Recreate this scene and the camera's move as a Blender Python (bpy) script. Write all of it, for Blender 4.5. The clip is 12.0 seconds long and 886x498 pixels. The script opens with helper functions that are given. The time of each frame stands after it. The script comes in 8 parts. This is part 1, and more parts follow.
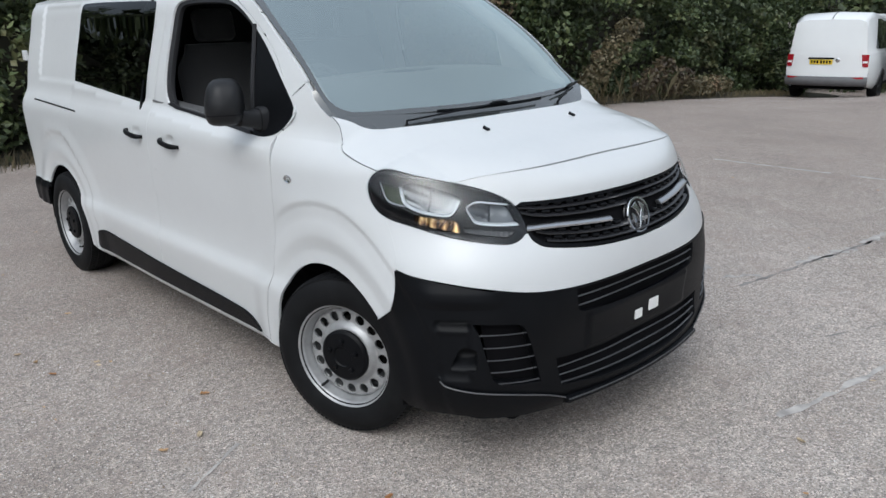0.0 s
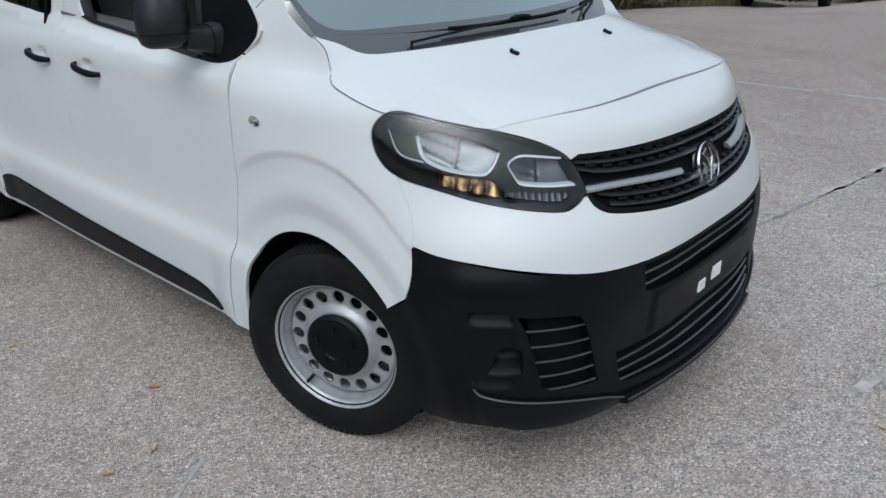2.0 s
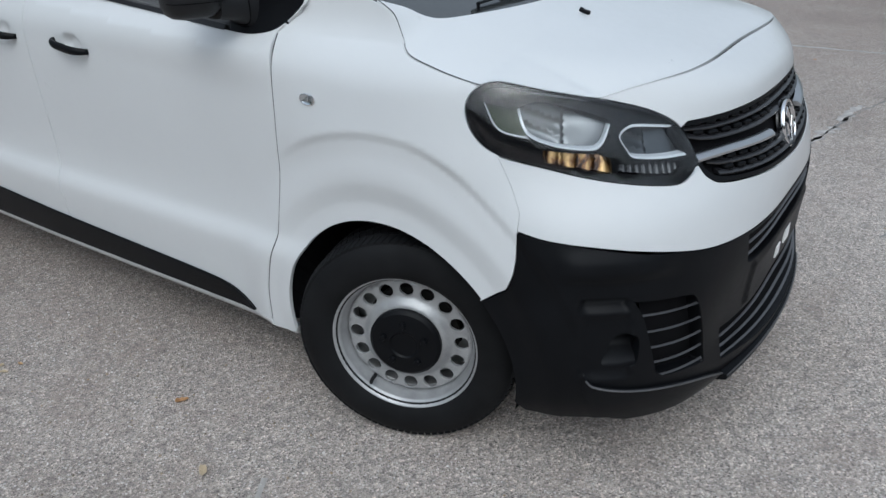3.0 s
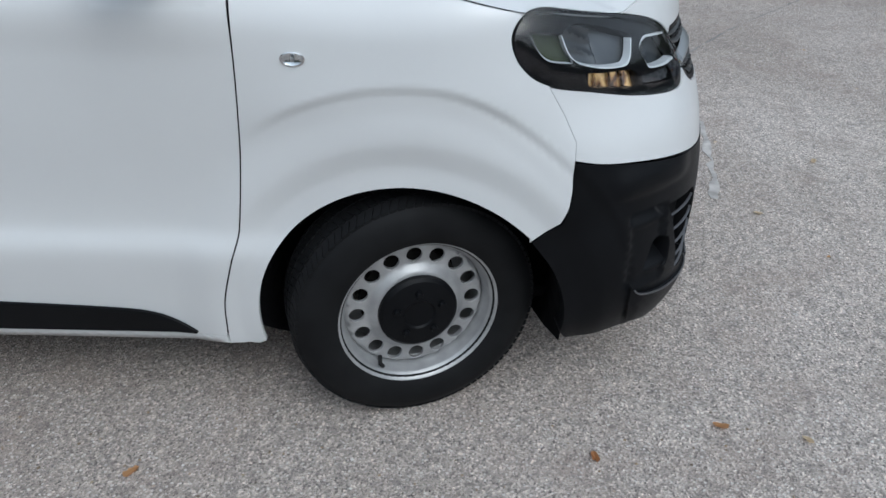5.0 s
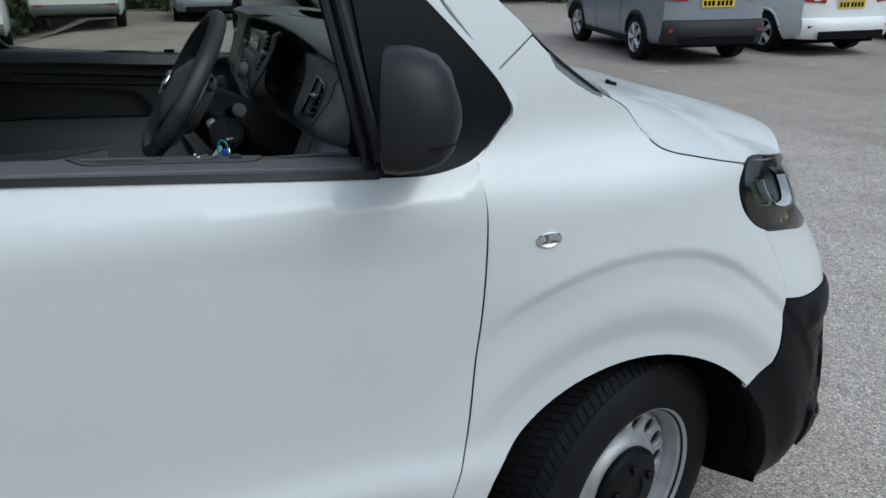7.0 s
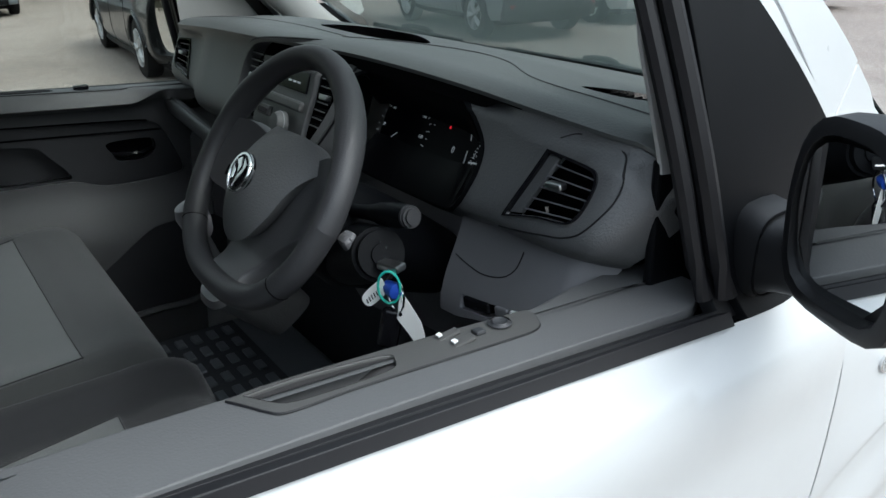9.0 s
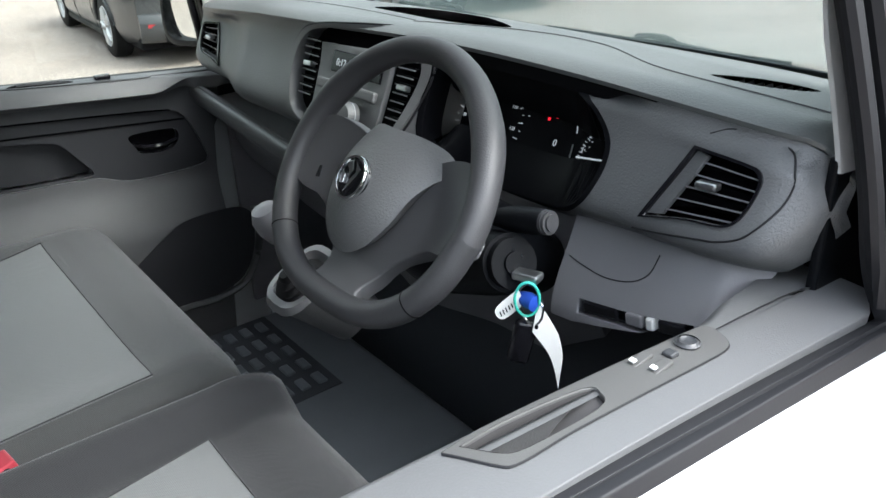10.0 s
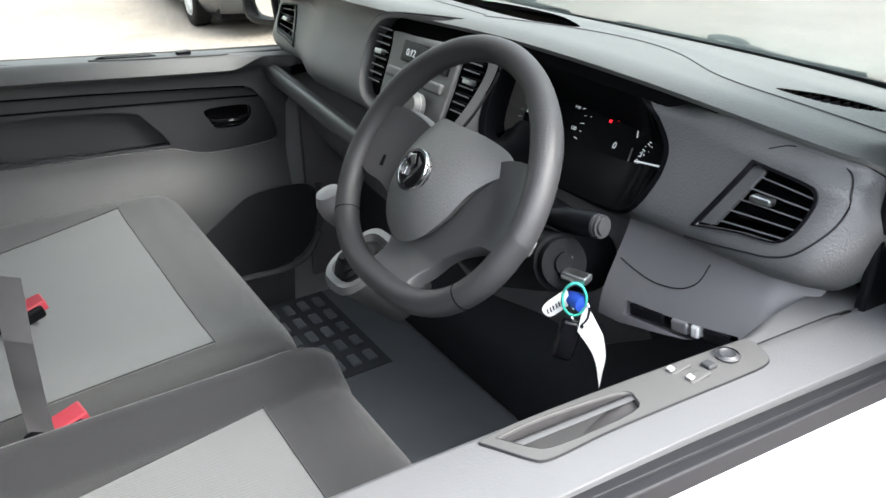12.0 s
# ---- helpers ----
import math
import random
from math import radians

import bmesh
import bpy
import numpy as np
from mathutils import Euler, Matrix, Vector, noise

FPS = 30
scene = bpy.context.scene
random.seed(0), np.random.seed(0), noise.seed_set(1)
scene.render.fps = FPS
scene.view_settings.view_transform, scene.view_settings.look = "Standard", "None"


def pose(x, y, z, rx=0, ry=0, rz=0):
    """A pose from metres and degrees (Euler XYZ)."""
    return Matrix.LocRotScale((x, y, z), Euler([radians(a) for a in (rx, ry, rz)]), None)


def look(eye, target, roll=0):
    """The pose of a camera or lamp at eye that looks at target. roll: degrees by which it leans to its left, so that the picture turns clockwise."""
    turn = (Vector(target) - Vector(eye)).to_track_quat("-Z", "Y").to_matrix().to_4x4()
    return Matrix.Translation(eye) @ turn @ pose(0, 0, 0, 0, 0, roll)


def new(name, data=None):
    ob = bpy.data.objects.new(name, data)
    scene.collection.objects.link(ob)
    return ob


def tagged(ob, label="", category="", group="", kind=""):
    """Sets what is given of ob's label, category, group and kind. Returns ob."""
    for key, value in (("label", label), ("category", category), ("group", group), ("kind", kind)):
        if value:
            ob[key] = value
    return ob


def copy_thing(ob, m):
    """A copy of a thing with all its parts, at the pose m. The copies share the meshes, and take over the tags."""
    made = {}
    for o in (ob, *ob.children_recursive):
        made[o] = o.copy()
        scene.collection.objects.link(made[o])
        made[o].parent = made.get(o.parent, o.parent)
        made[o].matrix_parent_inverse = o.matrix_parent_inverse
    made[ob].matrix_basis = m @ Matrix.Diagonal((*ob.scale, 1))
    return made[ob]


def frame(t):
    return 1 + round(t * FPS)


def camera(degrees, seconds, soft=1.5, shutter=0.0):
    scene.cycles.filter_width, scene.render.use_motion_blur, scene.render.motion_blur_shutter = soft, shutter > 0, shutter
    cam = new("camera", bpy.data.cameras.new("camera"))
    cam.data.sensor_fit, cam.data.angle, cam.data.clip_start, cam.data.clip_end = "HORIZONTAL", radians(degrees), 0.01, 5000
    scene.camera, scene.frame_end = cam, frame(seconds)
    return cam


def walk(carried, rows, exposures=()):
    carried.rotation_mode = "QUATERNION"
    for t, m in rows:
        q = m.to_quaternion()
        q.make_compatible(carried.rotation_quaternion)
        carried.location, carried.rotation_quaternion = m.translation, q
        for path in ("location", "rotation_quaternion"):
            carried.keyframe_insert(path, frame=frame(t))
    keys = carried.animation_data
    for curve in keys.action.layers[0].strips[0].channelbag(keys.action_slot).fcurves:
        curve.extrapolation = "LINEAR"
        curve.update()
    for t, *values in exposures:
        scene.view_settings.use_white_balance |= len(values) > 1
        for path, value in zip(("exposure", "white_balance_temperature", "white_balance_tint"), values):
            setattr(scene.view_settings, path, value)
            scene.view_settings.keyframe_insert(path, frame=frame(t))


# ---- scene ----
cam = camera(60.1, 12.0)
EXPOSURE = [(0.0, -0.20, 5980, 6), (1.0, -0.27, 5800, 4), (3.5, -0.42, 5760, 4), (5.5, -0.42, 5720, 4), (6.0, -0.42, 5700, 3), (7.2, -0.50, 5660, 1), (8.8, 0.25, 5850, 2), (9.2, 0.74, 5850, 2),
            (9.8, 1.68, 6000, 5), (10.5, 2.20, 6080, 6), (11.2, 2.30, 6220, 7), (12.0, 2.32, 6320, 8)]
PATH = [
    (0, (2.496, -2.622, 1.711), (1.097, -1.317, 1.128), -1.5),
    (0.5, (2.359, -2.495, 1.703), (1.003, -1.174, 1.058), -1.6),
    (1, (2.193, -2.349, 1.678), (0.869, -1.024, 0.976), -1.5),
    (1.5, (2.017, -2.269, 1.672), (0.72, -0.943, 0.925), -1.2),
    (2, (1.778, -2.321, 1.66), (0.555, -0.954, 0.862), -0.8),
    (2.5, (1.544, -2.409, 1.66), (0.411, -0.99, 0.821), -1.1),
    (3, (1.245, -2.465, 1.638), (0.231, -0.987, 0.751), -1.3),
    (3.5, (0.996, -2.545, 1.62), (0.151, -0.984, 0.699), -1.5),
    (5.5, (-0.183, -2.638, 1.62), (0.008, -0.954, 0.557), 1.2),
    (6, (-0.491, -2.596, 1.642), (-0.141, -0.886, 0.664), 1.2),
    (6.5, (-0.743, -2.415, 1.633), (-0.263, -0.675, 0.772), 0.6),
    (7, (-0.955, -2.229, 1.631), (-0.313, -0.485, 0.892), -0.3),
    (7.2, (-1.023, -2.148, 1.647), (-0.328, -0.425, 0.909), -1.4),
    (8.8, (-1.264, -1.39, 1.653), (-0.22, 0.128, 0.874), -1.6),
    (9, (-1.279, -1.33, 1.651), (-0.226, 0.173, 0.856), -1.5),
    (9.5, (-1.341, -1.215, 1.658), (-0.273, 0.257, 0.825), -1.9),
    (10, (-1.389, -1.142, 1.666), (-0.287, 0.288, 0.804), -2.1),
    (10.5, (-1.403, -1.098, 1.672), (-0.287, 0.308, 0.791), -1.6),
    (11, (-1.412, -1.099, 1.682), (-0.321, 0.317, 0.785), -1.0),
    (11.5, (-1.414, -1.136, 1.692), (-0.379, 0.319, 0.79), -0.6),
    (12, (-1.399, -1.165, 1.695), (-0.433, 0.336, 0.792), -0.4),
]
walk(cam, [(t, look(eye, target, roll)) for t, eye, target, roll in PATH], EXPOSURE)


# ---------- daylight: an overcast afternoon ----------
world = bpy.data.worlds.new("overcast")
scene.world = world
world.use_nodes = True
wt = world.node_tree
sky = wt.nodes.new("ShaderNodeTexSky")
sky.sky_type, sky.sun_disc = "NISHITA", False
sky.sun_elevation, sky.sun_rotation = radians(48), radians(150)
sky.air_density, sky.dust_density, sky.ozone_density = 1.0, 4.0, 1.0
pale = wt.nodes.new("ShaderNodeHueSaturation")  # cloud takes most of the blue out of the sky
pale.inputs["Saturation"].default_value = 0.42
wt.links.new(sky.outputs[0], pale.inputs["Color"])
# an overcast sky is about three times as bright overhead as at the horizon
way = wt.nodes.new("ShaderNodeTexCoord")
split = wt.nodes.new("ShaderNodeSeparateXYZ")
wt.links.new(way.outputs["Generated"], split.inputs[0])
rise = wt.nodes.new("ShaderNodeMath")
rise.operation, rise.inputs[1].default_value, rise.inputs[2].default_value = "MULTIPLY_ADD", 2.05, 0.44
wt.links.new(split.outputs["Z"], rise.inputs[0])
dome = wt.nodes.new("ShaderNodeVectorMath")
dome.operation = "SCALE"
wt.links.new(pale.outputs[0], dome.inputs[0])
wt.links.new(rise.outputs[0], dome.inputs["Scale"])
wt.links.new(dome.outputs[0], wt.nodes["Background"].inputs[0])
wt.nodes["Background"].inputs[1].default_value = 0.126
sun_data = bpy.data.lights.new("sun", "SUN")
sun_data.energy, sun_data.angle, sun_data.color = 0.7, radians(170), (1.0, 0.98, 0.95)
sun = new("sun", sun_data)
sun.matrix_world = look((4, 1, 14), (0, 0, 0))

# ---------- materials ----------


class Nodes:
    """A small builder of node materials."""

    def __init__(self, name, **sockets):
        self.mat = bpy.data.materials.new(name)
        self.mat.use_nodes = True
        self.tree = self.mat.node_tree
        self.bsdf = self.tree.nodes["Principled BSDF"]
        self.set(**sockets)

    def set(self, **sockets):
        for key, value in sockets.items():
            self.bsdf.inputs[key.replace("_", " ")].default_value = value
        return self

    def node(self, kind, **sockets):
        made = self.tree.nodes.new("ShaderNode" + kind)
        for key, value in sockets.items():
            made.inputs[key].default_value = value
        return made

    def link(self, a, b):
        self.tree.links.new(a, b)

    def coords(self, world_space=True):
        if world_space:
            return self.node("NewGeometry").outputs["Position"]
        return self.node("TexCoord").outputs["Object"]

    def noise(self, scale, detail=3.0, rough=0.5, at=None, stretch=None):
        n = self.node("TexNoise")
        n.inputs["Scale"].default_value, n.inputs["Detail"].default_value, n.inputs["Roughness"].default_value = scale, detail, rough
        src = at or self.coords()
        if stretch:
            m = self.node("Mapping")
            m.inputs["Scale"].default_value = stretch
            self.link(src, m.inputs[0])
            src = m.outputs[0]
        self.link(src, n.inputs["Vector"])
        return n.outputs["Fac"]

    def ramp(self, fac, stops):
        r = self.node("ValToRGB")
        el = r.color_ramp.elements
        while len(el) < len(stops):
            el.new(0.5)
        for e, (p, c) in zip(el, stops):
            e.position, e.color = p, (*c, 1) if len(c) == 3 else c
        self.link(fac, r.inputs[0])
        return r.outputs[0]

    def math(self, op, a, b=0.0, clamp=False):
        m = self.node("Math")
        m.operation, m.use_clamp = op, clamp
        for i, v in enumerate((a, b)):
            if isinstance(v, (int, float)):
                m.inputs[i].default_value = v
            else:
                self.link(v, m.inputs[i])
        return m.outputs[0]

    def mix(self, fac, a, b, how="MIX"):
        m = self.node("Mix")
        m.data_type, m.blend_type = "RGBA", how
        for i, v in ((0, fac), (6, a), (7, b)):
            if isinstance(v, (int, float)):
                m.inputs[i].default_value = v
            elif isinstance(v, tuple):
                m.inputs[i].default_value = (*v, 1)
            else:
                self.link(v, m.inputs[i])
        return m.outputs[2]

    def colour(self, out):
        self.link(out, self.bsdf.inputs["Base Color"])
        return self

    def rough(self, out):
        self.link(out, self.bsdf.inputs["Roughness"])
        return self

    def bump(self, height, strength=0.3, distance=0.002):
        b = self.node("Bump")
        b.inputs["Strength"].default_value, b.inputs["Distance"].default_value = strength, distance
        self.link(height, b.inputs["Height"])
        self.link(b.outputs[0], self.bsdf.inputs["Normal"])
        return self


def grained(name, base, rough=0.6, spread_=0.12, scale=900, bump=0.25, metallic=0.0, big=6.0, coat=0.0, shine=0.5, deep=0.0006):
    """A surface with fine grain and slow change of tone."""
    m = Nodes(name, Roughness=rough, Metallic=metallic, Coat_Weight=coat, Specular_IOR_Level=shine)
    slow, fine = m.noise(big, 4), m.noise(scale, 2)
    lo, hi = [c * (1 - spread_) for c in base], [min(1, c * (1 + spread_)) for c in base]
    m.colour(m.mix(m.math("MULTIPLY", fine, 0.25), m.ramp(slow, [(0.3, tuple(lo)), (0.7, tuple(hi))]), tuple(lo)))
    m.rough(m.math("ADD", m.math("MULTIPLY", slow, 0.16), rough - 0.08))
    m.bump(fine, bump, deep)
    return m.mat


def plain(name, base, rough=0.5, metallic=0.0, **more):
    m = Nodes(name, Base_Color=(*base, 1), Roughness=rough, Metallic=metallic, **more)
    return m.mat


def paint(name, base, dust=0.03):
    m = Nodes(name, Roughness=0.4, Coat_Weight=0.55, Coat_Roughness=0.04, Specular_IOR_Level=0.25)
    slow = m.noise(3.0, 5)
    dirt = m.noise(26.0, 6, 0.7)
    m.colour(m.mix(m.math("MULTIPLY", dirt, dust), m.ramp(slow, [(0.35, tuple(c * 0.975 for c in base)), (0.7, base)]), (0.35, 0.33, 0.3)))
    m.rough(m.ramp(dirt, [(0.3, (0.27, 0.27, 0.27)), (0.75, (0.4, 0.4, 0.4))]))
    m.bump(m.noise(420, 2), 0.03, 0.0003)
    return m.mat


WHITE = paint("white_paint", (0.615, 0.63, 0.637))
BLACK_PLASTIC = grained("black_plastic", (0.0045, 0.005, 0.0062), 0.42, 0.2, 1400, 0.3, shine=0.12)
GLOSS_BLACK = plain("gloss_black", (0.008, 0.008, 0.010), 0.14, Specular_IOR_Level=0.35)
RUBBER = grained("rubber", (0.010, 0.010, 0.011), 0.72, 0.25, 500, 0.3, big=14, shine=0.3)
# near-black for joints and print, and for shade painted into openings
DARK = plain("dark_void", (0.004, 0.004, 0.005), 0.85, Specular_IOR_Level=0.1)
SEAL = grained("rubber_seal", (0.010, 0.010, 0.012), 0.5, 0.1, 300, 0.1, shine=0.4)
LAMP_SILVER = plain("lamp_reflector", (0.105, 0.11, 0.115), 0.30, 1.0)
CHROME = plain("chrome", (0.78, 0.79, 0.8), 0.07, 1.0)
SATIN = plain("satin_silver", (0.55, 0.56, 0.57), 0.28, 1.0)
STEEL = grained("wheel_silver", (0.37, 0.375, 0.38), 0.42, 0.16, 260, 0.14, 0.45, 22)
WHITE_PLASTIC = plain("white_plastic", (0.75, 0.75, 0.74), 0.4)
AMBER = Nodes("amber_lens", Roughness=0.12, Coat_Weight=1.0, Metallic=0.6)
AMBER = AMBER.colour(AMBER.ramp(AMBER.noise(34, 2, 0.5, stretch=(1.6, 1.0, 0.7)), [(0.38, (0.06, 0.028, 0.014)), (0.50, (0.30, 0.14, 0.05)), (0.64, (0.80, 0.50, 0.20))])).mat
RED_LENS = plain("red_lens", (0.30, 0.012, 0.02), 0.12, 0.0, Coat_Weight=1.0)
MIRROR = plain("mirror_glass", (0.86, 0.88, 0.88), 0.01, 1.0)


def glass(name, tint, rough=0.0, face=0.075, edge_gloss=0.9, sheen_tint=(1, 1, 1)):
    """Thin sheet glass: mostly clear, with the sheen of its faces."""
    m = Nodes(name)
    t = m.tree
    clear = m.node("BsdfTransparent", Color=(*tint, 1))
    gloss = m.node("BsdfGlossy", Roughness=rough, Color=(*sheen_tint, 1))
    facing = m.node("LayerWeight", Blend=0.5)
    sheen = m.math("ADD", m.math("MULTIPLY", m.math("POWER", facing.outputs["Facing"], 3.0), edge_gloss), face, True)
    mixer = m.node("MixShader")
    m.link(sheen, mixer.inputs[0])
    m.link(clear.outputs[0], mixer.inputs[1])
    m.link(gloss.outputs[0], mixer.inputs[2])
    m.link(mixer.outputs[0], t.nodes["Material Output"].inputs[0])
    return m.mat


SCREEN_GLASS = glass("windscreen_glass", (0.70, 0.74, 0.69), 0.0, 0.40, 0.9, (0.84, 0.96, 0.95))
DOOR_GLASS = glass("door_glass", (0.76, 0.79, 0.71), 0.0, 0.06)
TINT_GLASS = glass("privacy_glass", (0.05, 0.06, 0.055), 0.0, 0.02, 0.5)
LENS_GLASS = glass("lamp_lens", (0.95, 0.97, 0.98), 0.0, 0.035, 0.45)

# ---------- the van's skin as surfaces ----------
# x runs forward from the front axle, y to the van's left, z up from the ground


def spline(xs, ys, ends=(None, None)):
    """A cubic spline through the knots; ends are slopes, or None for a free end."""
    xs, ys = np.array(xs, float), np.array(ys, float)
    n, h = len(xs), np.diff(xs)
    a, b = np.zeros((n, n)), np.zeros(n)
    for i in range(1, n - 1):
        a[i, i - 1], a[i, i], a[i, i + 1] = h[i - 1], 2 * (h[i - 1] + h[i]), h[i]
        b[i] = 6 * ((ys[i + 1] - ys[i]) / h[i] - (ys[i] - ys[i - 1]) / h[i - 1])
    a[0, 0] = a[-1, -1] = 1
    if ends[0] is not None:
        a[0, :2], b[0] = (2 * h[0], h[0]), 6 * ((ys[1] - ys[0]) / h[0] - ends[0])
    if ends[1] is not None:
        a[-1, -2:], b[-1] = (h[-1], 2 * h[-1]), 6 * (ends[1] - (ys[-1] - ys[-2]) / h[-1])
    m = np.linalg.solve(a, b)

    def value(x):
        x = np.clip(np.asarray(x, float), xs[0], xs[-1])
        i = np.clip(np.searchsorted(xs, x) - 1, 0, n - 2)
        d, e = x - xs[i], xs[i + 1] - x
        return (m[i] * e**3 + m[i + 1] * d**3) / (6 * h[i]) + (ys[i] / h[i] - m[i] * h[i] / 6) * e + (ys[i + 1] / h[i] - m[i + 1] * h[i] / 6) * d

    return value


def smooth(a, b, x):
    t = np.clip((np.asarray(x, float) - a) / (b - a), 0, 1)
    return t * t * (3 - 2 * t)


# how far the nose reaches from the axle's middle, by the angle from straight ahead, at several heights
NOSE_ANGLES = (0, 18, 32, 42, 52, 62, 72, 90)
NOSE = {
    0.20: (0.80, 0.85, 0.93, 0.99, 0.99, 0.96, 0.94, 0.925),
    0.30: (0.92, 0.945, 0.995, 1.04, 1.05, 1.02, 0.975, 0.930),
    0.42: (0.885, 0.925, 0.995, 1.06, 1.082, 1.04, 0.975, 0.924),
    0.62: (0.885, 0.927, 1.000, 1.050, 1.068, 1.040, 0.979, 0.922),
    0.76: (0.89, 0.924, 0.982, 1.028, 1.050, 1.030, 0.980, 0.926),
    0.85: (0.88, 0.904, 0.956, 1.000, 1.022, 1.013, 0.977, 0.932),
    0.94: (0.842, 0.870, 0.910, 0.948, 0.974, 0.983, 0.968, 0.940),
    1.04: (0.80, 0.827, 0.866, 0.899, 0.931, 0.952, 0.954, 0.937),
    1.12: (0.75, 0.783, 0.832, 0.866, 0.89, 0.915, 0.934, 0.928),
    1.18: (0.60, 0.65, 0.745, 0.81, 0.855, 0.89, 0.912, 0.902),
    1.24: (0.40, 0.48, 0.60, 0.70, 0.78, 0.825, 0.848, 0.850),
}
NOSE_HEIGHTS = tuple(NOSE)
NOSE_BY_ANGLE = [spline(NOSE_HEIGHTS, [NOSE[h][i] for h in NOSE_HEIGHTS]) for i in range(8)]
# half the width of the flat side by height
SIDE = spline((0.20, 0.25, 0.33, 0.45, 0.52, 0.565, 0.605, 0.64, 0.72, 0.85, 1.00, 1.10, 1.16, 1.205, 1.25, 1.34, 1.55, 1.75, 1.84, 1.90),
              (0.915, 0.925, 0.934, 0.944, 0.950, 0.9460, 0.930, 0.9245, 0.924, 0.931, 0.938, 0.940, 0.934, 0.916, 0.890, 0.868, 0.822, 0.772, 0.738, 0.68))
TURN = 0.94 * math.pi / 2  # q at the middle of the nose
REAR_AXLE = -3.275


def flare(x, z):
    """The wheel arches' bulge."""
    out = 0
    for cx in (0.0, REAR_AXLE):
        r = np.hypot(x - cx, z - 0.34)
        near = smooth(-0.45, -0.20, x - cx)
        # the crease runs closer to the wheel towards the front
        line = r + 0.046 * smooth(0.08, 0.42, x - cx)
        cut = 0.65 * smooth(0.678, 0.646, line) + 0.35 * smooth(0.655, 0.59, line)
        out = out + near * (0.011 * smooth(0.82, 0.668, line) - 0.0145 * cut) + 0.018 * smooth(0.65, 0.52, r) - 0.006 * smooth(0.53, 0.46, r) + 0.006 * smooth(0.47, 0.40, r)
    return out * smooth(1.12, 0.95, z)


def skin(q, z, off=0.0):
    """A point of the right-hand skin: q is x along the side, and past the axle the way round to the nose's middle."""
    q, z = np.broadcast_arrays(np.asarray(q, float), np.asarray(z, float))
    th = np.radians(90) * (1 - np.clip(q, 0, TURN) / TURN)
    deg = np.degrees(th)
    zz = np.clip(z, NOSE_HEIGHTS[0], NOSE_HEIGHTS[-1])
    knots = np.stack([f(zz) for f in NOSE_BY_ANGLE], -1)
    r = spread(deg, knots)
    w = SIDE(z)
    r = np.where(z > 1.24, r + (w - SIDE(1.24)), r)
    k = smooth(-0.55, -0.05, q)
    wide = w + k * (knots[..., -1] - SIDE(zz)) - 0.03 * smooth(-1.5, -3.6, q)
    front = q > 0
    x = np.where(front, r * np.cos(th), q)
    y = np.where(front, r * np.sin(th), wide)
    b = flare(x, z) * np.where(front, smooth(1.05, 0.45, q), 1)
    nx, ny = np.where(front, np.cos(th), 0), np.where(front, np.sin(th), 1)
    # the rear corners are rounded off and the back leans a little
    back = np.clip((-3.95 - x) / 0.17, 0, 1)
    y = y - 0.13 * (1 - np.sqrt(1 - back**2 * 0.98))
    return np.stack([x + (b + off) * nx, -(y + (b + off) * ny), z], -1)


def spread(deg, knots):
    """Cubic interpolation of the knots over the nose's angles, flat at both ends."""
    xs = np.array(NOSE_ANGLES, float)
    n, h = len(xs), np.diff(xs)
    a = np.zeros((n, n))
    rhs = np.zeros((n, n))
    for i in range(1, n - 1):
        a[i, i - 1], a[i, i], a[i, i + 1] = h[i - 1], 2 * (h[i - 1] + h[i]), h[i]
        rhs[i, i - 1], rhs[i, i], rhs[i, i + 1] = 6 / h[i - 1], -6 / h[i] - 6 / h[i - 1], 6 / h[i]
    a[0, 0], a[0, 1], rhs[0, 0], rhs[0, 1] = 2 * h[0], h[0], -6 / h[0], 6 / h[0]
    a[-1, -1], a[-1, -2], rhs[-1, -1], rhs[-1, -2] = 2 * h[-1], h[-1], -6 / h[-1], 6 / h[-1]
    m = knots @ (np.linalg.solve(a, rhs)).T
    i = np.clip(np.searchsorted(xs, deg) - 1, 0, n - 2)
    take = lambda arr, j: np.take_along_axis(arr, j[..., None], -1)[..., 0]
    hi, d, e = h[i], deg - xs[i], xs[i + 1] - deg
    mi, mj, yi, yj = take(m, i), take(m, i + 1), take(knots, i), take(knots, i + 1)
    return (mi * e**3 + mj * d**3) / (6 * hi) + (yi / hi - mi * hi / 6) * e + (yj / hi - mj * hi / 6) * d


def round_q(x, y):
    """The q of a plan position."""
    return x if x <= 0 else TURN * (1 - math.degrees(math.atan2(abs(y), x)) / 90)

# ---------- mesh helpers ----------
from mathutils.geometry import delaunay_2d_cdt


def finish(name, me, material, parent=None, label="", smooth_=True, normals=None):
    me.materials.append(material)
    if smooth_:
        me.polygons.foreach_set("use_smooth", [True] * len(me.polygons))
    if normals is not None:
        me.normals_split_custom_set_from_vertices(normals)
    ob = new(name, me)
    if parent is not None:
        ob.parent = parent
    if label:
        tagged(ob, label)
    return ob


def mesh_of(name, verts, faces):
    me = bpy.data.meshes.new(name)
    me.from_pydata([tuple(map(float, v)) for v in verts], [], [tuple(map(int, f)) for f in faces])
    me.update()
    return me


def part(name, bm, material, parent=None, label="", smooth_=False, angle=40):
    """Links a bmesh as one mesh object under a thing or a part."""
    bmesh.ops.recalc_face_normals(bm, faces=bm.faces)
    me = bpy.data.meshes.new(name)
    if smooth_:
        for e in bm.edges:
            if len(e.link_faces) == 2 and e.calc_face_angle(0) > radians(angle):
                e.smooth = False
    bm.to_mesh(me)
    bm.free()
    return finish(name, me, material, parent, label, smooth_)


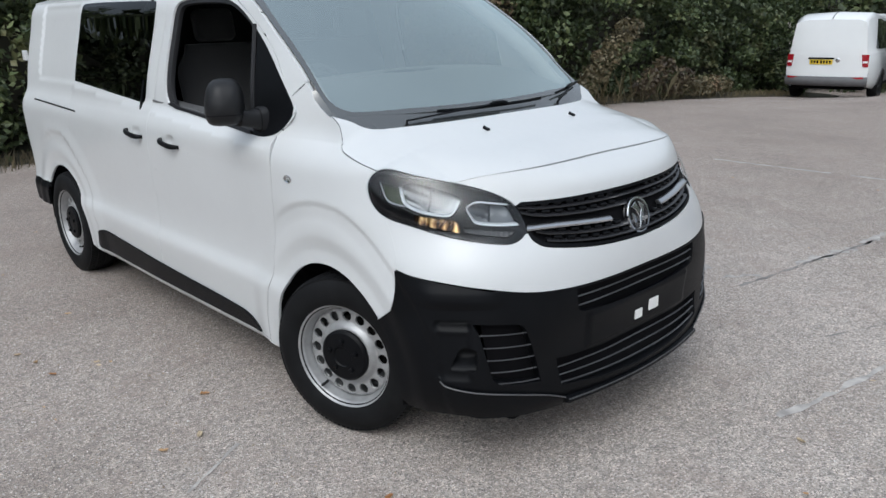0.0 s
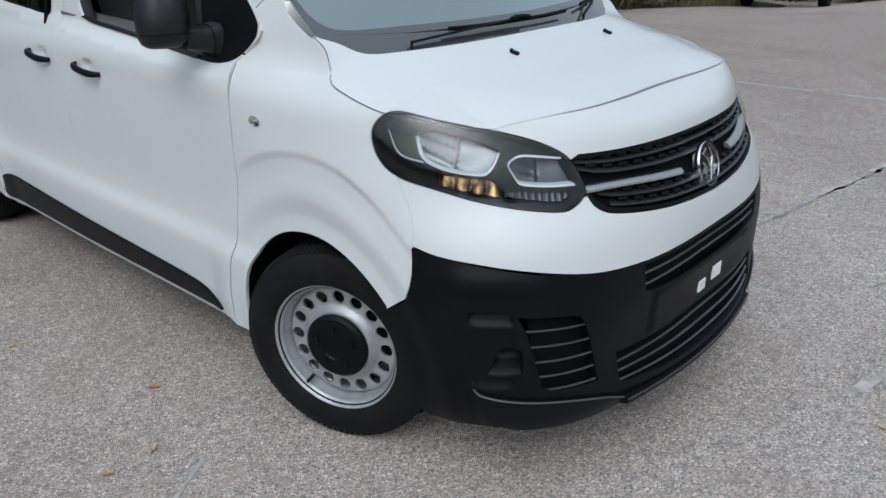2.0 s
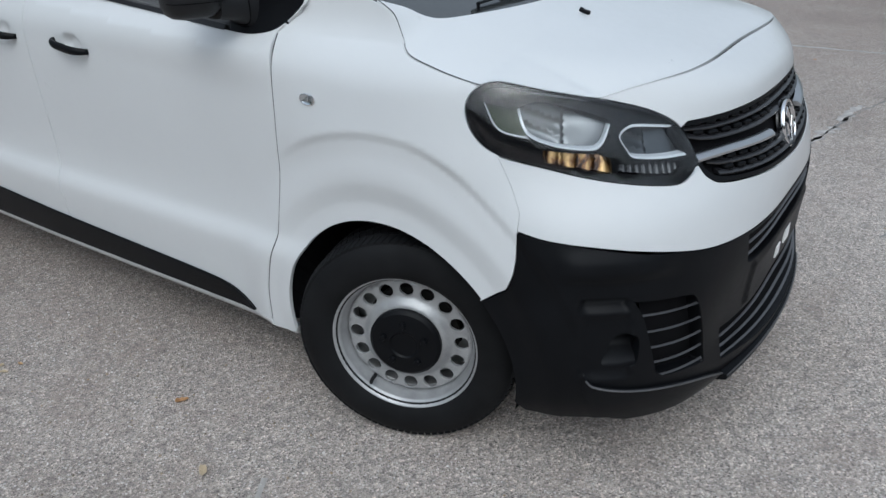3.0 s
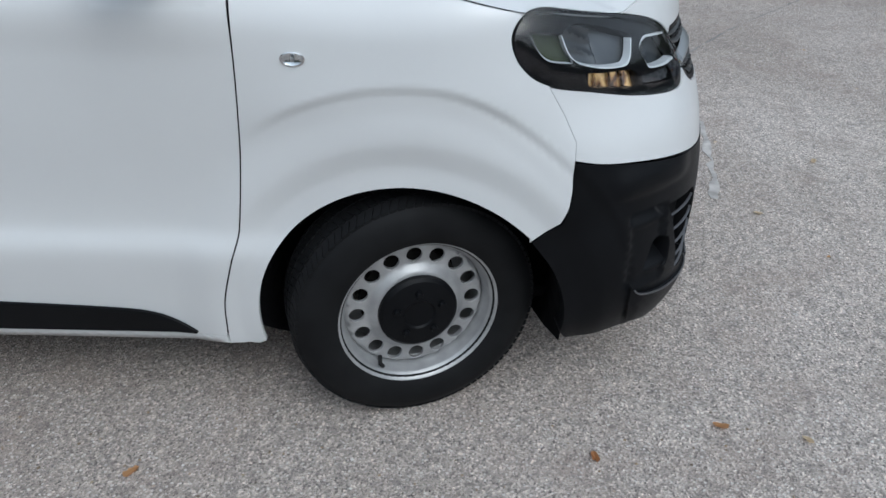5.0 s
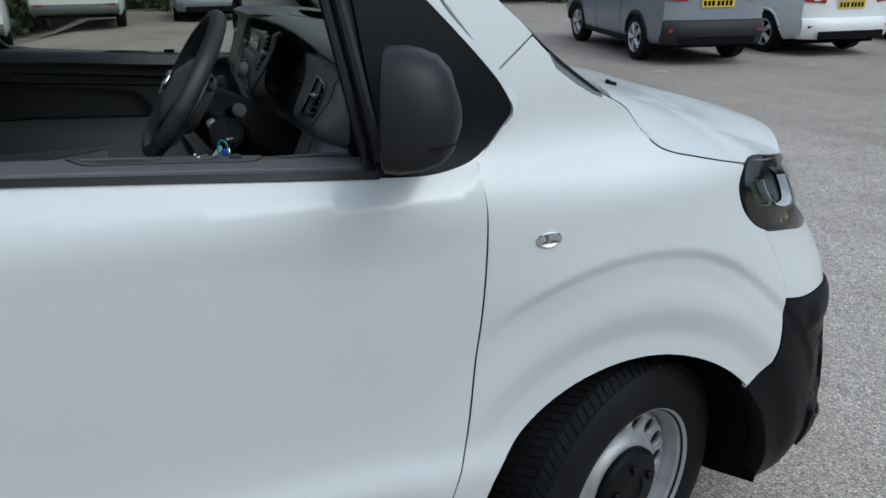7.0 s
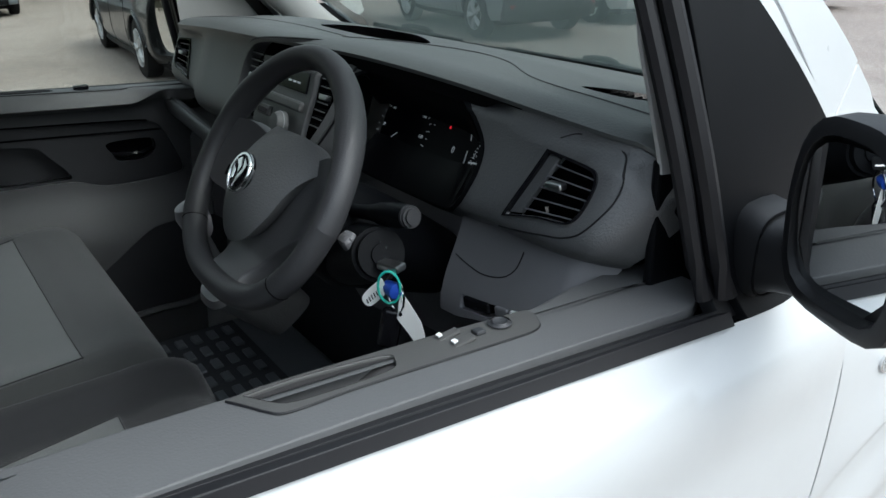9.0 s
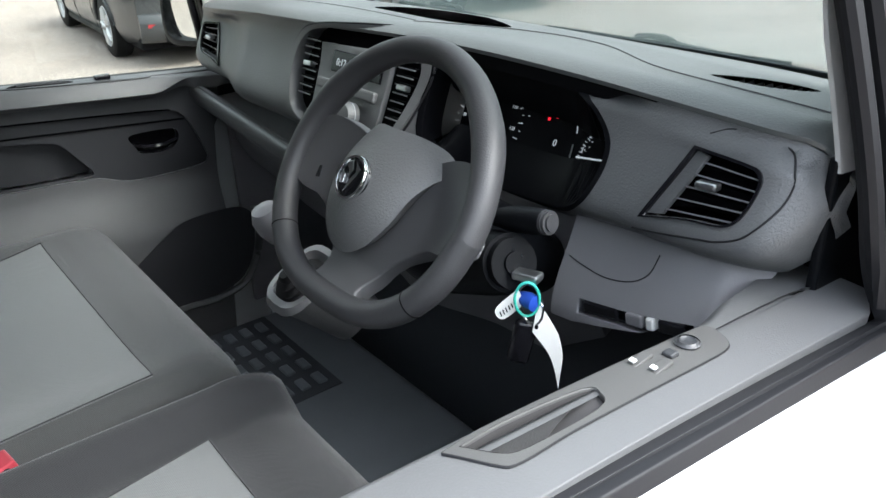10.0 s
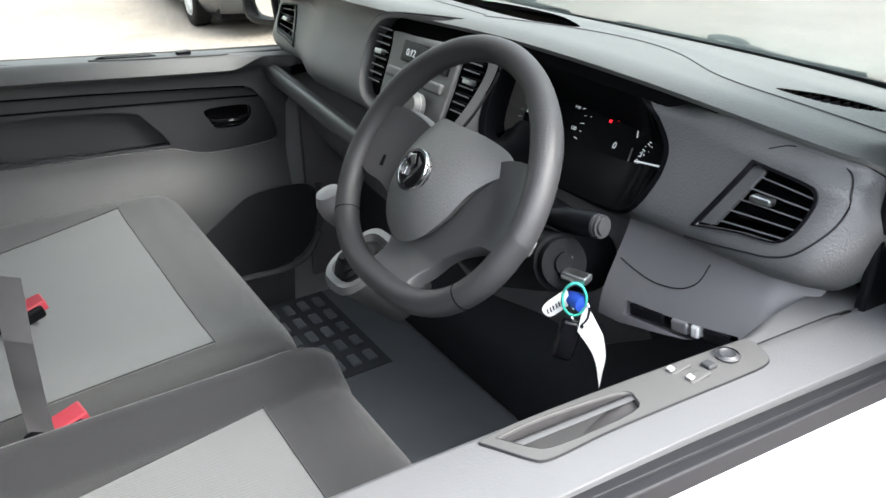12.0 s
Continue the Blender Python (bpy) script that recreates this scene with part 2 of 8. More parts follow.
def dense(pts, step, closed=True):
    """A polyline with points about every step."""
    pts = [np.array(p, float) for p in pts]
    out = []
    n = len(pts) if closed else len(pts) - 1
    for i in range(n):
        a, b = pts[i], pts[(i + 1) % len(pts)]
        k = max(1, int(math.ceil(np.linalg.norm(b - a) / step)))
        out += [a + (b - a) * j / k for j in range(k)]
    if not closed:
        out.append(pts[-1])
    return out


def curve(pts, n=8, closed=True):
    """Catmull-Rom through the points; a point given with a third value is a sharp corner."""
    p = [np.array(a[:2], float) for a in pts]
    sharp = [len(a) > 2 for a in pts]
    m, out = len(p), []
    for i in range(m if closed else m - 1):
        j, h, k = (i + 1) % m, (i - 1) % m, (i + 2) % m
        a, b = p[i], p[j]
        ta = (b - a) if sharp[i] or (not closed and i == 0) else (b - p[h]) / 2
        tb = (b - a) if sharp[j] or (not closed and j == m - 1) else (p[k] - a) / 2
        la = np.linalg.norm(b - a)
        for t, lim in ((ta, la), (tb, la)):
            ln = np.linalg.norm(t)
            if ln > lim:
                t *= lim / ln
        for s in np.arange(n) / n:
            out.append((2 * s**3 - 3 * s**2 + 1) * a + (s**3 - 2 * s**2 + s) * ta + (-2 * s**3 + 3 * s**2) * b + (s**3 - s**2) * tb)
    if not closed:
        out.append(p[-1])
    return out


def circle(cx, cy, r, n=32, a0=0, a1=360, ry=None):
    closed = abs(a1 - a0) >= 360
    return [np.array((cx + r * math.cos(radians(a0 + (a1 - a0) * i / (n if closed else n - 1))),
                      cy + (ry or r) * math.sin(radians(a0 + (a1 - a0) * i / (n if closed else n - 1))))) for i in range(n)]


def inside(poly, pts):
    poly, pts = np.array(poly), np.asarray(pts)
    x, y = pts[:, 0], pts[:, 1]
    out = np.zeros(len(pts), bool)
    for a, b in zip(poly, np.roll(poly, -1, 0)):
        cond = (a[1] > y) != (b[1] > y)
        with np.errstate(divide="ignore", invalid="ignore"):
            out ^= cond & (x < (b[0] - a[0]) * (y - a[1]) / (b[1] - a[1]) + a[0])
    return out


def sheet_data(outline, holes, mapping, step=0.03, depth=0.012, edge=0.002, away=None):
    """Fills an outline with holes by small triangles, lays it on a surface and turns its rims inward.
    mapping(u, v) gives points; away is a point, or None for the van's own middle, that normals face away from."""
    rings = [dense(outline, step)] + [dense(h, step) for h in holes]
    pts, edges = [], []
    for ring in rings:
        base = len(pts)
        pts += ring
        edges += [(base + i, base + (i + 1) % len(ring)) for i in range(len(ring))]
    lo, hi = np.min(rings[0], 0), np.max(rings[0], 0)
    gx, gy = np.arange(lo[0] + step / 2, hi[0], step), np.arange(lo[1] + step / 2, hi[1], step * 0.9)
    grid = np.array([(x + (step / 2 if j % 2 else 0), y) for j, y in enumerate(gy) for x in gx]).reshape(-1, 2)
    keep = inside(rings[0], grid) if len(grid) else np.zeros(0, bool)
    for h in rings[1:]:
        keep &= ~inside(h, grid)
    grid = grid[keep]
    if len(grid):
        rim = np.array(pts)
        near = np.array([np.min(np.abs(rim - g).sum(1)) for g in grid])
        grid = grid[near > step * 0.55]
    every = [Vector(p) for p in pts] + [Vector(p) for p in grid]
    v2, _, tris, *_ = delaunay_2d_cdt(every, edges, [], 0, 1e-6)
    uv = np.array([tuple(v) for v in v2])
    mid = np.array([uv[list(t)].mean(0) for t in tris])
    ok = inside(rings[0], mid)
    for h in rings[1:]:
        ok &= ~inside(h, mid)
    tris = [t for t, k in zip(tris, ok) if k]
    p = mapping(uv[:, 0], uv[:, 1])
    e = 1e-4
    nrm = np.cross(mapping(uv[:, 0] + e, uv[:, 1]) - mapping(uv[:, 0] - e, uv[:, 1]), mapping(uv[:, 0], uv[:, 1] + e) - mapping(uv[:, 0], uv[:, 1] - e))
    nrm /= np.linalg.norm(nrm, axis=1)[:, None] + 1e-12
    c = np.array((-1.2, 0, 0.9)) if away is None else np.array(away)
    side = np.sign(((p - c) * nrm).sum(1).mean())
    nrm *= side
    fn = np.array([np.cross(p[t[1]] - p[t[0]], p[t[2]] - p[t[0]]) @ nrm[t[0]] for t in tris])
    faces = [tuple(t) if s > 0 else tuple(reversed(t)) for t, s in zip(tris, fn)]
    verts, normals = [*p], [*nrm]
    if depth:
        used = {}
        for f in faces:
            for a, b in zip(f, f[1:] + f[:1]):
                used[(a, b)] = used.get((a, b), 0) + 1
        border = [(a, b) for a, b in used if (b, a) not in used]
        low = {}
        for a, b in border:
            for i in (a, b):
                if i not in low:
                    low[i] = []
                    for d in (edge, depth):
                        low[i].append(len(verts))
                        verts.append(p[i] - nrm[i] * d)
                        normals.append(np.zeros(3))
        for a, b in border:
            d = p[b] - p[a]
            outward = np.cross(d, nrm[a])
            outward /= np.linalg.norm(outward) + 1e-12
            for i in (a, b):
                for j in low[i]:
                    normals[j] = normals[j] + outward
                normals[low[i][0]] = normals[low[i][0]] + nrm[i] * 0.3
            faces.append((b, a, low[a][0], low[b][0]))
            faces.append((low[b][0], low[a][0], low[a][1], low[b][1]))
    normals = np.array(normals)
    normals /= np.linalg.norm(normals, axis=1)[:, None] + 1e-12
    return np.array(verts), faces, normals


def sheet(name, outline, holes, mapping, material, parent, step=0.03, depth=0.012, edge=0.002, away=None, label="", both=False):
    """A panel; both=True gives its mirror image on the other side too."""
    verts, faces, normals = sheet_data(outline, holes, mapping, step, depth, edge, away)
    made = [finish(name, mesh_of(name, verts, faces), material, parent, label, True, normals)]
    if both:
        flip = np.array((1, -1, 1))
        made.append(finish(name, mesh_of(name, verts * flip, [tuple(reversed(f)) for f in faces]), material, parent, label, True, normals * flip))
    return made


def loft(rings, closed=True, caps=True):
    """A bmesh skin over rings of equally many points."""
    bm = bmesh.new()
    vs = [[bm.verts.new(tuple(map(float, p))) for p in ring] for ring in rings]
    n = len(vs[0])
    for a, b in zip(vs, vs[1:]):
        for i in range(n if closed else n - 1):
            j = (i + 1) % n
            bm.faces.new((a[i], a[j], b[j], b[i]))
    if caps and closed:
        bm.faces.new(list(reversed(vs[0])))
        bm.faces.new(vs[-1])
    return bm


def lathe(profile, n=48, axis="y"):
    """Rings for a turned body: profile of (radius, height) along the axis."""
    rings = []
    for r, h in profile:
        ring = []
        for i in range(n):
            a = 2 * math.pi * i / n
            c, s = r * math.cos(a), r * math.sin(a)
            ring.append({"y": (c, h, s), "z": (c, s, h), "x": (h, c, s)}[axis])
        rings.append(ring)
    return rings


def box(sx, sy, sz, bevel=0.004, at=(0, 0, 0), turn=(0, 0, 0), segments=2):
    bm = bmesh.new()
    bmesh.ops.create_cube(bm, size=1)
    bmesh.ops.scale(bm, vec=(sx, sy, sz), verts=bm.verts)
    if bevel:
        bmesh.ops.bevel(bm, geom=list(bm.edges), offset=bevel, segments=segments, affect="EDGES", profile=0.5)
    bmesh.ops.transform(bm, matrix=pose(*at, *turn), verts=bm.verts)
    return bm


def tube(pts, r, n=10, flat=1.0, taper=None):
    """A bmesh pipe along points."""
    pts = [Vector(p) for p in pts]
    rings = []
    up = Vector((0, 0, 1))
    for i, p in enumerate(pts):
        d = (pts[min(i + 1, len(pts) - 1)] - pts[max(i - 1, 0)]).normalized()
        a = d.cross(up if abs(d.z) < 0.95 else Vector((1, 0, 0))).normalized()
        b = d.cross(a).normalized()
        k = r * (taper[i] if taper else 1)
        rings.append([p + a * k * math.cos(2 * math.pi * j / n) + b * k * flat * math.sin(2 * math.pi * j / n) for j in range(n)])
    return loft(rings)


def join(bms):
    out = bmesh.new()
    for b in bms:
        me = bpy.data.meshes.new("piece")
        b.to_mesh(me)
        b.free()
        out.from_mesh(me)
        bpy.data.meshes.remove(me)
    return out


def slab(pts, thick, frame_, bevel=0.0):
    """A flat plate: outline in two coordinates, set into space by a matrix, with thickness along its third axis."""
    bm = bmesh.new()
    vs = [bm.verts.new((float(p[0]), float(p[1]), 0)) for p in pts]
    f = bm.faces.new(vs)
    out = bmesh.ops.extrude_face_region(bm, geom=[f])
    top = [v for v in out["geom"] if isinstance(v, bmesh.types.BMVert)]
    bmesh.ops.translate(bm, vec=(0, 0, thick), verts=top)
    if bevel:
        rim = [e for e in bm.edges if len(e.link_faces) == 2 and e.calc_face_angle(0) > 0.9]
        bmesh.ops.bevel(bm, geom=rim, offset=bevel, segments=2, affect="EDGES", profile=0.5)
    bmesh.ops.transform(bm, matrix=frame_, verts=bm.verts)
    return bm


def thing(name, label, category, group="", at=None):
    ob = new(name)
    if at is not None:
        ob.matrix_world = at
    return tagged(ob, label, category, group)

SHUT_GREY = plain("shut_line_grey", (0.30, 0.31, 0.32), 0.6)
# ---------- the white van: skin ----------
van = thing("van", "white panel van with black lower bumper and driver's window down", "van")


def wrap(q, z, off=0.0):
    """The skin right round the nose: past the middle it is the left side."""
    q, z = np.broadcast_arrays(np.asarray(q, float), np.asarray(z, float))
    p = skin(np.where(q > TURN, 2 * TURN - q, q), z, off)
    p[..., 1] = np.where(q > TURN, -p[..., 1], p[..., 1])
    return p


def other(pts):
    """The same points on the left side, in reverse order."""
    return [(2 * TURN - p[0], p[1]) for p in reversed(pts)]


GAP = 0.0022
ARCH = 0.409
SHUT = [(-0.389, 1.236), (-0.385, 1.129), (-0.389, 1.003), (-0.401, 0.854), (-0.431, 0.62), (-0.463, 0.52), (-0.497, 0.40), (-0.507, 0.286)]
shut_line = curve(SHUT, 6, False)
BONNET_SIDE = [(-0.075, 1.336), (-0.02, 1.304), (0.012, 1.262), (0.058, 1.218), (0.145, 1.195), (0.275, 1.1665)]
bonnet_side = curve(BONNET_SIDE, 6, False)
PILLAR = [(-0.075, 1.336), (-0.18, 1.412), (-0.299, 1.517), (-0.435, 1.62), (-0.579, 1.714), (-0.72, 1.80), (-0.86, 1.868)]
LAMP = [(0.254, 1.112), (0.268, 1.146), (0.300, 1.168), (0.345, 1.1715), (0.455, 1.151), (0.593, 1.125), (0.721, 1.093), (0.805, 1.054), (0.842, 1.012),
        (0.864, 0.952), (0.838, 0.927), (0.795, 0.915), (0.691, 0.927), (0.572, 0.949), (0.456, 0.977), (0.350, 1.000), (0.300, 1.026), (0.266, 1.066)]
lamp_line = curve(LAMP, 4)
GRILLE_TOP = [(0.822, 1.047), (0.973, 1.043), (1.24, 1.042), (TURN, 1.040)]
GRILLE_LOW = [(0.866, 0.945), (0.886, 0.917), (0.932, 0.893), (1.066, 0.872), (1.22, 0.857), (TURN, 0.848)]
BUMPER_TOP = [(0.396, 0.818), (0.463, 0.805), (0.588, 0.788), (0.713, 0.768), (0.883, 0.738), (1.048, 0.728), (1.26, 0.726), (TURN, 0.726)]


def arch_arc(cx, a0, a1, r=ARCH, n=40):
    return circle(cx, 0.34, r, n, a0, a1)


# front wings: from the door to the bumper, round the wheel, up to the screen pillar
tip = (0.306, 0.600)
lamp_rear = [tuple(p) for p in lamp_line]
k0 = min(range(len(lamp_rear)), key=lambda i: math.hypot(lamp_rear[i][0] - 0.285, lamp_rear[i][1] - 1.160))
k1 = min(range(len(lamp_rear)), key=lambda i: math.hypot(lamp_rear[i][0] - 0.335, lamp_rear[i][1] - 1.006))
lamp_back = [lamp_rear[i % len(lamp_rear)] for i in range(k0 + len(lamp_rear), k1, -1)]
wing = ([(p[0] + GAP, p[1]) for p in shut_line] + [(-0.505, 0.252), (-0.424, 0.252)]
        + [tuple(p) for p in arch_arc(0, 191, 41)] + [tip, (0.372, 0.655), (0.388, 0.70), (0.394, 0.742)]
        + [(0.3957, 0.818), (0.4005, 0.867), (0.3765, 0.932), (0.3395, 1.003)]
        + [(p[0] - 0.003, p[1]) for p in reversed(lamp_back)]
        + [(p[0] - GAP, p[1] - GAP) for p in reversed(bonnet_side) if p[0] > -0.035]
        + [(-0.058, 1.321), (-0.100, 1.337), (-0.142, 1.361), (-0.19, 1.396), (-0.205, 1.424), (-0.2405, 1.4600), (-0.327, 1.3975), (-0.302, 1.339), (-0.308, 1.308), (-0.345, 1.27)])
sheet("front_wing", wing, [], wrap, WHITE, van, 0.012, 0.014, both=True)

# the painted upper bumper between lamps, grille and the black lower part
half = ([(0.3975, 0.8205)] + BUMPER_TOP[1:-1])
lamp_low = [lamp_rear[i % len(lamp_rear)] for i in range(k1, min(range(len(lamp_rear)), key=lambda i: math.hypot(lamp_rear[i][0] - 0.864, lamp_rear[i][1] - 0.952)), -1)]
upper_half = [(0.341, 1.003), (0.378, 0.932), (0.402, 0.867)] + half
low_line = curve([(p[0], p[1] + 0.003) for p in upper_half[3:]] + [(TURN, 0.729)], 5, False)
top_half = [(p[0], p[1] - 0.003) for p in lamp_low] + [(p[0] + 0.003, p[1] - 0.004) for p in curve(GRILLE_LOW, 5, False)]
right_top = [tuple(p) for p in top_half]
bumper_ring = ([tuple(p) for p in upper_half[:3]] + [tuple(p) for p in low_line[:-1]] + other([tuple(p) for p in low_line])
               + other(upper_half[:3]) + [(2 * TURN - p[0], p[1]) for p in right_top] + [p for p in reversed(right_top[:-1])])
sheet("front_bumper_cover", bumper_ring, [], wrap, WHITE, van, 0.014, 0.014)

# the nose panel between bonnet and grille
ka = min(range(len(lamp_rear)), key=lambda i: math.hypot(lamp_rear[i][0] - 0.593, lamp_rear[i][1] - 1.125))
kb = min(range(len(lamp_rear)), key=lambda i: math.hypot(lamp_rear[i][0] - 0.822, lamp_rear[i][1] - 1.040))
lamp_top = [lamp_rear[i] for i in range(ka, kb + 1)]
BONNET_FRONT = [(0.593, 1.1275), (0.65, 1.1385), (0.70, 1.146), (0.80, 1.1535), (1.0, 1.158), (1.25, 1.158), (TURN, 1.158)]
bonnet_front = [tuple(p) for p in curve(BONNET_FRONT, 6, False)]
nose_half = [(p[0], p[1] - GAP) for p in reversed(bonnet_front[:-1])] + [(p[0] + 0.002, p[1] + 0.003) for p in lamp_top] + [(p[0], p[1] + 0.004) for p in curve(GRILLE_TOP, 5, False)[1:]]
nose_ring = nose_half + [(2 * TURN - p[0], p[1]) for p in reversed(nose_half[:-1])] + [(TURN, BONNET_FRONT[-1][1] - GAP)]
sheet("nose_panel", nose_ring, [], wrap, WHITE, van, 0.022, 0.012)

# the bonnet: edges follow the wings, with a crowned top
edge3 = [wrap(p[0], p[1]) for p in bonnet_side] + [wrap(p[0], p[1]) for p in lamp_line if 0.29 < p[0] < 0.59 and p[1] > 1.12] + [wrap(0.593, 1.1275)]
edge3 = sorted(edge3, key=lambda p: p[0])
edge_x = np.array([p[0] for p in edge3])
edge_y = np.interp(np.linspace(edge_x[0], edge_x[-1], 40), edge_x, [-p[1] for p in edge3])
edge_z = np.interp(np.linspace(edge_x[0], edge_x[-1], 40), edge_x, [p[2] for p in edge3])
edge_s = np.linspace(edge_x[0], edge_x[-1], 40)
front3 = np.array([wrap(p[0], p[1] + GAP) for p in bonnet_front])
ridge = spline((-0.1, 0.05, 0.283, 0.50, 0.66, 0.76), (1.349, 1.319, 1.2525, 1.2015, 1.168, 1.135))


def bonnet_at(x, y):
    """Height of the bonnet: a crown over its edges, which meet the wings and the nose."""
    x, y = np.broadcast_arrays(np.asarray(x, float), np.asarray(y, float))
    yb = np.interp(x, edge_s, edge_y)
    zb = np.interp(x, edge_s, edge_z)
    u = np.clip(np.abs(y) / yb, 0, 1.05)
    side_z = zb + (ridge(x) - zb) * (1 - u**3.2)
    # close to the front edge run down onto the nose
    order = np.argsort(np.abs(front3[:, 1]))
    fx = np.interp(np.abs(y), np.abs(front3[order, 1]), front3[order, 0])
    fz = np.interp(np.abs(y), np.abs(front3[order, 1]), front3[order, 2])
    d = np.clip(fx - x, 0, 1)
    here = fz + d * 0.36 - d * d * 0.22
    w = smooth(0.0, 0.30, d)
    near = np.where(np.abs(y) < 0.73, here * (1 - w) + side_z * w, side_z)
    return np.stack([x, y, near], -1)


right_edge = [(float(x), -float(y) + GAP) for x, y in zip(edge_s, edge_y)]
front_edge = [(float(p[0]), float(p[1])) for p in front3]
rear_edge = [(-0.075 + 0.245 * (1 - abs(y / 0.82) ** 3.6), y) for y in 0.815 * np.sin(np.linspace(math.pi / 2, -math.pi / 2, 41))]
bonnet_ring = right_edge + front_edge[1:] + [(x, -y) for x, y in reversed(front_edge[1:-1])] + [(x, -y) for x, y in reversed(right_edge)] + rear_edge[1:-1]
sheet("bonnet", bonnet_ring, [], bonnet_at, WHITE, van, 0.024, 0.016, away=(0, 0, 0))
for s in (1, -1):
    seam = [wrap(p[0], p[1], -0.0035) for p in bonnet_side] + [wrap(p[0], p[1], -0.0035) for p in sorted((tuple(p) for p in lamp_line if 0.29 < p[0] < 0.593 and p[1] > 1.12), key=lambda p: p[0])] + [wrap(p[0], p[1], -0.0035) for p in bonnet_front]
    cut = len(seam) - len(bonnet_front)
    part("bonnet_seal", tube([(p[0], p[1] * s, p[2]) for p in seam[:cut + 1]], 0.0016, 6), DARK, van)
    part("bonnet_seal", tube([(p[0], p[1] * s, p[2] + 0.0008) for p in seam[cut:]], 0.0014, 6), SHUT_GREY, van)
for y in (-0.29, 0.29):
    zz = float(bonnet_at(0.283, y)[2])
    part("washer_jet", join([box(0.03, 0.018, 0.012, 0.004, (0.283, y, zz + 0.004), (0, 14, 0)), box(0.012, 0.010, 0.014, 0.003, (0.270, y, zz + 0.009), (0, 20, 0))]), BLACK_PLASTIC, van)

# screen: side edges on the pillars, bowed forward in the middle
pillar3 = np.array([wrap(q, z, -0.004) for q, z in curve(PILLAR, 6, False)])
pv = np.linspace(0, 1, len(pillar3))


def screen_at(u, v, off=0.0):
    u, v = np.broadcast_arrays(np.asarray(u, float), np.asarray(v, float))
    x, y, z = (np.interp(v, pv, pillar3[:, i]) for i in range(3))
    bow = 1 - u * u
    return np.stack([x + (0.15 - 0.04 * v) * bow - 0.55 * off, y * u, z + (-0.030 + 0.072 * v) * bow - 0.8 * off], -1)


pane = [(-0.985, 0.0), (0.985, 0.0), (0.985, 0.985), (-0.985, 0.985)]
half_clear = [(0.20, 0.046), (0.54, 0.040), (0.78, 0.026), (0.885, 0.026), (0.940, 0.060), (0.960, 0.145), (0.955, 0.42), (0.945, 0.80), (0.91, 0.93), (0.4, 0.95)]
clear = curve(half_clear + [(-u, v) for u, v in reversed(half_clear)], 5)
screen = sheet("windscreen", pane, [], lambda u, v: screen_at(u, v), SCREEN_GLASS, van, 0.06, 0, away=(-1, 0, 0), label="clear raked windscreen")[0]
screen.visible_shadow = False
SCREEN_BAND = plain("screen_foot_glass", (0.05, 0.055, 0.056), 0.12, Specular_IOR_Level=1.0, Coat_Weight=1.0)
sheet("black_border", pane, [clear], lambda u, v: screen_at(u, v, -0.003), SCREEN_BAND, screen, 0.05, 0.002, away=(-1, 0, 0))


def scuttle_at(u, v):
    """The panel that runs on from the foot of the screen under the bonnet's rear edge."""
    below = np.minimum(np.asarray(v, float), 0)
    return screen_at(u, np.maximum(v, 0), -0.0022) + np.stack([-below * 0.9, 0 * below, below * 0.8], -1)


sheet("scuttle", [(-0.90, -0.14), (0.90, -0.14), (0.98, -0.02), (0.985, 0.006), (-0.985, 0.006), (-0.98, -0.02)], [], scuttle_at, SCREEN_BAND, van, 0.04, 0.01, away=(-1, 0, 0))

# the border's corners run down between wing and screen
for s in (1, -1):
    rows = []
    for q, z, v in ((-0.207, 1.426, 0.195), (-0.190, 1.396, 0.165), (-0.142, 1.361, 0.10), (-0.100, 1.337, 0.04), (-0.058, 1.321, 0.0), (-0.035, 1.311, 0.0)):
        a, b = wrap(q, z, -0.004), screen_at(0.975, v, -0.0015)
        rows.append([(float(p[0]), float(p[1]) * s, float(p[2])) for p in (a, (a + b) / 2, b)])
    part("border_corner", loft(rows, False), SCREEN_BAND, screen, "", True)

for s in (1, -1):
    part("door_seal", tube([(float(k[0]), float(k[1]) * s, float(k[2])) for k in (wrap(p[0], p[1], -0.0048) for p in shut_line)], 0.0040, 6), DARK, van)

# door frame lines, black glazing border and openings
GLAZE = [(-1.46, 1.30), (-1.36, 1.283), (-1.215, 1.274), (-0.877, 1.249), (-0.563, 1.2265), (-0.473, 1.2255), (-0.389, 1.246), (-0.306, 1.312), (-0.302, 1.339),
         (-0.332, 1.390), (-0.42, 1.487), (-0.52, 1.585), (-0.66, 1.685), (-0.80, 1.765), (-0.93, 1.808), (-1.10, 1.823), (-1.38, 1.823), (-1.475, 1.80), (-1.51, 1.72), (-1.525, 1.50), (-1.51, 1.36)]
OPENING = [(-1.42, 1.311), (-1.34, 1.293), (-1.215, 1.283), (-0.877, 1.258), (-0.592, 1.238, 1), (-0.622, 1.42), (-0.655, 1.60), (-0.69, 1.675), (-0.82, 1.748), (-0.94, 1.788),
           (-1.10, 1.802), (-1.36, 1.802), (-1.44, 1.78), (-1.465, 1.70), (-1.475, 1.50), (-1.465, 1.38)]
glaze, opening = curve(GLAZE, 4), curve(OPENING, 4)
DOOR_TOP = [(-0.389, 1.244), (-0.295, 1.315), (-0.290, 1.345), (-0.318, 1.398), (-0.414, 1.499), (-0.458, 1.555), (-0.565, 1.646), (-0.73, 1.742), (-0.85, 1.803), (-0.97, 1.838), (-1.15, 1.846), (-1.55, 1.846)]
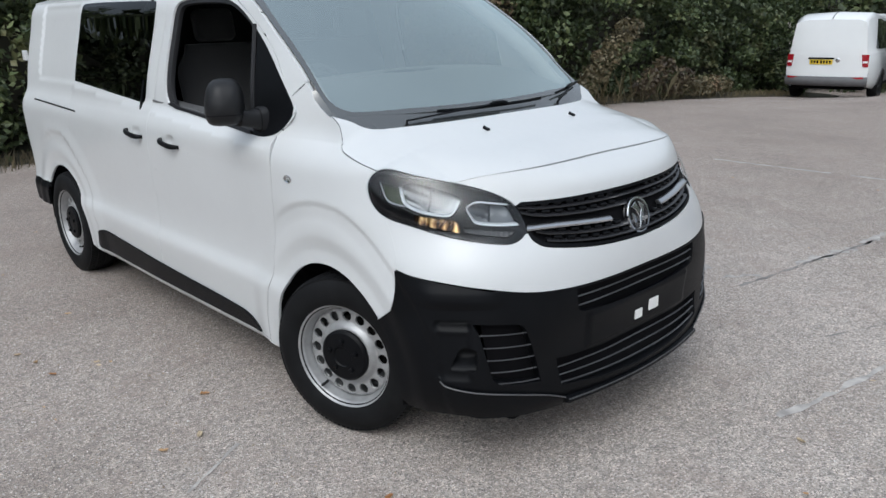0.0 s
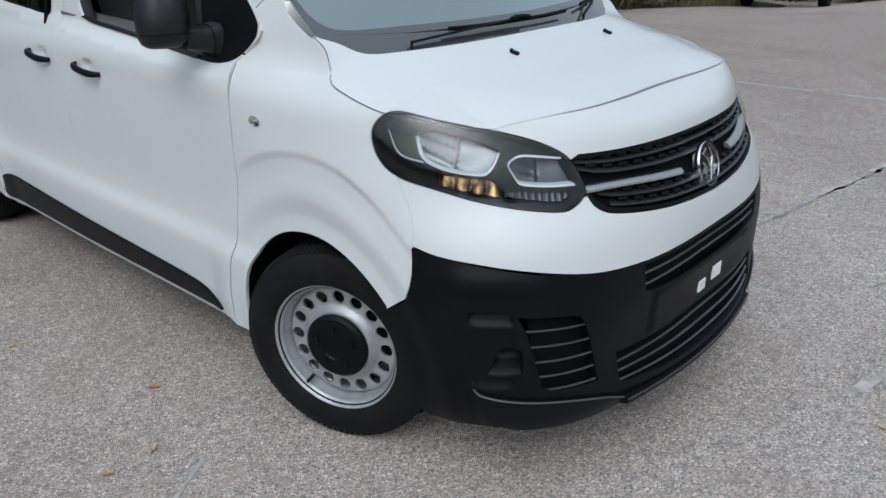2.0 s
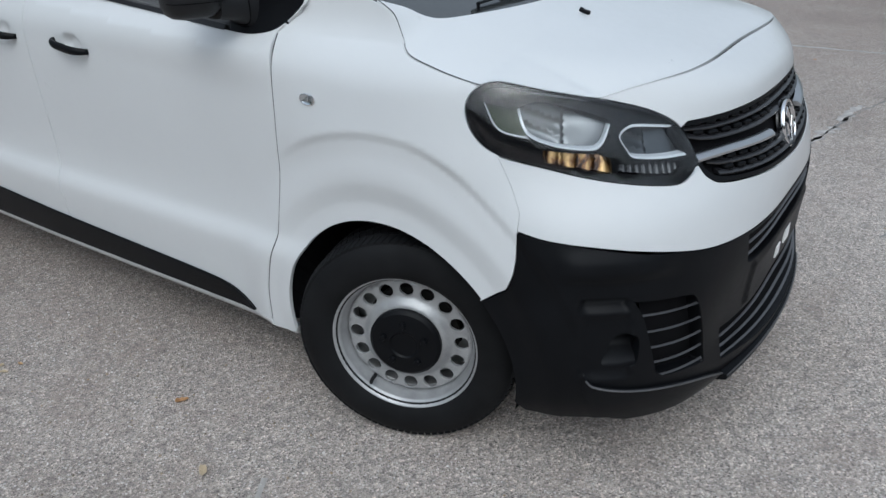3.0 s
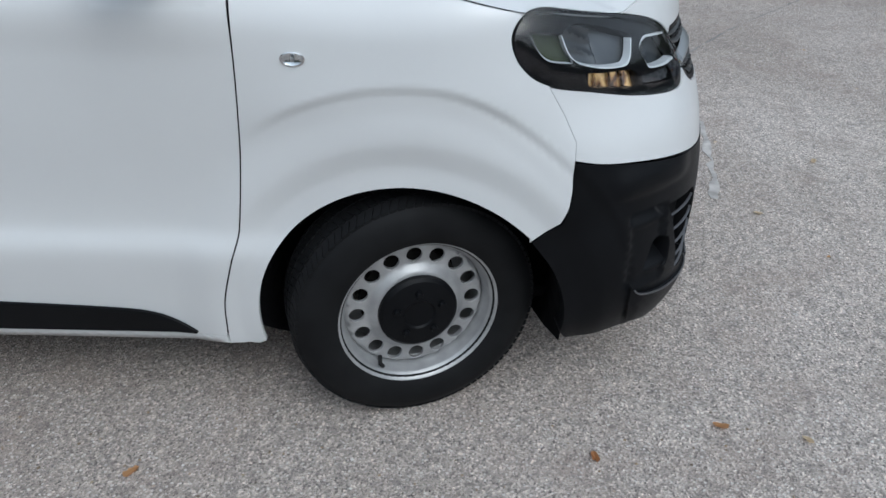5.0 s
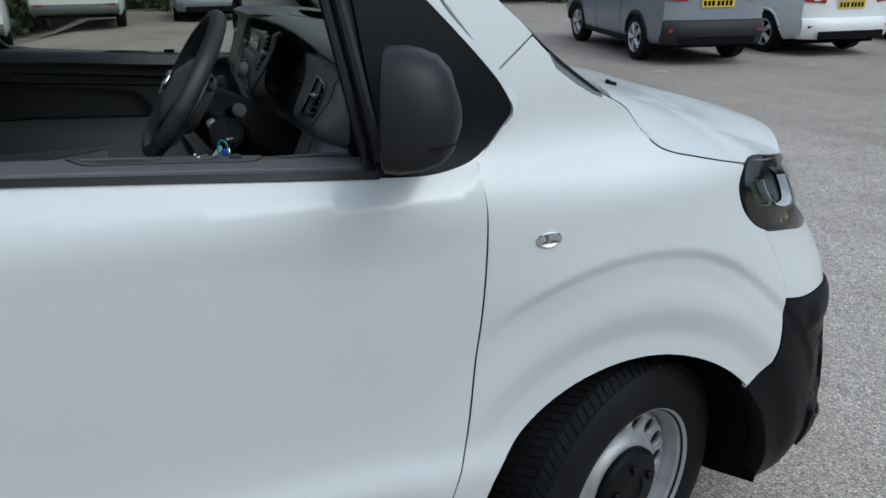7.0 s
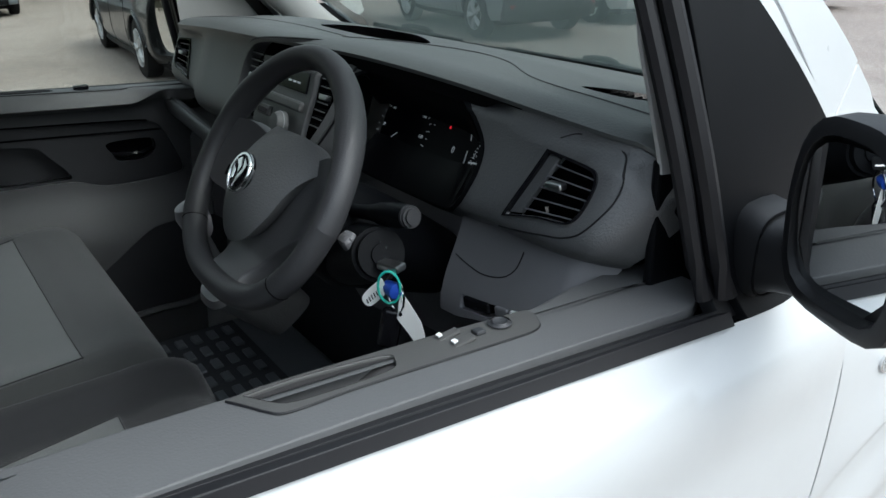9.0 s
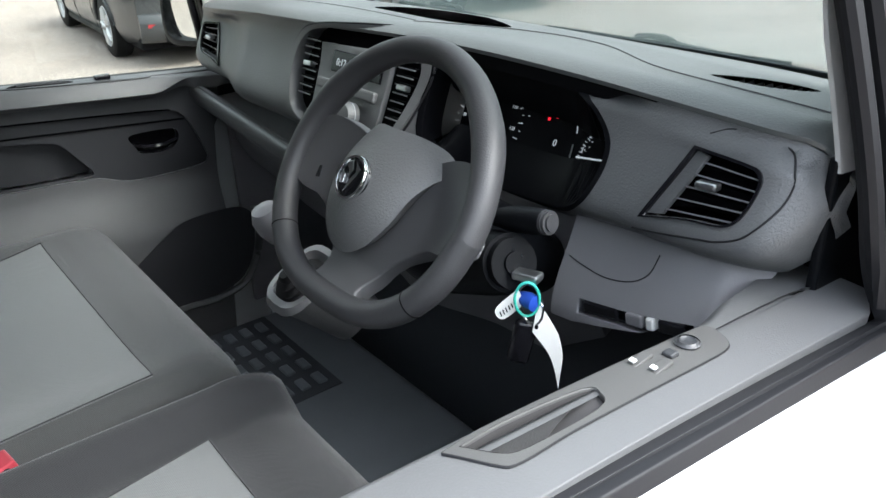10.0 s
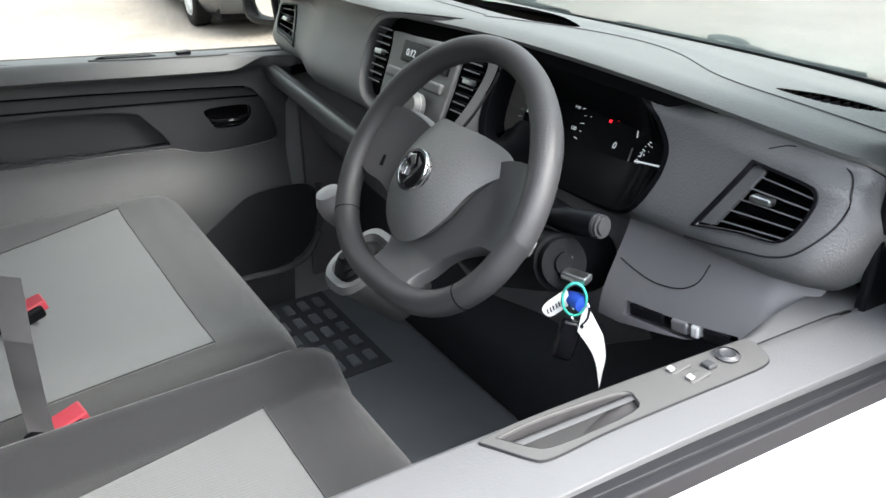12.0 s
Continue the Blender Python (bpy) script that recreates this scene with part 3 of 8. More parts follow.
door_ring = ([(p[0] - GAP, p[1]) for p in shut_line] + [(-0.513, 0.276), (-1.652, 0.276), (-1.655, 0.5), (-1.648, 1.25), (-1.60, 1.60), (-1.56, 1.846)]
             + [tuple(p) for p in reversed(curve(DOOR_TOP, 4, False)[1:-1])])


def dished(q, z):
    """The skin with a folded shoulder under the windows and hollows behind the door handles."""
    p = wrap(q, z)
    fold = np.where(np.asarray(q) < -0.475, 1.175 - 0.061 * (np.asarray(q) + 0.475), 1.175 + 0.25 * np.clip(np.asarray(q) + 0.475, 0, 1) ** 1.0 + 4.0 * np.clip(np.asarray(q) + 0.46, 0, 1) ** 2)
    rise = np.asarray(z) - fold
    p[..., 1] -= 0.0150 * np.where(rise < 0, smooth(-0.13, 0.030, rise), np.clip(0.905 - rise / 0.055, 0, 1))
    for cx, cz in ((-1.36, 1.118), (-1.81, 1.130)):
        r = np.hypot((np.asarray(q) - cx) / 0.062, (np.asarray(z) - cz) / 0.042)
        p[..., 1] += 0.022 * smooth(1.0, 0.35, r)
    return p


doors = sheet("front_door", door_ring, [glaze], dished, WHITE, van, 0.015, 0.03, both=True)
# sliding doors and rear sides
SIDE_GLASS = [(-2.925, 1.34), (-2.90, 1.325), (-2.3, 1.304), (-1.815, 1.286), (-1.775, 1.29), (-1.755, 1.33), (-1.722, 1.80), (-1.75, 1.825), (-2.3, 1.838), (-2.87, 1.842), (-2.905, 1.82)]
side_glass = curve(SIDE_GLASS, 3)
slide_ring = [(-1.660, 0.276), (-2.69, 0.276), (-2.74, 0.32)] + [tuple(p) for p in circle(REAR_AXLE, 0.34, 0.505, 12, 0, 58)] + [(-2.985, 0.95), (-2.975, 1.25), (-2.965, 1.84), (-2.94, 1.862), (-1.60, 1.862), (-1.566, 1.84), (-1.606, 1.60), (-1.654, 1.25), (-1.661, 0.5)]
slides = sheet("sliding_door", slide_ring, [], dished, WHITE, van, 0.028, 0.016, both=True)


def rear_skin(q, z):
    """The rear side with a pressed-in upper field."""
    q, z = np.asarray(q, float), np.asarray(z, float)
    p = wrap(q, z)
    f = smooth(-3.72, -3.69, q) * smooth(-2.96, -2.99, q) * smooth(1.345, 1.365, z) * smooth(1.85, 1.83, z)
    p[..., 1] += 0.014 * f
    return p


rear_arc = [tuple(p) for p in circle(REAR_AXLE, 0.34, 0.425, 30, 142, -10)]
rear_ring = ([(-4.115, 0.60), (-3.61, 0.60)] + rear_arc + [(-2.80, 0.252), (-2.745, 0.252), (-2.745, 0.32)] + [tuple(p) for p in circle(REAR_AXLE, 0.34, 0.501, 12, 2, 58)]
             + [(-2.989, 0.95), (-2.979, 1.25), (-2.969, 1.862), (-4.05, 1.862), (-4.10, 1.60), (-4.115, 1.2)])
sheet("rear_side", rear_ring, [], rear_skin, WHITE, van, 0.03, 0.014, both=True)
sheet("side_window", side_glass, [], lambda q, z: wrap(q, z, 0.004), TINT_GLASS, van, 0.06, 0.0, both=True, label="dark privacy glass side window")
sheet("window_backing", side_glass, [], lambda q, z: wrap(q, z, 0.0015), GLOSS_BLACK, van, 0.06, 0.0, both=True)
sheet("slide_rail", [(-2.82, 1.170), (-2.82, 1.180), (-3.72, 1.208), (-3.72, 1.198)], [], lambda q, z: wrap(q, z, 0.002), BLACK_PLASTIC, van, 0.05, 0.006, both=True)
# sills and side mouldings
sheet("sill", [(-0.425, 0.215), (-0.425, 0.2515), (-0.513, 0.2515), (-0.513, 0.272), (-2.745, 0.272), (-2.745, 0.2515), (-2.80, 0.2515), (-2.80, 0.215)], [],
      lambda q, z: wrap(q, z, 0.001) + np.stack([0 * np.asarray(q), 0.05 * smooth(0.25, 0.205, z), 0 * np.asarray(q)], -1), WHITE, van, 0.035, 0.03, both=True)
MOULD = [(-0.595, 0.283, 1), (-0.64, 0.315), (-0.69, 0.342), (-0.76, 0.357), (-0.95, 0.368), (-1.65, 0.392), (-2.45, 0.424), (-2.60, 0.418), (-2.66, 0.385), (-2.69, 0.30), (-2.68, 0.284, 1)]
sheet("side_moulding", curve(MOULD, 5), [], lambda q, z: wrap(q, z, 0.012), BLACK_PLASTIC, van, 0.03, 0.016, 0.006, both=True)
# pillar and cantrail between door and screen, and the roof
pillar_line = [tuple(p) for p in curve(PILLAR, 6, False)]
sheet("screen_pillar", [(-0.330, 1.4015), (-0.454, 1.562), (-0.561, 1.652), (-0.726, 1.748), (-0.848, 1.809), (-0.97, 1.844), (-1.15, 1.852), (-1.556, 1.852), (-1.556, 1.873), (-0.875, 1.873)]
      + [p for p in reversed(pillar_line[5:-1]) if p[0] < -0.25] + [(-0.2425, 1.4645)], [], wrap, WHITE, van, 0.02, 0.02, both=True)


def roof_at(x, u):
    x, u = np.broadcast_arrays(np.asarray(x, float), np.asarray(u, float))
    lead = smooth(-0.80, -1.25, x)
    z0 = 1.872 - 0.006 * (1 - lead)
    w = SIDE(z0) - 0.03 * smooth(-1.5, -3.6, x) - 0.003
    return np.stack([x + 0.12 * (1 - u * u) * smooth(-1.6, -0.86, x), w * u, z0 + (0.045 + 0.035 * lead) * (1 - np.abs(u) ** 2.6)], -1)


sheet("roof", [(-0.868, -1), (-0.868, 1), (-4.04, 1), (-4.04, -1)], [], roof_at, WHITE, van, 0.06, 0.02, away=(-2, 0, 0))
# back doors
rings = []
for z in np.linspace(0.45, 1.86, 16):
    w = float(SIDE(z)) - 0.16
    rings.append([(-4.122 + 0.06 * max(0.0, z - 1.3), w * u, z) for u in np.linspace(-1, 1, 13)])
part("rear_door", loft(rings, False), WHITE, van, "white rear doors", True)
part("rear_bumper", box(0.16, 1.70, 0.26, 0.05, (-4.11, 0, 0.53), segments=4), BLACK_PLASTIC, van, smooth_=True)
rear_low = [(-3.66, 0.42), (-3.60, 0.597), (-4.112, 0.597), (-4.112, 0.42)]
sheet("bumper_corner", rear_low, [], lambda q, z: wrap(q, z, -0.004), BLACK_PLASTIC, van, 0.03, 0.02, both=True)
for zz in (1.50, 0.80):
    part("door_hinge", box(0.05, 0.03, 0.075, 0.008, (-4.075, -0.80, zz)), WHITE, van)

# ---------- black lower bumper with its openings ----------
arc_front = [tuple(p) for p in arch_arc(0, 38, -6, 0.404, 16)]


def bumper_at(q, z):
    """The black bumper: a brow above, and a sunken field round the fog lamp blank."""
    q, z = np.asarray(q, float), np.asarray(z, float)
    m = np.minimum(q, 2 * TURN - q)
    brow = 0.012 * smooth(0.47, 0.54, m) * smooth(0.80, 0.70, m) * smooth(0.695, 0.725, z) * smooth(0.80, 0.745, z)
    field = smooth(0.535, 0.56, m) * smooth(0.668, 0.652, m)
    # a lit shelf under the brow, then the fog lamp's shallow field
    sunk = field * (0.030 * smooth(0.656, 0.648, z) * smooth(0.606, 0.640, z) + 0.012 * smooth(0.630, 0.600, z) * smooth(0.42, 0.45, z))
    plate = 0.010 * smooth(1.10, 1.13, m) * smooth(0.62, 0.60, z) * smooth(0.455, 0.475, z)
    return wrap(q, z, 0.002 + brow - sunk + plate)


bump_half = ([(p[0], p[1] - 0.001) for p in curve(BUMPER_TOP, 5, False)[:-1]])
right_ring = [(TURN, 0.725)] + list(reversed(bump_half)) + [(0.3975, 0.742), (0.391, 0.70), (0.376, 0.652), (0.312, 0.598)] + arc_front[3:] + [(0.43, 0.262), (0.53, 0.262), (0.68, 0.262), (1.0, 0.25), (TURN, 0.25)]
full_ring = right_ring + [(2 * TURN - p[0], p[1]) for p in reversed(right_ring[1:-1])]
FOG_VENT = [(0.667, 0.645, 1), (0.690, 0.60), (0.706, 0.54), (0.734, 0.424, 1), (0.755, 0.408), (0.903, 0.386, 1), (0.889, 0.45), (0.872, 0.52), (0.845, 0.605), (0.82, 0.632)]
fog_vent = [tuple(p) for p in curve(FOG_VENT, 4)]
FOG_CUP = [(0.600, 0.470), (0.640, 0.462), (0.676, 0.466), (0.684, 0.51), (0.680, 0.545), (0.655, 0.556), (0.627, 0.548), (0.612, 0.515)]
fog_cup = [tuple(p) for p in curve(FOG_CUP, 4)]
UP_HALF = [(1.052, 0.7195), (1.058, 0.66), (1.066, 0.632), (1.10, 0.621), (1.30, 0.612), (TURN, 0.610)]
up_half = [tuple(p) for p in curve(UP_HALF, 4, False)]
up_ring = up_half + [(2 * TURN - p[0], p[1]) for p in reversed(up_half[:-1])] + [(TURN, 0.7195)]
LOW_HALF = [(0.965, 0.462), (0.985, 0.350), (1.175, 0.332), (1.35, 0.324), (TURN, 0.322)]
LOW_TOP = [(TURN, 0.447), (1.20, 0.449), (1.02, 0.456)]
low_ring = LOW_HALF + [(2 * TURN - p[0], p[1]) for p in reversed(LOW_HALF[:-1])] + [(2 * TURN - p[0], p[1]) for p in reversed(LOW_TOP[1:])] + LOW_TOP
bumper = sheet("lower_bumper", full_ring, [fog_vent, other(fog_vent), fog_cup, other(fog_cup), up_ring, low_ring], bumper_at, BLACK_PLASTIC, van, 0.016, 0.05, 0.004, label="unpainted black plastic lower bumper")[0]
# near-black sheets and core: the openings' deep shade put into colour
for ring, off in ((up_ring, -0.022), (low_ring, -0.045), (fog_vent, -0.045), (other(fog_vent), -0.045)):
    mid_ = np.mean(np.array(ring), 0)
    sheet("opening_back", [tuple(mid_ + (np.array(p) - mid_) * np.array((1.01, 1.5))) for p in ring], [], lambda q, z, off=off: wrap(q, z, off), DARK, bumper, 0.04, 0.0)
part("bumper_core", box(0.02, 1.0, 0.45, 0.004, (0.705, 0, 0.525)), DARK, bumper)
for ring in (fog_cup, other(fog_cup)):
    c = np.mean(np.array(ring), 0)
    sheet("fog_lamp_blank", ring, [], lambda q, z, c=c: wrap(q, z, -0.055 + 0.050 * smooth(0.005, -0.042, np.asarray(z) - c[1])), BLACK_PLASTIC, bumper, 0.012, 0.0)


# worn plastic, paler than the bumper: sky light on edges put into the colour
LIT_SLAT_PLASTIC = grained("worn_slat_plastic", (0.060, 0.060, 0.064), 0.36, 0.25, 500, 0.2, shine=0.8)


def slat(q0, q1, z_of, height, thick, material, parent, name="slat", off=-0.006, n=24, nose=0.004):
    """A bar along the skin between two q, at heights z_of(q)."""
    rings = []
    for q in np.linspace(q0, q1, n):
        z = z_of(q)
        rings.append([wrap(q, z - height / 2, off - thick), wrap(q, z - height / 2, off), wrap(q, z - height * 0.1, off + 0.003), wrap(q, z + height / 2, off - nose), wrap(q, z + height / 2, off - thick)])
    return part(name, loft(rings), material, parent, smooth_=True)


for f in (0.30, 0.64):
    slat(1.056, 2 * TURN - 1.056, lambda q, f=f: 0.7195 - f * 0.108, 0.0048, 0.004, LIT_SLAT_PLASTIC, bumper, nose=0.002)
for f in (0.26, 0.52, 0.78):
    slat(0.972, 2 * TURN - 0.972, lambda q, f=f: 0.452 - f * 0.125, 0.0035, 0.004, LIT_SLAT_PLASTIC, bumper, nose=0.002)
for side_ in (0, 1):
    for i in range(5):
        z = 0.600 - i * 0.0475
        a, b = 0.690 + i * 0.0105, 0.852 + i * 0.011
        ends = (a, b) if not side_ else (2 * TURN - b, 2 * TURN - a)
        slat(*ends, lambda q, z=z, a=a, s=side_: z - 0.11 * ((2 * TURN - q if s else q) - a) * (0.25 + 0.1 * i), 0.0035, 0.004, LIT_SLAT_PLASTIC, bumper, "vent_slat", -0.004, 8, 0.002)
# the splitter lip along the bottom
SIDE_LIP = [(0.556, 0.440, 1), (0.580, 0.410), (0.665, 0.387), (0.80, 0.362), (0.93, 0.326), (1.004, 0.292)]
side_lip = [tuple(p) for p in curve(SIDE_LIP, 5, False)]
for mirrored in (False, True):
    ring = side_lip + [(1.004, 0.248), (0.68, 0.255), (0.58, 0.30), (0.56, 0.38)]
    ring = other(ring) if mirrored else ring
    sheet("bumper_lip", ring, [], lambda q, z: wrap(q, z, 0.012), BLACK_PLASTIC, bumper, 0.018, 0.035, 0.008)
    # pale line painted along the lip for the light its edge catches
    edge_pts = [wrap(q, z + 0.001, 0.0125) for q, z in side_lip[2:]]
    part("lip_edge", tube([(p[0], p[1] * (-1 if mirrored else 1), p[2]) for p in edge_pts], 0.0030, 6), LIT_SLAT_PLASTIC, bumper, "", True)
# the flat splitter between the corners, a thin blade with square ends
rows = []
for y in np.linspace(-0.475, 0.475, 25):
    tip_x = 0.884 + 0.050 * (1 - (y / 0.475) ** 2)
    rows.append([(tip_x - 0.12, y, 0.318), (tip_x - 0.030, y, 0.296), (tip_x - 0.004, y, 0.288), (tip_x, y, 0.282), (tip_x - 0.002, y, 0.272), (tip_x - 0.03, y, 0.264), (tip_x - 0.12, y, 0.262)])
splitter = part("splitter", loft(rows), BLACK_PLASTIC, bumper, "black splitter blade", True, 35)
# the same painted edge light along the blade
part("splitter_edge", tube([(0.882 + 0.050 * (1 - (y / 0.475) ** 2), y, 0.287) for y in np.linspace(-0.473, 0.473, 25)], 0.0030, 6), LIT_SLAT_PLASTIC, splitter, "", True)
for y, z, w, h in ((0.088, 0.528, 0.070, 0.050), (-0.020, 0.510, 0.052, 0.040)):
    x = float(bumper_at(round_q(0.88, y), z)[0])
    part("plate_fixing", box(0.006, w, h, 0.002, (x + 0.002, y, z)), WHITE_PLASTIC, bumper, "white adhesive plate fixing")
part("tow_cover", box(0.005, 0.034, 0.105, 0.002, (0.868, 0.30, 0.545), (0, 0, 8)), BLACK_PLASTIC, bumper)

# ---------- grille ----------
GRILLE_PLASTIC = grained("grille_plastic", (0.016, 0.016, 0.018), 0.30, 0.2, 900, 0.2, shine=0.6)
g_top, g_low = [tuple(p) for p in curve(GRILLE_TOP, 5, False)], [tuple(p) for p in curve(GRILLE_LOW, 5, False)]
g_half = list(reversed(g_top)) + g_low
g_ring = g_half + [(2 * TURN - p[0], p[1]) for p in reversed(g_half[1:-1])]
grille = sheet("grille", g_ring, [], lambda q, z: wrap(q, z, -0.03), DARK, van, 0.04, 0.0, label="black slatted grille with silver bars")[0]
inner_ring = [(TURN, 1.031)] + [(p[0] + 0.012, p[1] - 0.009) for p in reversed(g_top[:-1])] + [(p[0] + 0.012, p[1] + 0.009) for p in g_low[:-1]] + [(TURN, 0.857)]
inner_ring = inner_ring + [(2 * TURN - p[0], p[1]) for p in reversed(inner_ring[1:-1])]
sheet("grille_frame", g_ring, [inner_ring], lambda q, z: wrap(q, z, -0.002), BLACK_PLASTIC, grille, 0.02, 0.03)


def bar_z(f):
    """Height of a grille line: f runs from the top edge to the bottom one."""
    def at(q):
        m = min(q, 2 * TURN - q)
        t = float(np.interp(m, [p[0] for p in g_top], [p[1] for p in g_top]))
        b = float(np.interp(m, [p[0] for p in g_low], [p[1] for p in g_low]))
        b = max(b, 0.93) if m < 0.88 else b
        return t + (b - t) * f
    return at


for f, q0 in ((0.16, 0.84), (0.33, 0.845), (0.72, 0.905), (0.88, 0.945)):
    slat(q0, 2 * TURN - q0, bar_z(f), 0.010, 0.022, GRILLE_PLASTIC, grille)
    for m in np.arange(q0 + 0.05, TURN - 0.10, 0.062):
        for q in (m, 2 * TURN - m):
            zc = bar_z(f)(q) + 0.012
            n_ = wrap(q, zc, -0.012) - wrap(q, zc, -0.03)
            bm = box(0.026, 0.034, 0.013, 0.005)
            yaw = math.atan2(n_[1], n_[0])
            bmesh.ops.transform(bm, matrix=Matrix.Translation(Vector(wrap(q, zc, -0.018))) @ Matrix.Rotation(yaw, 4, "Z"), verts=bm.verts)
            part("grille_tooth", bm, BLACK_PLASTIC, grille)
bar_f = lambda q: 0.958 - 0.022 * smooth(0.9, 1.45, min(q, 2 * TURN - q))
for q0, q1 in ((0.868, 1.285), (2 * TURN - 1.285, 2 * TURN - 0.868)):
    slat(q0, q1, bar_f, 0.016, 0.02, SATIN, grille, "silver_bar", 0.003, 20)
# round badge: chrome ring, dark field and a plain winged shape
bx, bz = 0.836, 0.920
tilt = Matrix.Translation((bx, 0, bz)) @ Matrix.Rotation(radians(-16), 4, "Y") @ Matrix.Rotation(radians(90), 4, "Y") @ Matrix.Rotation(radians(90), 4, "Z")


def badge(parent, frame_, r):
    bm = loft(lathe([(r * 0.98, 0), (r, r * 0.12), (r * 0.96, r * 0.2), (r * 0.86, r * 0.2), (r * 0.83, r * 0.1), (r * 0.83, 0)], 40, "z"), caps=False)
    bmesh.ops.transform(bm, matrix=frame_, verts=bm.verts)
    ring = part("badge", bm, CHROME, parent, "round chrome badge", True)
    bm = loft(lathe([(r * 0.99, -r * 0.1), (r * 0.9, r * 0.07), (0.001, r * 0.09)], 32, "z"))
    bmesh.ops.transform(bm, matrix=frame_, verts=bm.verts)
    part("badge_field", bm, GLOSS_BLACK, ring, "", True)
    for pts in ([(-0.55, 0.5), (-0.15, 0.72), (0.10, 0.30), (-0.05, -0.1), (-0.2, 0.25)], [(0.1, 0.70), (0.55, 0.45), (0.45, 0.1), (0.15, -0.35), (-0.1, -0.72), (0.05, -0.1), (0.3, 0.25)], [(-0.62, 0.2), (-0.35, 0.05), (-0.3, -0.35), (-0.5, -0.4)]):
        part("badge_shape", slab([(x * r, y * r) for x, y in pts], r * 0.14, frame_ @ Matrix.Translation((0, 0, r * 0.08)), r * 0.02), CHROME, ring)
    return ring


badge(grille, tilt, 0.076)

# ---------- headlamps ----------


GUIDE = plain("light_guide", (0.62, 0.64, 0.66), 0.2)
LAMP_BLACK = plain("lamp_black", (0.005, 0.005, 0.006), 0.22, Specular_IOR_Level=0.22)
RIBBED = plain("ribbed_reflector", (0.05, 0.05, 0.053), 0.2, 0.7)
MARKER = plain("marker_lens", (0.030, 0.040, 0.018), 0.06, Specular_IOR_Level=0.3)


def lamp_parts(mirrored):
    def at(off):
        def f(q, z):
            p = wrap(q, z, off)
            return p * np.array((1, -1, 1)) if mirrored else p
        return f
    def dome_at(q, z, sink=0.0):
        mid_z = np.interp(q, (0.25, 0.35, 0.60, 0.80, 0.87), (1.110, 1.085, 1.037, 0.985, 0.950))
        half_z = np.interp(q, (0.25, 0.35, 0.60, 0.80, 0.87), (0.040, 0.090, 0.090, 0.072, 0.035))
        rise_ = 1 - np.clip((np.asarray(z) - mid_z) / half_z, -1, 1) ** 2
        return at(0)(q, z) + (at(1)(q, z) - at(0)(q, z)) * (0.003 - sink + 0.013 * rise_)[..., None]
    lens = sheet("headlamp", lamp_line, [], dome_at, LENS_GLASS, van, 0.024, 0.0, label="clear headlamp with black and chrome inside")[0]
    ctr = np.mean(np.array(lamp_line), 0)
    inner = [tuple(ctr + (np.array(p) - ctr) * np.array((0.965, 0.93))) for p in lamp_line]
    sheet("lamp_rim", lamp_line, [inner], at(-0.001), LAMP_BLACK, lens, 0.012, 0.05)
    MAIN = curve([(0.382, 1.111, 1), (0.398, 1.066), (0.424, 1.042), (0.487, 1.022), (0.574, 1.012), (0.599, 1.027), (0.619, 1.067), (0.610, 1.080), (0.52, 1.108), (0.44, 1.125), (0.41, 1.122)], 4)
    LOWB = curve([(0.640, 1.038), (0.657, 1.008), (0.676, 0.986), (0.755, 0.974), (0.840, 0.970, 1), (0.826, 1.010), (0.800, 1.045), (0.688, 1.061), (0.659, 1.056)], 4)
    MARK = curve([(0.295, 1.124, 1), (0.324, 1.072), (0.352, 1.052), (0.415, 1.041, 1), (0.385, 1.108, 1)], 4)
    TURNL = curve([(0.450, 1.016, 1), (0.455, 0.984), (0.500, 0.972), (0.622, 0.950, 1), (0.617, 0.985), (0.590, 1.002, 1), (0.50, 1.010)], 4)
    POSL = curve([(0.633, 0.976, 1), (0.636, 0.952, 1), (0.79, 0.930), (0.823, 0.944), (0.82, 0.960), (0.755, 0.968)], 4)
    holes = [MAIN, LOWB, MARK, TURNL, POSL]
    sheet("lamp_bezel", lamp_line, holes, lambda q, z: dome_at(q, z, 0.020), LAMP_BLACK, lens, 0.018, 0.03)
    shrink = lambda ring, k: [tuple(np.mean(ring, 0) + (np.array(p) - np.mean(ring, 0)) * k) for p in ring]
    inset = lambda ring, d: np.array(ring) + d * np.stack([-np.gradient(np.array(ring)[:, 1]), np.gradient(np.array(ring)[:, 0])], 1) / (np.linalg.norm(np.gradient(np.array(ring), axis=0), axis=1, keepdims=True) + 1e-9)
    for ring, name in ((MAIN, "main_beam"), (LOWB, "dipped_beam")):
        c = np.mean(np.array(ring), 0)
        bowl = lambda q, z, c=c: at(0)(q, z) + (at(1)(q, z) - at(0)(q, z)) * (-0.020 - 0.007 * np.abs(np.sin((np.asarray(z) - c[1]) * 95 + (np.asarray(q) - c[0]) * 40)) * smooth(0.02, -0.02, np.asarray(q) - c[0]) - 0.014 * smooth(-0.004, 0.004, np.asarray(q) - c[0]) - 0.022 * np.exp(-((np.asarray(q) - c[0]) / 0.085) ** 2 - ((np.asarray(z) - c[1]) / 0.042) ** 2))[..., None]
        sheet(name, shrink(ring, 0.97), [], bowl, LAMP_SILVER, lens, 0.008, 0.0)
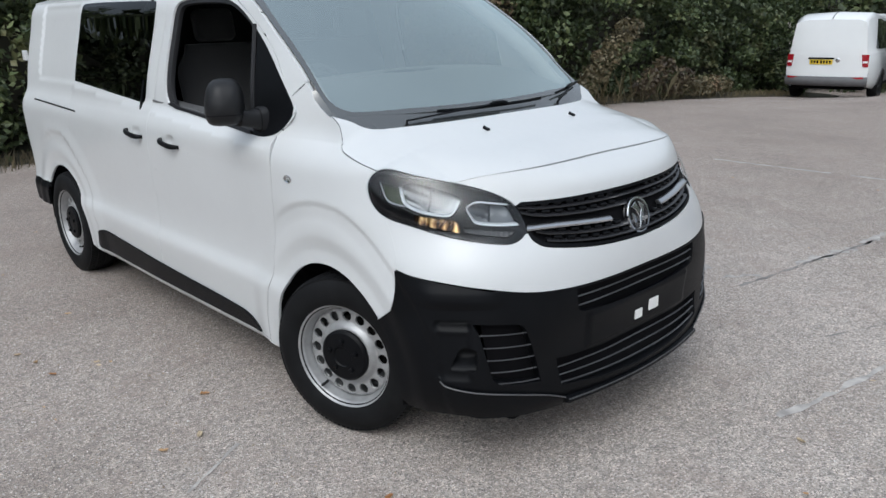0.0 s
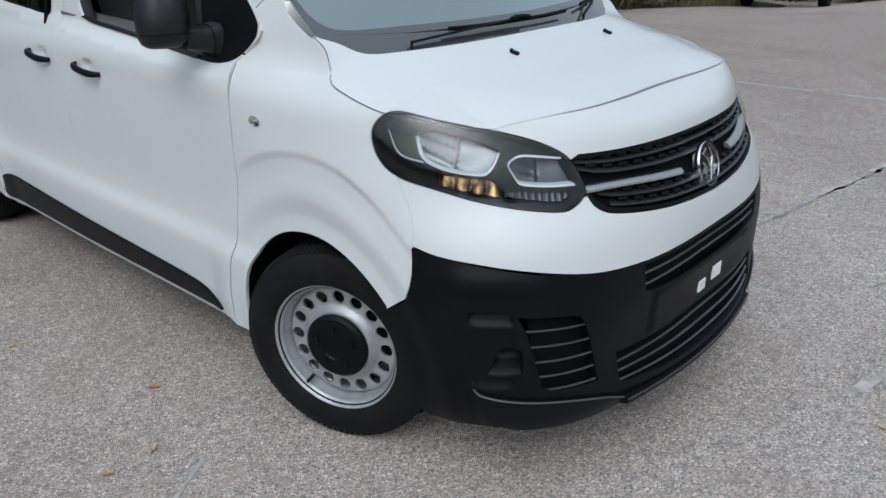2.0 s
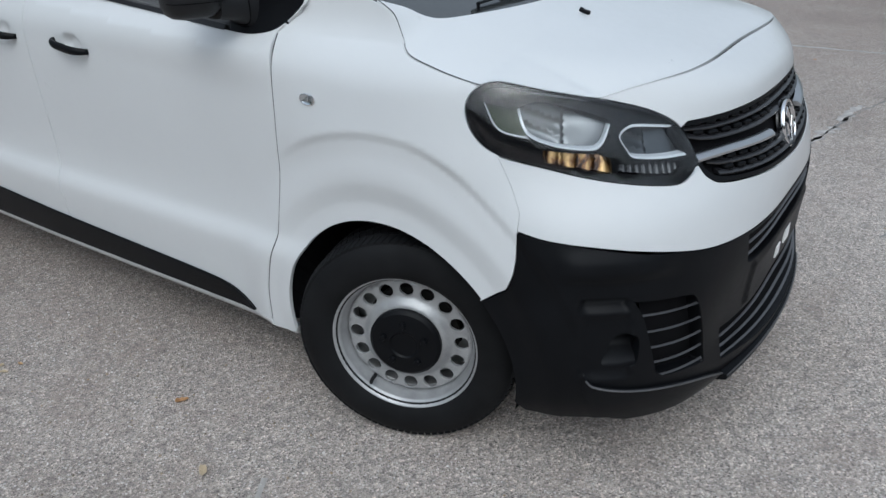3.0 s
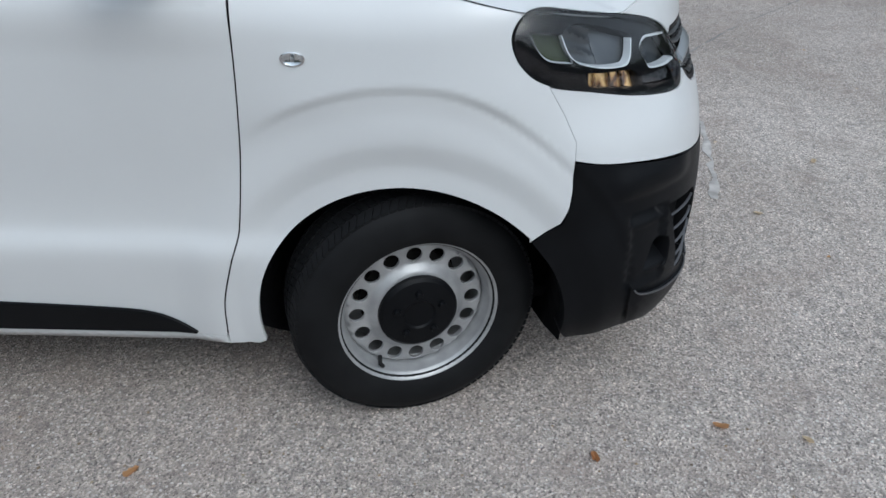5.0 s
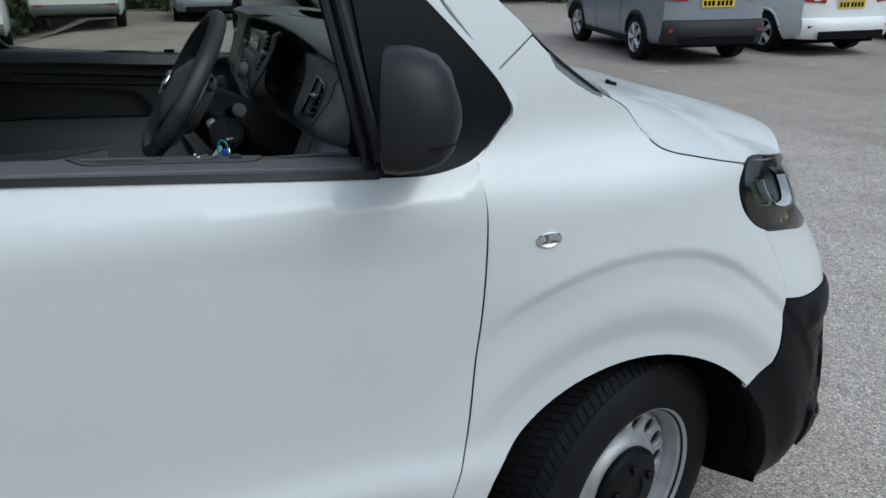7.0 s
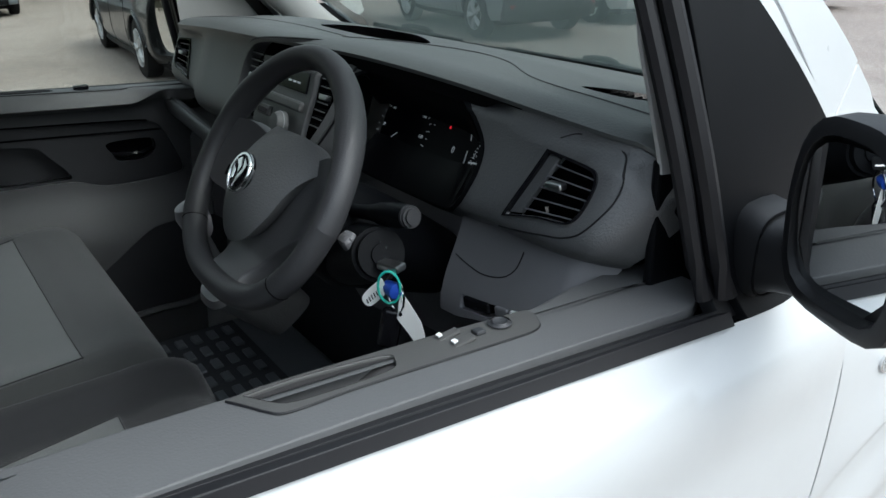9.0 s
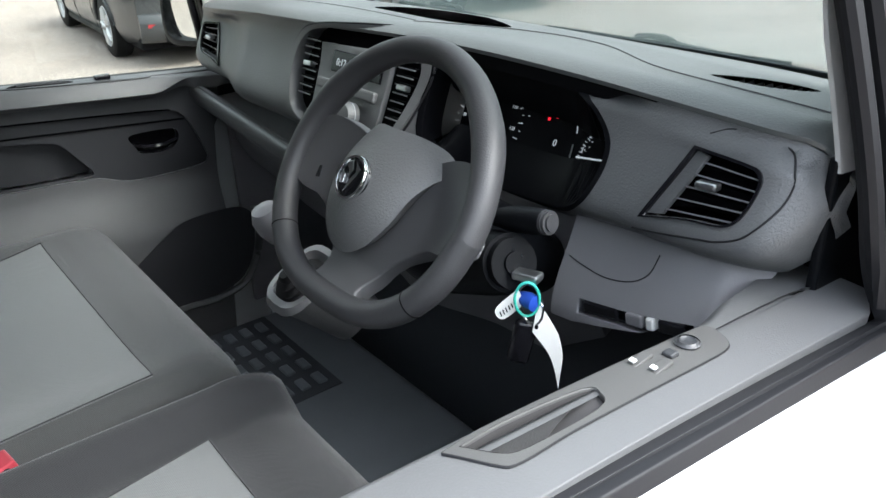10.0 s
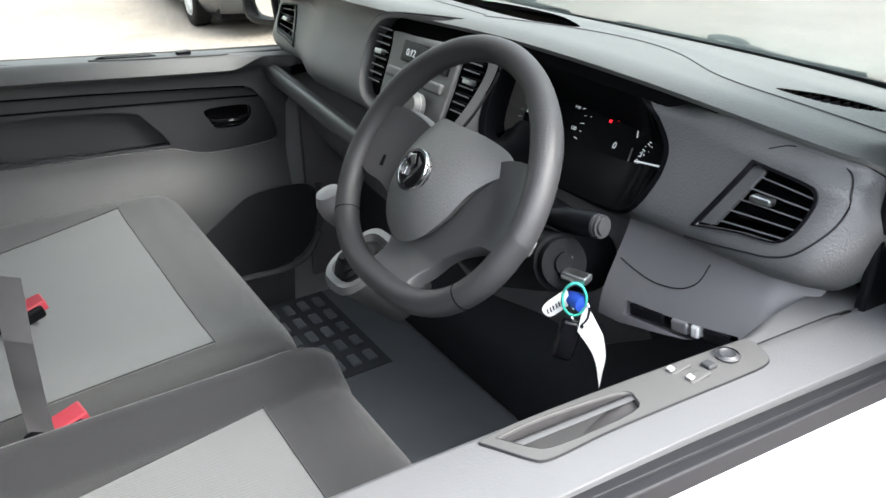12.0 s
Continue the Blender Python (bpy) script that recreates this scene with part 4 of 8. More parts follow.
    for ring in (curve([(0.382, 1.111), (0.398, 1.066), (0.424, 1.042), (0.487, 1.022), (0.574, 1.012), (0.599, 1.027), (0.619, 1.067)], 6, False),
                 curve([(0.800, 1.045), (0.688, 1.061), (0.659, 1.056), (0.641, 1.038), (0.657, 1.008), (0.676, 0.986), (0.755, 0.974), (0.840, 0.970)], 6, False)):
        pts = [(np.array(q), np.array(z)) for q, z in ring]
        cen = np.mean(np.array(ring), 0)
        wall = [[tuple(at(d)(np.array(c[0]), np.array(c[1]))) for d, c in ((-0.007, (q, z)), (-0.030, (q, z)), (-0.030, (q + (cen[0] - q) * 0.05, z + (cen[1] - z) * 0.13)), (-0.007, (q + (cen[0] - q) * 0.05, z + (cen[1] - z) * 0.13)))] for q, z in pts]
        part("light_guide", loft(wall), GUIDE, lens, "", True, 50)
    sheet("side_marker", MARK, [], at(-0.027), MARKER, lens, 0.02, 0.0)
    sheet("marker_rim", MARK, [[tuple(p) for p in inset(MARK, 0.003)]], at(-0.013), SATIN, lens, 0.012, 0.004)
    sheet("turn_signal", TURNL, [], lambda q, z: at(0)(q, z) + (at(1)(q, z) - at(0)(q, z)) * (-0.04 + 0.010 * np.abs(np.sin(np.asarray(q) * 70)))[..., None], AMBER, lens, 0.008, 0.0)
    sheet("position_lamp", POSL, [], lambda q, z: at(0)(q, z) + (at(1)(q, z) - at(0)(q, z)) * (-0.035 + 0.006 * np.abs(np.sin(np.asarray(q) * 160)))[..., None], RIBBED, lens, 0.006, 0.0)
    sheet("lamp_back", lamp_line, [], at(-0.085), DARK, lens, 0.05, 0.0)


lamp_parts(False)
lamp_parts(True)

# side repeaters and handles
for s in (-1, 1):
    p = skin(-0.25, 1.072)
    bm = loft(lathe([(0.026, 0.0), (0.026, 0.006), (0.020, 0.012), (0.001, 0.014)], 28, "y"))
    bmesh.ops.transform(bm, matrix=Matrix.Translation((-0.25, s * -p[1], 1.072)) @ Matrix.Diagonal((1, s, 0.58, 1)), verts=bm.verts)
    rep = part("side_repeater", bm, LENS_GLASS, van, "clear oval side repeater", True)
    bm = loft(lathe([(0.028, 0.0), (0.029, 0.004), (0.025, 0.005), (0.016, 0.0015), (0.001, 0.001)], 28, "y"))
    bmesh.ops.transform(bm, matrix=Matrix.Translation((-0.25, s * -p[1], 1.072)) @ Matrix.Diagonal((1, s, 0.60, 1)), verts=bm.verts)
    part("repeater_base", bm, CHROME, rep, "", True)
    part("bulb", box(0.007, 0.004, 0.012, 0.002, (-0.25, s * (-p[1] + 0.006), 1.072)), SATIN, rep)
    for cx, cz, own in ((-1.36, 1.118, doors), (-1.81, 1.130, slides)):
        y0 = -skin(cx, cz)[1]
        rings = []
        for t in np.linspace(-1, 1, 15):
            x = cx + t * 0.098
            bow = 0.034 * (1 - t**4) + 0.004
            h = 0.015 * (1 - 0.35 * t**4)
            rings.append([(x, s * (y0 + bow + 0.010 * math.cos(a)), cz - 0.004 - 0.012 * t + h * math.sin(a)) for a in np.linspace(0, 2 * math.pi, 10, endpoint=False)])
        part("door_handle", loft(rings), BLACK_PLASTIC, own[0 if s < 0 else 1], "black pull handle", True)

PALE_LINING = grained("pale_cabin_lining", (0.42, 0.42, 0.41), 0.85, 0.06, 300, 0.3)
# ---------- black quarter trim, weatherstrips and door mirrors ----------
for s, door in ((0, doors[0]), (1, doors[1])):
    flip = np.array((1, -1 if s else 1, 1))
    wm = lambda off: (lambda q, z: wrap(q, z, off) * flip)
    strip = [(-0.592, 1.2425), (-0.592, 1.2285), (-0.877, 1.2495), (-1.215, 1.2745), (-1.36, 1.2835), (-1.47, 1.303), (-1.43, 1.314), (-1.34, 1.2965), (-1.215, 1.2865), (-0.877, 1.2615)]
    sheet("window_seal", strip, [], wm(0.006), SEAL, door, 0.02, 0.03, 0.006)
    quarter = [tuple(p) for p in curve([(-0.563, 1.2275, 1), (-0.473, 1.2265), (-0.389, 1.247), (-0.307, 1.313), (-0.303, 1.339), (-0.333, 1.389), (-0.42, 1.486), (-0.52, 1.584), (-0.63, 1.662, 1), (-0.612, 1.56), (-0.594, 1.40), (-0.575, 1.26, 1)], 4)]
    sheet("quarter_trim", quarter, [], wm(0.003), BLACK_PLASTIC, door, 0.02, 0.02)
    sheet("window_frame", glaze, [opening], wm(-0.012), SEAL, door, 0.02, 0.022)
    lining = [(-0.618, 1.385), (-0.45, 1.37), (-0.40, 1.375), (-0.385, 1.39), (-0.44, 1.455), (-0.53, 1.55), (-0.625, 1.62), (-0.632, 1.52)]
    sheet("sail_lining", lining, [], wm(-0.048), PALE_LINING, door, 0.03, 0.006)
    # channel post between window and quarter
    for k, wid in ((0.0, 0.012), (0.024, 0.010)):
        post = [wrap(-0.585 - k - t * 0.075, 1.255 + t * 0.44, 0.001 - k * 0.5) * flip for t in np.linspace(0, 1, 12)]
        part("window_channel", tube([tuple(p) for p in post], wid, 8), SEAL, door, "", True)

# ---------- door mirrors ----------


MIRROR_SHELL = grained("mirror_shell_plastic", (0.012, 0.0125, 0.014), 0.46, 0.2, 900, 0.3, shine=0.3)


def mirror(s, door):
    """A two-piece door mirror on its arm; s is -1 for the right side."""
    c = Vector((-0.567, s * 1.022, 1.378))
    rings = []
    for x, k in ((-0.042, 0.93), (-0.038, 1.0), (-0.014, 1.02), (0.022, 0.98), (0.054, 0.86), (0.074, 0.64), (0.085, 0.28)):
        ring = []
        for i in range(32):
            a = 2 * math.pi * i / 32
            cy, cz = math.cos(a), math.sin(a)
            n = 3.3 if cz > 0 else 4.2  # rounder above than below
            r = (abs(cy) ** n + abs(cz) ** n) ** (-1 / n)
            wide = 0.083 - 0.012 * max(0.0, r * cz)
            ring.append(c + Vector((x - 0.010 * max(0.0, cz) * (x > 0), s * wide * k * r * cy + s * (-0.006) * cz, 0.099 * k * r * cz)))
        rings.append(ring)
    rings.reverse()
    turn = Matrix.Translation(c) @ Matrix.Rotation(radians(s * 24), 4, "Z") @ Matrix.Translation(-c)
    inner = [[c + (p - c) * 0.90 + Vector((-0.004, 0, 0)) for p in rings[-1]], [c + (p - c) * 0.86 + Vector((0.012, 0, 0)) for p in rings[-1]]]
    bm = loft(rings + inner)
    bmesh.ops.transform(bm, matrix=turn, verts=bm.verts)
    body = part("door_mirror", bm, MIRROR_SHELL, door, "black plastic door mirror", True, 50)
    bm = bmesh.new()
    face = [bm.verts.new(c + (p - c) * 0.865 + Vector((0.004, 0, 0))) for p in rings[-1]]
    bm.faces.new(face)
    bmesh.ops.transform(bm, matrix=turn @ Matrix.Translation(c) @ Matrix.Rotation(radians(s * -5), 4, "Z") @ Matrix.Rotation(radians(-4), 4, "Y") @ Matrix.Translation(-c), verts=bm.verts)
    part("mirror_face", bm, MIRROR, body, "mirror glass")
    band = []
    for i in range(-7, 8):
        a = i / 7 * 1.35
        band.append(turn @ (c + Vector((0.088 * math.cos(a) ** 0.45 - 0.006, s * 0.084 * math.copysign(abs(math.sin(a)) ** 0.8, a), -0.048))))
    part("mirror_seam", tube(band, 0.0012, 6), DARK, body)
    rings = []
    soft = lambda v: math.copysign(abs(v) ** 0.6, v)
    for t in np.linspace(0, 1, 9):
        y = s * (0.870 + 0.115 * t)
        zc, hz, hx = 1.290 + 0.022 * t, 0.062 - 0.024 * float(smooth(0.0, 0.5, t)), 0.050 - 0.012 * t
        rings.append([(-0.515 - 0.020 * t + hx * soft(math.cos(a)), y, zc + hz * soft(math.sin(a))) for a in np.linspace(0, 2 * math.pi, 20, endpoint=False)])
    part("mirror_arm", loft(rings), MIRROR_SHELL, body, "", True, 50)
    part("arm_joint", tube([(-0.519 + 0.048 * soft(math.cos(a)), s * 0.905, 1.297 + 0.049 * soft(math.sin(a))) for a in np.linspace(0, 2 * math.pi, 25)], 0.0016, 6), DARK, body)


mirror(-1, doors[0])
mirror(1, doors[1])

# wipers
for pts, arm in (([(0.46, -0.006), (0.10, 0.006), (-0.36, -0.004)], (0.66, -0.02)), ([(-0.55, 0.006), (-0.75, 0.018), (-0.93, 0.035)], (-0.52, 0.0))):
    line = [Vector(screen_at(u, max(v, 0), -0.016)) + Vector((0.020 - min(v, 0) * 0.9, 0, -0.004)) for u, v in dense(pts, 0.06, False)]
    wiper = part("wiper", tube(line, 0.0050, 6, 1.6), BLACK_PLASTIC, van, "black wiper blade")
    pivot = Vector(screen_at(arm[0], 0.0, -0.01)) + Vector((0.05, 0, -0.02))
    mid = line[len(line) // 2] + Vector((0.010, 0, 0.008))
    part("wiper_arm", tube([pivot + Vector((0, 0, -0.03)), pivot + Vector((0, 0, -0.01)), (pivot + mid) / 2 + Vector((0.01, 0, -0.002)), mid], 0.007, 6, 0.6), BLACK_PLASTIC, wiper)
    along = (line[-1] - line[0]).normalized()
    part("blade_holder", tube([mid - along * 0.045, mid - along * 0.02 + Vector((0, 0, 0.006)), mid + along * 0.03 + Vector((0, 0, 0.005)), mid + along * 0.06], 0.0085, 8, 0.8), BLACK_PLASTIC, wiper)

# ---------- wheels ----------
TYRE_R, TYRE_W = 0.345, 0.205


def wheel(at, steer, s):
    """A steel wheel: local y points outward (s = -1: to the right)."""
    hub = new("wheel")
    hub.parent = van
    spot = Matrix.Translation(at) @ Matrix.Rotation(radians(steer), 4, "Z") @ (Matrix.Rotation(math.pi, 4, "Z") if s < 0 else Matrix.Identity(4)) @ Matrix.Diagonal((1.035, 1.03, 1.035, 1))
    w = TYRE_W / 2
    prof = [(0.212, -0.085), (0.224, -0.098), (0.262, -w - 0.006), (0.298, -w), (0.322, -w + 0.010), (0.333, -w + 0.024), (TYRE_R - 0.0065, -0.05)]
    prof += [(r, -y) for r, y in reversed(prof)]
    bm = loft(lathe(prof, 72), caps=False)
    part("tyre", bm, TYRE, hub, "black tyre with treaded shoulder", True, 35)
    # raised tread blocks
    verts, faces = [], []
    for y0, y1, skew in ((-0.088, -0.056, -0.05), (-0.046, -0.008, 0.04), (0.008, 0.046, 0.04), (0.056, 0.088, -0.05)):
        for i in range(94):
            a = 2 * math.pi * i / 94
            base = len(verts)
            for r, g in ((TYRE_R - 0.012, 0.0), (TYRE_R - 0.002, 0.003)):
                for da, y in ((0.0, y0), (0.054, y0), (0.054, y1), (0.0, y1)):
                    ang = a + da + (skew if y == y1 else 0)
                    rr = r - (0.010 if abs(y) > 0.08 else 0)
                    verts.append((rr * math.cos(ang), y, rr * math.sin(ang)))
            faces += [(base + 4, base + 5, base + 6, base + 7)] + [(base + j, base + (j + 1) % 4, base + 4 + (j + 1) % 4, base + 4 + j) for j in range(4)]
    bm = bmesh.new()
    bm.from_mesh(mesh_of("tread", verts, faces))
    part("tread", bm, TYRE, hub)
    # rim barrel and lip
    part("rim", loft(lathe([(0.150, -0.08), (0.196, -0.085), (0.214, -0.092), (0.2235, -0.090), (0.2235, -0.084), (0.206, -0.078), (0.200, -0.05), (0.198, 0.0), (0.1965, 0.040), (0.1985, 0.056), (0.2045, 0.064), (0.2050, 0.074),
                              (0.2085, 0.080), (0.2140, 0.085), (0.2195, 0.096), (0.2235, 0.097), (0.2250, 0.092), (0.218, 0.088)], 64), caps=False), STEEL, hub, "silver steel rim", True, 60)
    # pierced disc

    def disc(u, v):
        r = np.hypot(u, v)
        y = 0.034 + 0.014 * smooth(0.197, 0.188, r) + 0.020 * smooth(0.142, 0.112, r) - 0.012 * smooth(0.108, 0.09, r)
        return np.stack([u, y, v], -1)
    holes = [circle(0.1630 * math.cos(2 * math.pi * i / 16), 0.1630 * math.sin(2 * math.pi * i / 16), 0.0222, 16) for i in range(16)]
    sheet("wheel_disc", circle(0, 0, 0.1962, 72), holes, disc, STEEL, hub, 0.012, 0.012, 0.003, away=(0, -1, 0))
    cap = [(0.1095, 0.050), (0.1100, 0.080), (0.100, 0.088), (0.045, 0.095), (0.040, 0.090), (0.001, 0.090)]
    part("hub_cap", loft(lathe(cap, 40)), BLACK_PLASTIC, hub, "black hub cap", True, 25)
    for i in range(5):
        a = 2 * math.pi * i / 5 + 0.3
        bm = loft(lathe([(0.0105, 0.085), (0.0105, 0.099), (0.008, 0.103), (0.001, 0.103)], 8))
        bmesh.ops.translate(bm, vec=(0.066 * math.cos(a), 0, 0.066 * math.sin(a)), verts=bm.verts)
        part("wheel_bolt", bm, BLACK_PLASTIC, hub)
    part("valve", tube([(0.108, 0.06, -0.144), (0.113, 0.085, -0.150), (0.109, 0.102, -0.146)], 0.006, 8), RUBBER, hub)
    part("brake_disc", loft(lathe([(0.03, 0.0), (0.145, 0.0), (0.145, -0.02), (0.03, -0.02)], 32)), BRAKE, hub)
    hub.matrix_basis = spot
    return hub


m = Nodes("tyre_rubber", Roughness=0.66, Specular_IOR_Level=0.15)
m.colour(m.ramp(m.noise(9, 5), [(0.3, (0.0055, 0.0058, 0.0066)), (0.7, (0.010, 0.0105, 0.0115))]))
m.bump(m.noise(300, 3), 0.2, 0.0008)
TYRE = m.mat
BRAKE = grained("brake_iron", (0.022, 0.020, 0.019), 0.6, 0.3, 200, 0.3, 0.3, shine=0.2)
first = wheel((0.0, -0.827, TYRE_R - 0.002), 19, -1)
spin = lambda x, y, steer, s, roll: Matrix.Translation((x, y, TYRE_R - 0.002)) @ Matrix.Rotation(radians(steer), 4, "Z") @ (Matrix.Rotation(math.pi, 4, "Z") if s < 0 else Matrix.Identity(4)) @ Matrix.Rotation(radians(roll), 4, "Y") @ Matrix.Diagonal((1.035, 1.03, 1.035, 1))
copy_thing(first, spin(0.0, 0.834, 19, 1, 40))
copy_thing(first, spin(REAR_AXLE, -0.815, 0, -1, 75))
copy_thing(first, spin(REAR_AXLE, 0.815, 0, 1, 10))

# wheel housings, inner structure and underside, all dark
for cx, r in ((0.0, 0.412), (REAR_AXLE, 0.435)):
    for s in (-1, 1):
        rings = []
        for y, r_ in ((0.935 if cx == 0 else 0.905, r + 0.016), (0.80, r), (0.62, r), (0.55, 0.36)):
            rings.append([(cx + r_ * math.cos(a), s * (y - 0.012), 0.34 + r_ * math.sin(a)) for a in np.linspace(radians((-10 if y > 0.9 else -17 if y > 0.7 else -26) if cx == 0 else (-5 if y < 0.9 else 2)), radians(204 if cx == 0 and y < 0.9 else 185), 28)])
        rings.append([(cx, s * 0.538, 0.34)] * 28)
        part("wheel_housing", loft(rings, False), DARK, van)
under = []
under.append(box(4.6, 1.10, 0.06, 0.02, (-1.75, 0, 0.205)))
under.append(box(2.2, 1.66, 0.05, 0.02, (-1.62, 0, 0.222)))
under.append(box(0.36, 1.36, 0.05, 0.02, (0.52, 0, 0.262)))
# unseen low tray, added to deepen the shade on the ground below the nose
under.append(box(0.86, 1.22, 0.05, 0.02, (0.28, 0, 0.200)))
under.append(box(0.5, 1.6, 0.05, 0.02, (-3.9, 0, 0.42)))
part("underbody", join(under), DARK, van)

# ---------- cabin ----------
DASH_TOP = grained("dash_soft_black", (0.088, 0.094, 0.092), 0.40, 0.10, 380, 0.9, big=5, shine=0.8, deep=0.0008)
DASH = grained("dash_grain", (0.108, 0.110, 0.111), 0.46, 0.18, 380, 1.0, big=5, shine=0.9, deep=0.0009)
MID_GREY = grained("mid_grey_trim", (0.205, 0.200, 0.210), 0.40, 0.10, 620, 0.45, big=5, shine=0.8)
DOOR_GREY = grained("door_grey_trim", (0.100, 0.101, 0.103), 0.50, 0.10, 420, 0.7, big=5, shine=0.5)
LINING = grained("light_grey_lining", (0.42, 0.42, 0.41), 0.85, 0.06, 300, 0.3)
WHEEL_SKIN = grained("wheel_leathercloth", (0.044, 0.044, 0.047), 0.48, 0.14, 520, 0.6, big=6, shine=0.6)
# footwell rubber darkened for its shade, tunnel rubber raised to read as lit
MAT = grained("rubber_mat", (0.048, 0.052, 0.060), 0.40, 0.12, 90, 0.4, big=4)
TUNNEL_MAT = grained("grey_rubber_mat", (0.165, 0.176, 0.192), 0.30, 0.10, 90, 0.4, big=4)
LIT = Nodes("dial_white", Base_Color=(0.6, 0.6, 0.6, 1), Emission_Color=(0.9, 0.95, 1, 1), Emission_Strength=0.10).mat
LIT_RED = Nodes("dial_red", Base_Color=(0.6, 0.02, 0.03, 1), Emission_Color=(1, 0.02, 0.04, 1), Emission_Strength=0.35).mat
CARD = plain("white_card", (0.82, 0.82, 0.80), 0.6)
BLUE = plain("blue_plastic", (0.02, 0.06, 0.35), 0.3)
GREEN = plain("green_tie", (0.05, 0.42, 0.33), 0.35)
RED = plain("red_button", (0.42, 0.05, 0.07), 0.35)


def cloth(name, base, weave):
    m = Nodes(name, Roughness=0.9)
    geo = m.coords()
    sep = m.node("SeparateXYZ")
    m.link(geo, sep.inputs[0])
    wx = m.math("SINE", m.math("MULTIPLY", sep.outputs[0], 2 * math.pi / weave))
    wy = m.math("SINE", m.math("MULTIPLY", sep.outputs[1], 2 * math.pi / weave))
    pat = m.math("ADD", m.math("MULTIPLY", m.math("MULTIPLY", wx, wy), 0.5), 0.5)
    grain = m.noise(500, 3)
    col = m.mix(pat, tuple(c * 0.45 for c in base), tuple(min(1, c * 1.35) for c in base))
    col = m.mix(m.math("MULTIPLY", m.noise(7, 4), 0.35), col, tuple(c * 0.6 for c in base))
    m.colour(col)
    m.bump(m.math("ADD", pat, grain), 0.5, 0.0008)
    m.set(Sheen_Weight=0.25)
    return m.mat


SEAT_CLOTH = cloth("seat_bolster_cloth", (0.031, 0.032, 0.035), 0.0021)
SEAT_FACE = cloth("seat_face_cloth", (0.200, 0.207, 0.210), 0.0034)
BENCH_CLOTH = cloth("bench_cloth", (0.074, 0.077, 0.077), 0.0021)

PLATE_GREY = grained("switch_plate_grey", (0.070, 0.069, 0.067), 0.55, 0.10, 620, 0.4, big=5, shine=0.5)
WELL_GREY = grained("recess_grey", (0.058, 0.056, 0.057), 0.8, 0.10, 620, 0.3, big=5, shine=0.2)
SEAT_BACK = cloth("seat_back_cloth", (0.026, 0.026, 0.028), 0.0021)
INSERT = grained("door_insert_black", (0.028, 0.029, 0.032), 0.42, 0.14, 620, 0.5, big=5, shine=0.7)
SLAT = plain("slat_edge_grey", (0.20, 0.20, 0.21), 0.35)
DIAL_BLACK = plain("dial_black", (0.0045, 0.0047, 0.006), 0.4, Specular_IOR_Level=0.08)
# dashboard top: a soft pad whose rear lip overhangs the dials
LIP = spline((-0.82, -0.78, -0.745, -0.70, -0.627, -0.505, -0.355, -0.10, 0.10, 0.40, 0.70, 0.82), (-0.582, -0.608, -0.620, -0.626, -0.631, -0.633, -0.636, -0.650, -0.676, -0.683, -0.660, -0.62))


def pad_z(x, y):
    x, y = np.broadcast_arrays(np.asarray(x, float), np.asarray(y, float))
    z = 1.447 - 0.036 * np.abs(y / 0.8) ** 2.4 + 0.010 * smooth(-0.42, -0.64, x)
    return z - 0.252 * np.sqrt(np.clip(x + 0.46, 0, 1) ** 2 + 0.0004) + 0.0052 - 0.05 * smooth(0.765, 0.83, np.abs(y)) ** 1.6


def dash_z(x, y):
    x, y = np.broadcast_arrays(np.asarray(x, float), np.asarray(y, float))
    roll = np.clip((LIP(y) + 0.040 - x) / 0.040, 0, 1)
    return np.stack([x, y, pad_z(x, y) - 0.012 * roll**2.2], -1)


dash = new("dashboard")
dash.parent = van
ys = np.linspace(-0.815, 0.815, 70)
top_ring = [(float(LIP(y)) + 0.040, float(y)) for y in ys] + [(-0.075 + 0.155 * (1 - (y / 0.82) ** 2), y) for y in np.linspace(0.815, -0.815, 30)]
tray = [tuple(p) for p in curve([(-0.53, 0.165), (-0.485, 0.15), (-0.455, 0.04), (-0.455, -0.08), (-0.50, -0.195), (-0.535, -0.17), (-0.552, -0.08), (-0.548, 0.02)], 5)]
defrosts = [[tuple(p) for p in curve([(-0.520, s * 0.585), (-0.482, s * 0.618), (-0.461, s * 0.661), (-0.457, s * 0.700), (-0.480, s * 0.688), (-0.512, s * 0.645)], 4)] for s in (-1, 1)]
sheet("dash_top", top_ring, [tray] + defrosts, dash_z, DASH_TOP, dash, 0.020, 0.0, away=(-0.3, 0, 0.9))
lip_rows = []
for y in np.linspace(-0.815, 0.815, 110):
    x0, y = float(LIP(y)), float(y)
    arc = [tuple(dash_z(x0 + 0.040 * k, y)) for k in (1.0, 0.85, 0.7, 0.55, 0.42, 0.30, 0.20, 0.12, 0.05, 0.0)]
    lip_rows.append(arc + [(x0 + 0.001, y, arc[-1][2] - 0.006), (x0 + 0.030, y, arc[-1][2] - 0.007)])
part("dash_lip", loft(lip_rows, False), DASH_TOP, dash, "", True, 60)
# dark strip that paints the shadow line under the dash lip
rows = [[(float(LIP(y)) + 0.003, float(y), float(dash_z(LIP(y), y)[2]) - 0.005), (float(LIP(y)) + 0.004, float(y), float(dash_z(LIP(y), y)[2]) - 0.009 - 0.016 * float(smooth(-0.550, -0.500, y)))] for y in np.linspace(-0.735, -0.10, 50)]
part("hood_trim", loft(rows, False), DARK, dash, "", True)
for ring in [tray] + defrosts:
    sheet("dash_recess", ring, [], lambda x, y: dash_z(x, y) - np.array((0, 0, 0.030)), DARK, dash, 0.03, 0.0, away=(-0.3, 0, 0.9))
